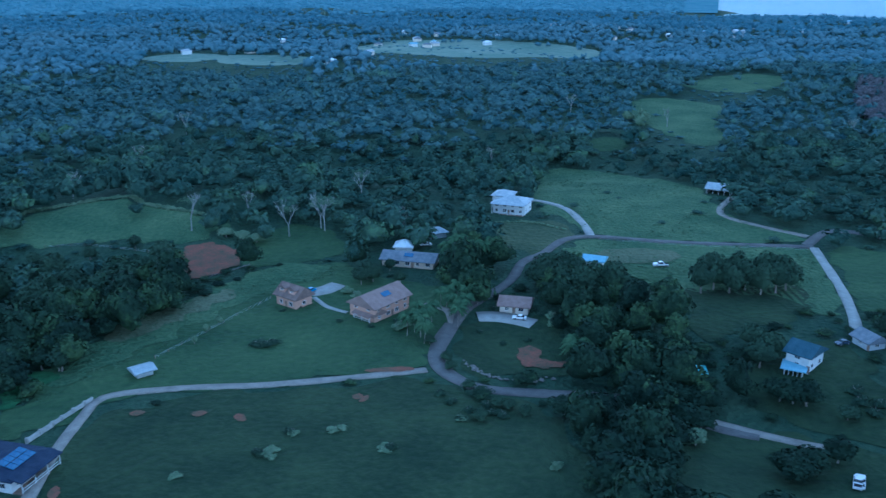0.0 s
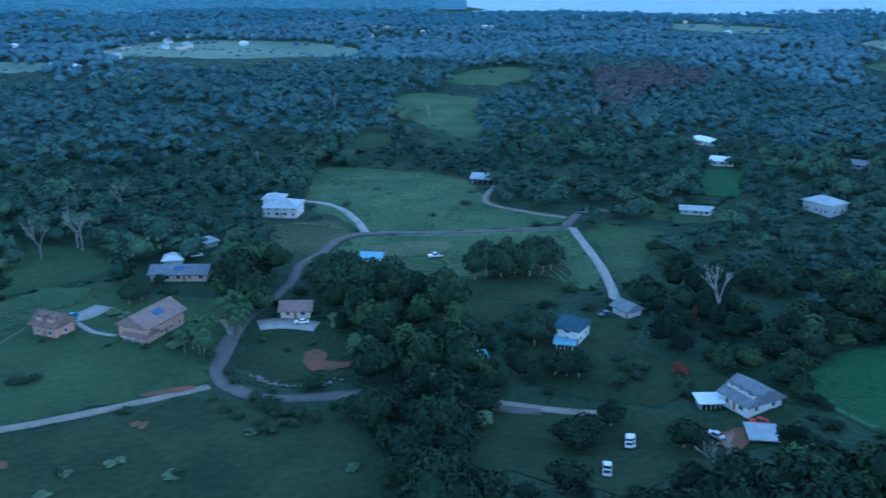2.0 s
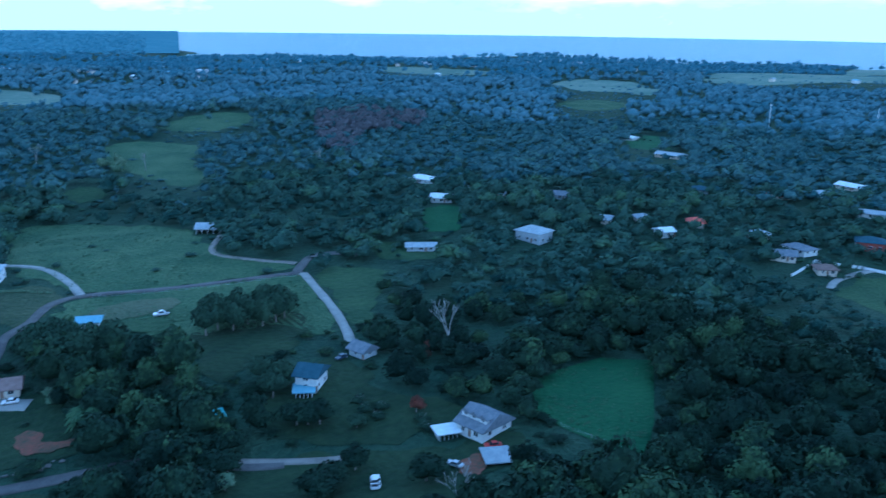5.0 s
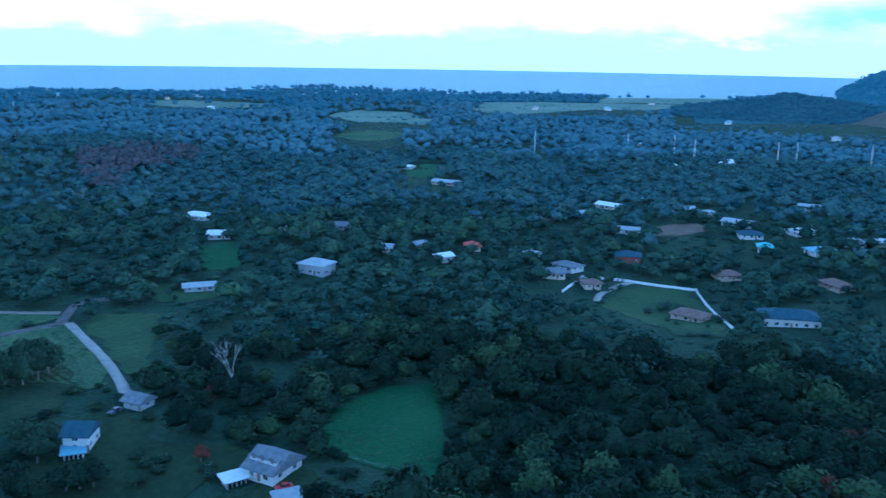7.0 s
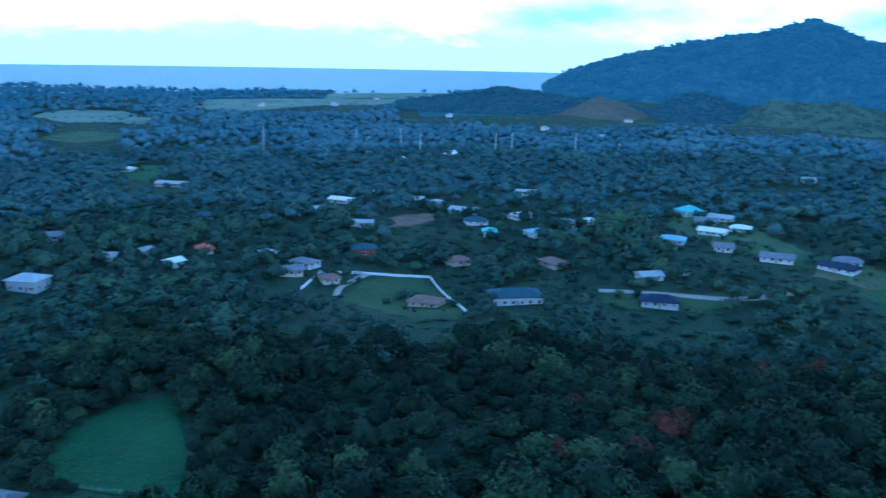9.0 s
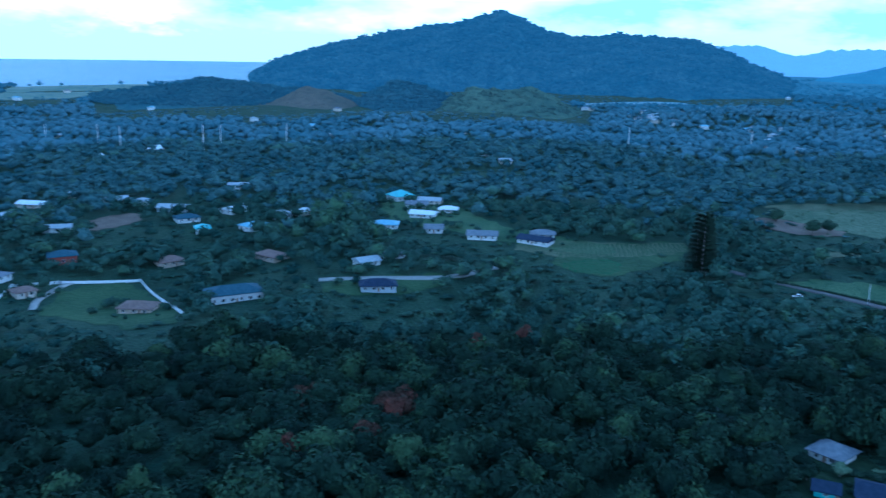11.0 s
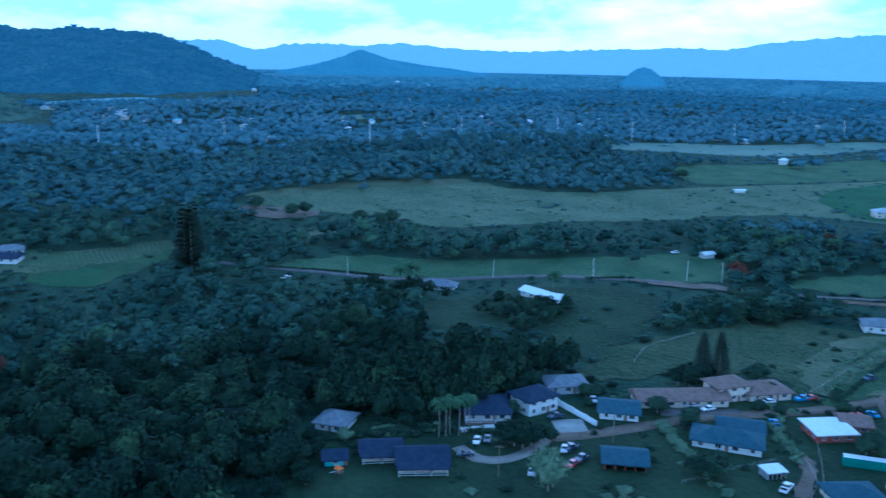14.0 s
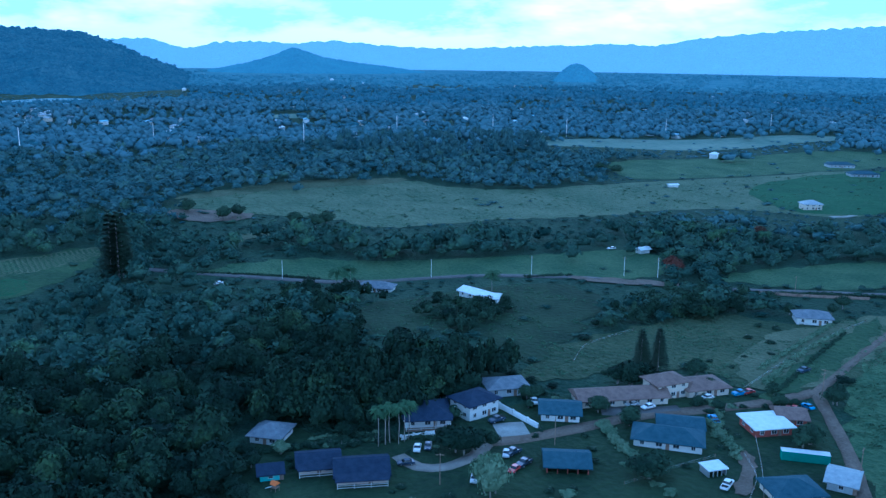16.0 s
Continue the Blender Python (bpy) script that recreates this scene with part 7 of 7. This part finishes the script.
garden_wall([(334.6, 222.6), (361.4, 229.2), (374.3, 214.2), (390.9, 182.2), (329.8, 133.9)], 1.3, 0.3, M_WHITE, 'long white boundary wall round the lawn plot', 'garden_wall')
garden_wall([(212.2, -149.1), (194.6, -149.9)], 1.8, 0.35, M_WHITE, 'white courtyard wall with piers', 'garden_wall')
garden_wall([(208.7, -113.6), (206.6, -123.3)], 1.5, 0.3, M_WHITE, 'white garden wall below the palms', 'garden_wall')
garden_wall([(-95.3, 175.2), (-91.7, 185.5), (-88.1, 195.6)], 1.2, 0.4, M_CONCRETE, 'low pale wall beside the lane', 'garden_wall')
garden_wall([(255.4, -321.2), (243.2, -331.9), (223.7, -354.1)], 1.2, 0.3, M_WOOD, 'dark hedge-lined roadside fence', 'fence')
hedge([(-122.6, 224.9), (-115.9, 239.3), (-105.9, 258.1), (-93.8, 278.0), (-78.2, 294.0), (-71.5, 300.8)], 0.9, M_STONE, 'tumbled grey field-stone wall', stone=True)
hedge([(-186.6, 341.0), (-178.6, 354.4), (-140.8, 367.3), (-125.8, 356.8), (-99.5, 347.6)], 1.3, M_LEAF_PALE, 'pale overgrown hedge along the crest')
hedge([(5.6, 223.0), (8.7, 217.8), (13.1, 213.8), (20.7, 212.3), (30.3, 215.2)], 1.4, M_STONE, 'rocky planted bank below the yard', stone=True)
hedge([(23.0, 355.9), (37.6, 356.4), (50.7, 346.0)], 0.8, M_LEAF_PALE, 'clipped hedge above the ploughed ground')
hedge([(217.9, -93.8), (213.3, -105.4), (209.7, -114.1)], 1.3, M_LEAF_DARK, 'dark clipped hedge behind the house')
hedge([(187.5, -168.0), (172.6, -161.5), (164.2, -159.5)], 1.4, M_LEAF_PALE, 'pale flowering hedge between the yards')
hedge([(331.6, -251.1), (321.2, -270.1)], 1.2, M_LEAF_DARK, 'dark hedge along the road')
hedge([(415.0, -115.9), (401.1, -141.7), (390.3, -172.2)], 1.0, M_LEAF_DARK, 'hedge along the ridge road')
hedge([(282.2, -304.1), (260.3, -316.0), (239.4, -342.3), (215.9, -371.5)], 1.3, M_LEAF_DARK, 'dark hedge along the road')
hedge([(183.6, -233.4), (196.7, -271.6), (203.4, -304.7)], 1.2, M_LEAF_PALE, 'rank grassy hedge beside the track')
hedge([(186.8, -208.2), (175.4, -202.7), (165.6, -189.0)], 1.3, M_LEAF_PALE, 'garden hedge between the houses')
post_fence([(-80.4, 220.6), (-73.2, 234.9), (-64.7, 252.4), (-56.8, 266.9)], 5, 'wire fence on posts across the slope')
hedge([(192.7, -242.8), (200.1, -267.6), (206.7, -293.3), (211.0, -308.3)], 1.2, M_LEAF_PALE, 'overgrown grassy hedge across the meadow')
hedge([(177.9, -233.5), (189.2, -265.1), (201.9, -303.7)], 0.9, M_LEAF_DARK, 'dark hedge beside the mown verge')
hedge([(221.8, -74.0), (218.4, -86.9), (217.4, -101.4), (212.4, -112.8), (202.1, -123.0)], 1.3, M_LEAF_DARK, 'dark clipped hedge behind the navy-roofed houses')
hedge([(221.0, -92.9), (218.7, -102.0), (214.2, -112.0)], 1.0, M_LEAF_PALE, 'flowering shrubs along the wood edge')
hedge([(186.9, -166.7), (175.6, -162.5), (167.6, -161.0)], 1.5, M_LEAF_PALE, 'tall pale flowering hedge beside the lawn')
hedge([(173.7, -195.0), (162.1, -189.7), (153.7, -184.1)], 1.5, M_LEAF_PALE, 'tall pale flowering hedge between gardens')
post_fence([(230.1, -193.1), (240.8, -207.7), (243.4, -221.0), (245.1, -235.5)], 4, 'white-post fence across the hillside meadow')
post_fence([(160.5, -199.4), (146.3, -184.2), (136.4, -172.2)], 3, 'wooden post fence beside the red house')
tree('dark', 161.4, -238.3, 4.4, 7.0, label='dark round tree at the road corner')
tree('dark', 200.2, -220.0, 4.2, 6.5, label='dense round tree behind the cream wing')
tree('dark', 149.1, -207.4, 4.6, 7.0, label='dark garden tree beside the red house')
tree('broadleaf', 205.9, -195.6, 5.5, 9.5, label='pale green spreading tree below the pines')
tree('broadleaf', 183.0, -173.4, 2.6, 3.6, label='rounded green tree beside the dirt road')
tree('broadleaf', 157.7, -155.2, 5.2, 7.5, label='leafy tree in the garden')
tree('shrub', 192.7, -259.2, 2.2, 2.4)
tree('shrub', 200.9, -259.3, 1.8, 2.0)
tree('dark', 191.8, -131.8, 2.6, 5.5, label='dark narrow tree beside the courtyard')
pole(168.1, -240.7, 9, 0.13, 1, M_WOOD, 'wooden utility pole at the road corner')
bare_tree(-101.2, 334.0, 17, 6, 'pale-trunked tree above the woodland canopy')
bare_tree(-165.0, 374.4, 14, 4, 'pale-trunked tree above the woodland canopy')
bare_tree(-169.8, 476.9, 15, 4, 'pale-trunked tree above the woodland canopy')
bare_tree(-37.2, 382.2, 14, 4, 'pale-trunked tree above the woodland canopy')
bare_tree(94.5, 644.0, 15, 4, 'pale-trunked tree above the woodland canopy')
bare_tree(-170.6, 570.6, 16, 5, 'pale-trunked tree above the woodland canopy')
bare_tree(256.1, 539.9, 15, 4, 'pale-trunked tree above the woodland canopy')
bare_tree(28.4, 500.5, 14, 5, 'pale-trunked tree above the woodland canopy')
bare_tree(152.1, 587.2, 13, 4, 'pale-trunked tree above the woodland canopy')
tree('dark', -112.2, 226.8, 4.5, 9.0, label='dark leafy tree below the stone wall')
tree('dark', -102.7, 211.9, 4.5, 9.0, label='dark leafy tree below the stone wall')
tree('dark', -124.8, 243.8, 4.5, 9.0, label='dark leafy tree below the stone wall')
tree('dark', -112.2, 275.2, 4.5, 9.0, label='dark leafy tree below the stone wall')
tree('dark', -110.8, 293.5, 4.5, 9.0, label='dark leafy tree below the stone wall')
tree('dark', -102.0, 291.8, 4.5, 9.0, label='dark leafy tree below the stone wall')
tree('dark', -117.3, 264.0, 4.5, 9.0, label='dark leafy tree below the stone wall')
tree('broadleaf', 77.6, 168.3, 6, 8)
tree('dark', 100.9, 192.7, 3.5, 5)
tree('pale', 60.4, 183.3, 3.5, 5)
tree('pale', 41.9, 156.1, 3.2, 6)
tree('broadleaf', 49.7, 168.3, 5.5, 8)
tree('dark', 9.0, 187.7, 2.4, 3)
tree('shrub', 14.0, 191.3, 2, 2.2)
tree('paleshrub', 4.2, 187.3, 2, 2.2)
tree('paleshrub', -38.9, 172.3, 2.2, 2.6)
tree('paleshrub', -25.9, 181.3, 2, 2.4)
tree('paleshrub', -13.4, 173.6, 2, 2.2)
tree('paleshrub', 24.9, 166.2, 2, 2.6)
tree('pale', -72.1, 230.8, 1.2, 3.2)
tree('pale', -71.0, 239.1, 1.2, 3.4)
tree('pale', -68.4, 245.6, 1.2, 3)
tree('broadleaf', 102.1, 159.5, 6, 8)
tree('broadleaf', 91.2, 175.4, 5, 7)
tree('dark', 99.9, 137.7, 4, 9)
tree('dark', 112.4, 134.5, 4.5, 8)
tree('broadleaf', 132.3, 135.8, 4.5, 7)
tree('shrub', 184.4, -97.3, 1.2, 1.4)
tree('pale', 160.0, -131.4, 2.5, 3)
tree('paleshrub', 149.3, -154.3, 2.2, 2.8)
tree('shrub', 176.8, -209.6, 2, 2.2)
tree('dark', 177.5, -204.2, 2.6, 3.6)
tree('dark', 183.4, -202.2, 2.4, 3.4)
tree('dark', 167.1, -225.8, 2.2, 3.2)
tree('shrub', 210.3, -168.3, 1.6, 2)
tree('dark', 207.6, -156.4, 2, 3.2)
tree('pale', 217.1, -82.3, 3, 4.5)
tree('dark', 211.2, -67.3, 4, 6)
tree('bloom', 245.1, -168.3, 3.4, 7)
tree('broadleaf', 228.1, -147.8, 5, 8)
tree('shrub', 207.0, -234.3, 1.8, 2)
tree('shrub', 199.4, -236.7, 1.5, 1.6)
tree('shrub', 204.3, -248.6, 1.6, 1.8)
grove([(238.0, -81.4), (223.3, -93.9), (216.0, -118.4), (222.1, -137.6), (225.4, -161.1), (234.2, -175.7), (247.4, -153.8), (257.6, -125.2), (261.3, -99.2)], 170, M_LEAF, 'tall dark trees close behind the gardens', 27, 4.8, 12)
grove([(298.3, -111.8), (279.2, -131.6), (300.7, -149.3), (334.4, -156.0), (333.0, -176.8), (366.2, -174.1), (367.1, -146.7), (336.2, -121.9)], 80, M_LEAF, 'dark trees in the hollow', 28, 4.4, 8)
grove([(304.2, -174.0), (287.1, -179.2), (283.5, -203.6), (296.9, -214.9), (321.3, -189.6)], 26, M_LEAF, 'dark garden trees below the white roofs', 29, 3.6, 6)
grove([(257.7, -234.2), (245.6, -252.7), (231.9, -287.5), (245.1, -295.0), (269.9, -258.0)], 44, M_LEAF, 'dark trees along the upper edge of the meadow', 30, 3.8, 7)
far_town()
garden_trees()
tufts([(-110, 199), (-99, 231), (-86, 253), (-70, 294), (-47, 306), (-34, 295), (-58, 272), (-71, 250), (-79, 231), (-92, 212), (-102, 193)], 1000, 1.1, M_TUFT, 'coarse tufts of grass on the pasture strip', 3)
tufts([(56, 491), (74, 497), (102, 472), (128, 424), (128, 400), (130, 351), (147, 340), (63, 335), (55, 357)], 600, 1.1, M_TUFT, 'coarse tufts of grass on the upper pasture', 4)
tufts([(44, 318), (56, 333), (93, 328), (142, 322), (132, 268), (117, 272), (84, 272), (61, 302)], 450, 1.0, M_TUFT, 'coarse tufts of grass on the flat pasture', 5)
tufts([(228, -165), (246, -196), (248, -267), (223, -291), (203, -350), (173, -272), (184, -223), (212, -212)], 900, 1.1, M_TUFT, 'coarse tufts of grass on the hillside meadow', 7)
tufts([(298, -140), (341, -171), (326, -240), (271, -248), (241, -194), (269, -187)], 380, 1.2, M_TUFT, 'coarse tufts of grass in the hollow', 8)
tufts([(567, -143), (602, -250), (604, -348), (523, -398), (489, -602), (463, -760), (345, -566), (419, -463), (446, -330), (472, -228)], 900, 2.0, M_TUFT, 'scattered scrub on the ridge pasture', 9)
tufts([(161, -236), (191, -314), (185, -384), (91, -191), (102, -172), (128, -203)], 1800, 1.2, M_TUFT, 'rows of rough green crop', 10)
tufts([(155, 185), (186, 188), (200, 178), (153, 137), (145, 157)], 260, 0.7, M_TUFT, 'low tufts of grass in the paddock', 11)
grove([(332, 708), (396, 743), (456, 717), (415, 662), (357, 649), (294, 569), (298, 615)], 170, M_BROWNTREE, 'stand of leafless brown trees', 21, 7, 11)
grove([(127, 608), (143, 625), (141, 588), (127, 576)], 14, M_LEAF_PALE, 'grey trees in the valley meadow', 22, 5, 8)
grove([(828, -365), (847, -519), (807, -632), (649, -521), (663, -405), (721, -323)], 190, M_LEAF_HAZED, 'tall dark plantation of close trees', 23, 4.5, 17)
grove([(301, -174), (305, -192), (295, -207), (273, -193), (276, -173)], 26, M_LEAF_DARK, 'dark garden trees round the white roofs', 24, 3.6, 6)
grove([(244, -114), (256, -132), (249, -157), (229, -152), (223, -133), (233, -115)], 34, M_LEAF, 'tall leafy trees behind the houses', 25, 5.5, 14)
grove([(242, -219), (263, -238), (275, -286), (260, -316), (242, -298), (248, -267), (247, -232)], 40, M_LEAF_DARK, 'dark trees along the hollow', 26, 4.2, 7)
play_set(199.5, -73.7)
post_fence([(183.9, -223.0), (193.9, -258.5), (202.3, -296.1), (205.3, -322.1)], 5, 'wire fence on wooden posts beside the track')
post_fence([(158.3, -147.9), (158.1, -167.5), (157.2, -179.3)], 3, 'wooden post fence round the yard')
post_fence([(137.4, -168.4), (144.4, -179.6), (154.7, -187.4)], 3, 'wooden post fence beside bare earth')
post_fence([(62.6, 333.1), (92.5, 325.4), (140.6, 317.9)], 6, 'wire fence on posts along the road')
post_fence([(-156.3, 323.7), (-141.3, 325.1), (-119.3, 319.3), (-104.0, 312.1)], 5, 'wire fence across the hill pasture')
post_fence([(142.8, 167.2), (147.3, 150.6), (151.0, 134.5)], 5, 'pale wire fence along the paddock')
tree('shrub', 212.9, -82.7, 1.7, 2.1)
tree('shrub', 208.8, -82.1, 1.7, 2.1)
tree('shrub', 220.6, -75.4, 1.7, 2.1)
tree('shrub', 218.7, -71.9, 1.7, 2.1)
tree('shrub', 185.3, -100.3, 1.7, 2.1)
tree('shrub', 200.4, -112.3, 1.7, 2.1)
tree('shrub', 197.4, -117.6, 1.7, 2.1)
tree('shrub', 201.1, -125.4, 1.7, 2.1)
tree('shrub', 191.1, -146.2, 1.7, 2.1)
tree('shrub', 193.3, -149.9, 1.7, 2.1)
tree('shrub', 184.5, -157.9, 1.7, 2.1)
tree('shrub', 176.6, -154.0, 1.7, 2.1)
tree('shrub', 171.1, -150.1, 1.7, 2.1)
tree('shrub', 157.4, -168.8, 1.7, 2.1)
tree('shrub', 163.0, -179.3, 1.7, 2.1)
tree('shrub', 160.0, -184.7, 1.7, 2.1)
tree('shrub', 166.6, -194.8, 1.7, 2.1)
tree('shrub', 174.9, -212.0, 1.7, 2.1)
tree('shrub', 179.1, -222.3, 1.7, 2.1)
tree('shrub', 171.5, -218.1, 1.7, 2.1)
tree('shrub', 166.2, -215.1, 1.7, 2.1)
tree('shrub', 162.5, -194.6, 1.7, 2.1)
tree('shrub', 168.6, -161.7, 1.7, 2.1)
tree('shrub', 166.0, -156.2, 1.7, 2.1)
tree('shrub', 164.8, -129.9, 1.7, 2.1)
tree('shrub', 162.6, -135.2, 1.7, 2.1)
tree('paleshrub', 199.8, -119.1, 1.5, 1.7)
tree('paleshrub', 212.5, -106.7, 1.5, 1.7)
tree('paleshrub', 213.9, -101.3, 1.5, 1.7)
tree('paleshrub', 215.2, -94.3, 1.5, 1.7)
tree('paleshrub', 208.8, -167.7, 1.5, 1.7)
tree('paleshrub', 205.4, -169.3, 1.5, 1.7)
tree('paleshrub', 166.3, -155.6, 1.5, 1.7)
tree('paleshrub', 164.8, -175.8, 1.5, 1.7)
tree('paleshrub', 154.9, -154.2, 1.5, 1.7)
tree('paleshrub', 153.5, -155.6, 1.5, 1.7)
tree('paleshrub', 169.9, -208.4, 1.5, 1.7)
tree('paleshrub', 202.3, -160.2, 1.5, 1.7)
tree('broadleaf', 219.7, -73.5, 3.7, 5.2)
tree('broadleaf', 213.0, -68.9, 3.7, 5.2)
tree('broadleaf', 205.1, -64.6, 3.7, 5.2)
tree('broadleaf', 198.8, -64.6, 3.7, 5.2)
tree('broadleaf', 213.7, -72.9, 3.7, 5.2)
tree('dark', 176.0, -227.8, 3.0, 5.2)
tree('dark', 169.4, -221.8, 3.0, 5.2)
tree('dark', 189.1, -213.3, 3.0, 5.2)
tree('dark', 211.9, -162.4, 3.0, 5.2)
tree('dark', 212.3, -132.6, 3.0, 5.2)
tree('dark', 213.2, -160.1, 3.0, 5.2)
tree('dark', 227.6, -305.3, 3.0, 5.2)
tree('dark', 218.9, -320.4, 3.0, 5.2)
tree('shrub', -32.2, 247.9, 1.6, 1.8)
tree('shrub', -22.3, 244.0, 1.6, 1.8)
tree('shrub', -14.8, 248.9, 1.6, 1.8)
tree('shrub', -46.3, 259.2, 1.6, 1.8)
tree('shrub', -51.1, 255.9, 1.6, 1.8)
tree('shrub', -12.1, 267.6, 1.6, 1.8)
tree('shrub', -18.9, 289.0, 1.6, 1.8)
tree('shrub', 15.6, 260.7, 1.6, 1.8)
tree('shrub', 29.2, 260.0, 1.6, 1.8)
tree('shrub', 30.6, 255.8, 1.6, 1.8)
tree('shrub', 11.2, 242.9, 1.6, 1.8)
tree('shrub', 17.6, 235.7, 1.6, 1.8)
tree('shrub', 25.4, 238.2, 1.6, 1.8)
tree('dark', 0.9, 222.3, 2.3, 3.2)
tree('dark', 2.4, 217.0, 2.3, 3.2)
tree('dark', -4.1, 233.3, 2.3, 3.2)
tree('dark', 6.7, 205.1, 2.3, 3.2)
tree('dark', 13.6, 196.0, 2.3, 3.2)
tree('dark', 16.4, 194.8, 2.3, 3.2)
tree('dark', 20.4, 192.2, 2.3, 3.2)
tree('dark', 9.1, 189.2, 2.3, 3.2)


# ---- woods: too many trees to count ----
def forest():
    rng = np.random.default_rng(5)
    spots = np.array(SPOTS)

    def free(x, y, room, thin=0.0):
        ok = np.ones(len(x), bool)
        for poly in OPEN:
            lo, hi = poly.min(0) - room, poly.max(0) + room
            near = (x > lo[0]) & (x < hi[0]) & (y > lo[1]) & (y < hi[1])
            if near.any():
                ok[near] &= ~inside(poly, x[near], y[near]) | (rng.random(int(near.sum())) < thin)
        for sx, sy, r in spots:
            ok &= (x - sx) ** 2 + (y - sy) ** 2 > (r + room * .5) ** 2
        return ok

    def scatter(r0, r1, gap, az0, az1):
        """A jittered grid in the ring sector; azimuth to the left from +y."""
        g = np.arange(-r1, r1, gap)
        x, y = np.meshgrid(g, np.arange(-r1, r1, gap * .93))
        x, y = x.ravel() + rng.uniform(-.45, .45, x.size) * gap, y.ravel() + rng.uniform(-.45, .45, x.size) * gap
        r, az = np.hypot(x, y), np.degrees(np.arctan2(-x, y))
        r = r * (1 + .05 * np.sin(np.radians(az) * 17) + rng.normal(size=r.size) * .05)
        k = (r > r0) & (r < r1) & (az > az0) & (az < az1)
        return x[k], y[k]

    near = [crown_proto(s, 440, .072, 1.0, 9) for s in range(14)]
    mid = [crown_proto(40 + s, 110, .11, .95, 8) for s in range(10)]
    thin = [crown_proto(60 + s, 40, .15, .95, 6) for s in range(10)]
    far = [crown_proto(80 + s, 7, .22, 1.05, 4) for s in range(8)]
    # leaf colours pale and blue ring by ring as painted haze; outer two glow
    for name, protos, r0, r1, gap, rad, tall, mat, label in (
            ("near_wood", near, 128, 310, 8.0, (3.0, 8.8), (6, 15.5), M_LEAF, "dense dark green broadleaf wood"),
            ("middle_wood", mid, 310, 560, 9.2, (4.0, 8.6), (5, 12.5), M_LEAF_PARTHAZE, "dense green woodland between the plots"),
            ("outer_wood", thin, 560, 920, 10.2, (4.6, 8.8), (6, 12), M_LEAF_HAZED, "dense green woodland beyond the plots"),
            ("far_wood", far, 920, 1600, 13.4, (5.5, 10.5), (8, 14), M_LEAF_FARHAZE, "distant woodland on the plain"),
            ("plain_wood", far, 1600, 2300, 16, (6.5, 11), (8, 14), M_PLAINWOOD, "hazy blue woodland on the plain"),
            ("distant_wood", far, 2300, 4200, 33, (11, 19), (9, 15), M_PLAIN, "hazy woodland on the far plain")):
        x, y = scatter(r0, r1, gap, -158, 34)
        # low brush instead of trees on the strip before an opening
        push = 1 + 9.8 / 94
        k = free(x, y, 1.5, 0.16 if r0 >= 900 else 0.05 if r0 > 300 else 0.0)
        low = k & ~(free(x * push, y * push, 0) & free(x * (1 + push) / 2, y * (1 + push) / 2, 0))
        x, y, low = x[k], y[k], low[k]
        # a patchy wood: species drift in groups, thin here and there
        drift = np.sin(x / 31 + np.sin(y / 23) * 2) + np.sin(y / 37 + np.sin(x / 29) * 2)
        keep = rng.random(len(x)) < np.where(drift < -1.3, .72, .97)
        if r0 >= 900:
            a = np.arctan2(y, x)
            shore = 2220 + 60 * np.sin(a * 9) + 35 * np.sin(a * 23)
            wet = np.cos(a - radians(33)) > np.cos(radians(42))
            keep &= ~(wet & (np.hypot(x, y) > shore - 25))
            keep &= rng.random(len(x)) < np.clip(1.3 - np.hypot(x, y) / 3500, .3, 1)
        x, y, drift, low = x[keep], y[keep], drift[keep], low[keep]
        n = len(x)
        big = rng.beta(1.6, 2.2, n)
        stand = np.sin(x / 71 + 1.7 * np.sin(y / 53)) * np.sin(y / 64 + 1.4 * np.sin(x / 83))
        size = (rad[0] + (rad[1] - rad[0]) * big) * (1 + .12 * drift)
        h = (tall[0] + (tall[1] - tall[0]) * np.clip(big + rng.normal(size=n) * .16, 0, 1.25)) * (1 + .10 * drift + (.22 if r0 < 500 else .10) * stand)
        h = np.where(low, h * .2, h)
        size = np.where(low, size * .5, size)
        z = height(x, y) + h * .42
        tint = np.clip(rng.normal(.26, .36 if r0 < 300 else .22, n) + .12 * drift + .12 * stand, -.3, 1)
        v, f, ts = merged(protos, rng.integers(0, len(protos), n), np.column_stack([x, y, z]), size, h * .62, rng.uniform(0, 6.3, n), tint)
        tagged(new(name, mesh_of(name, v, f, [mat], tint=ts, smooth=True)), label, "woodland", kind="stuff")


forest()
slope_woods()
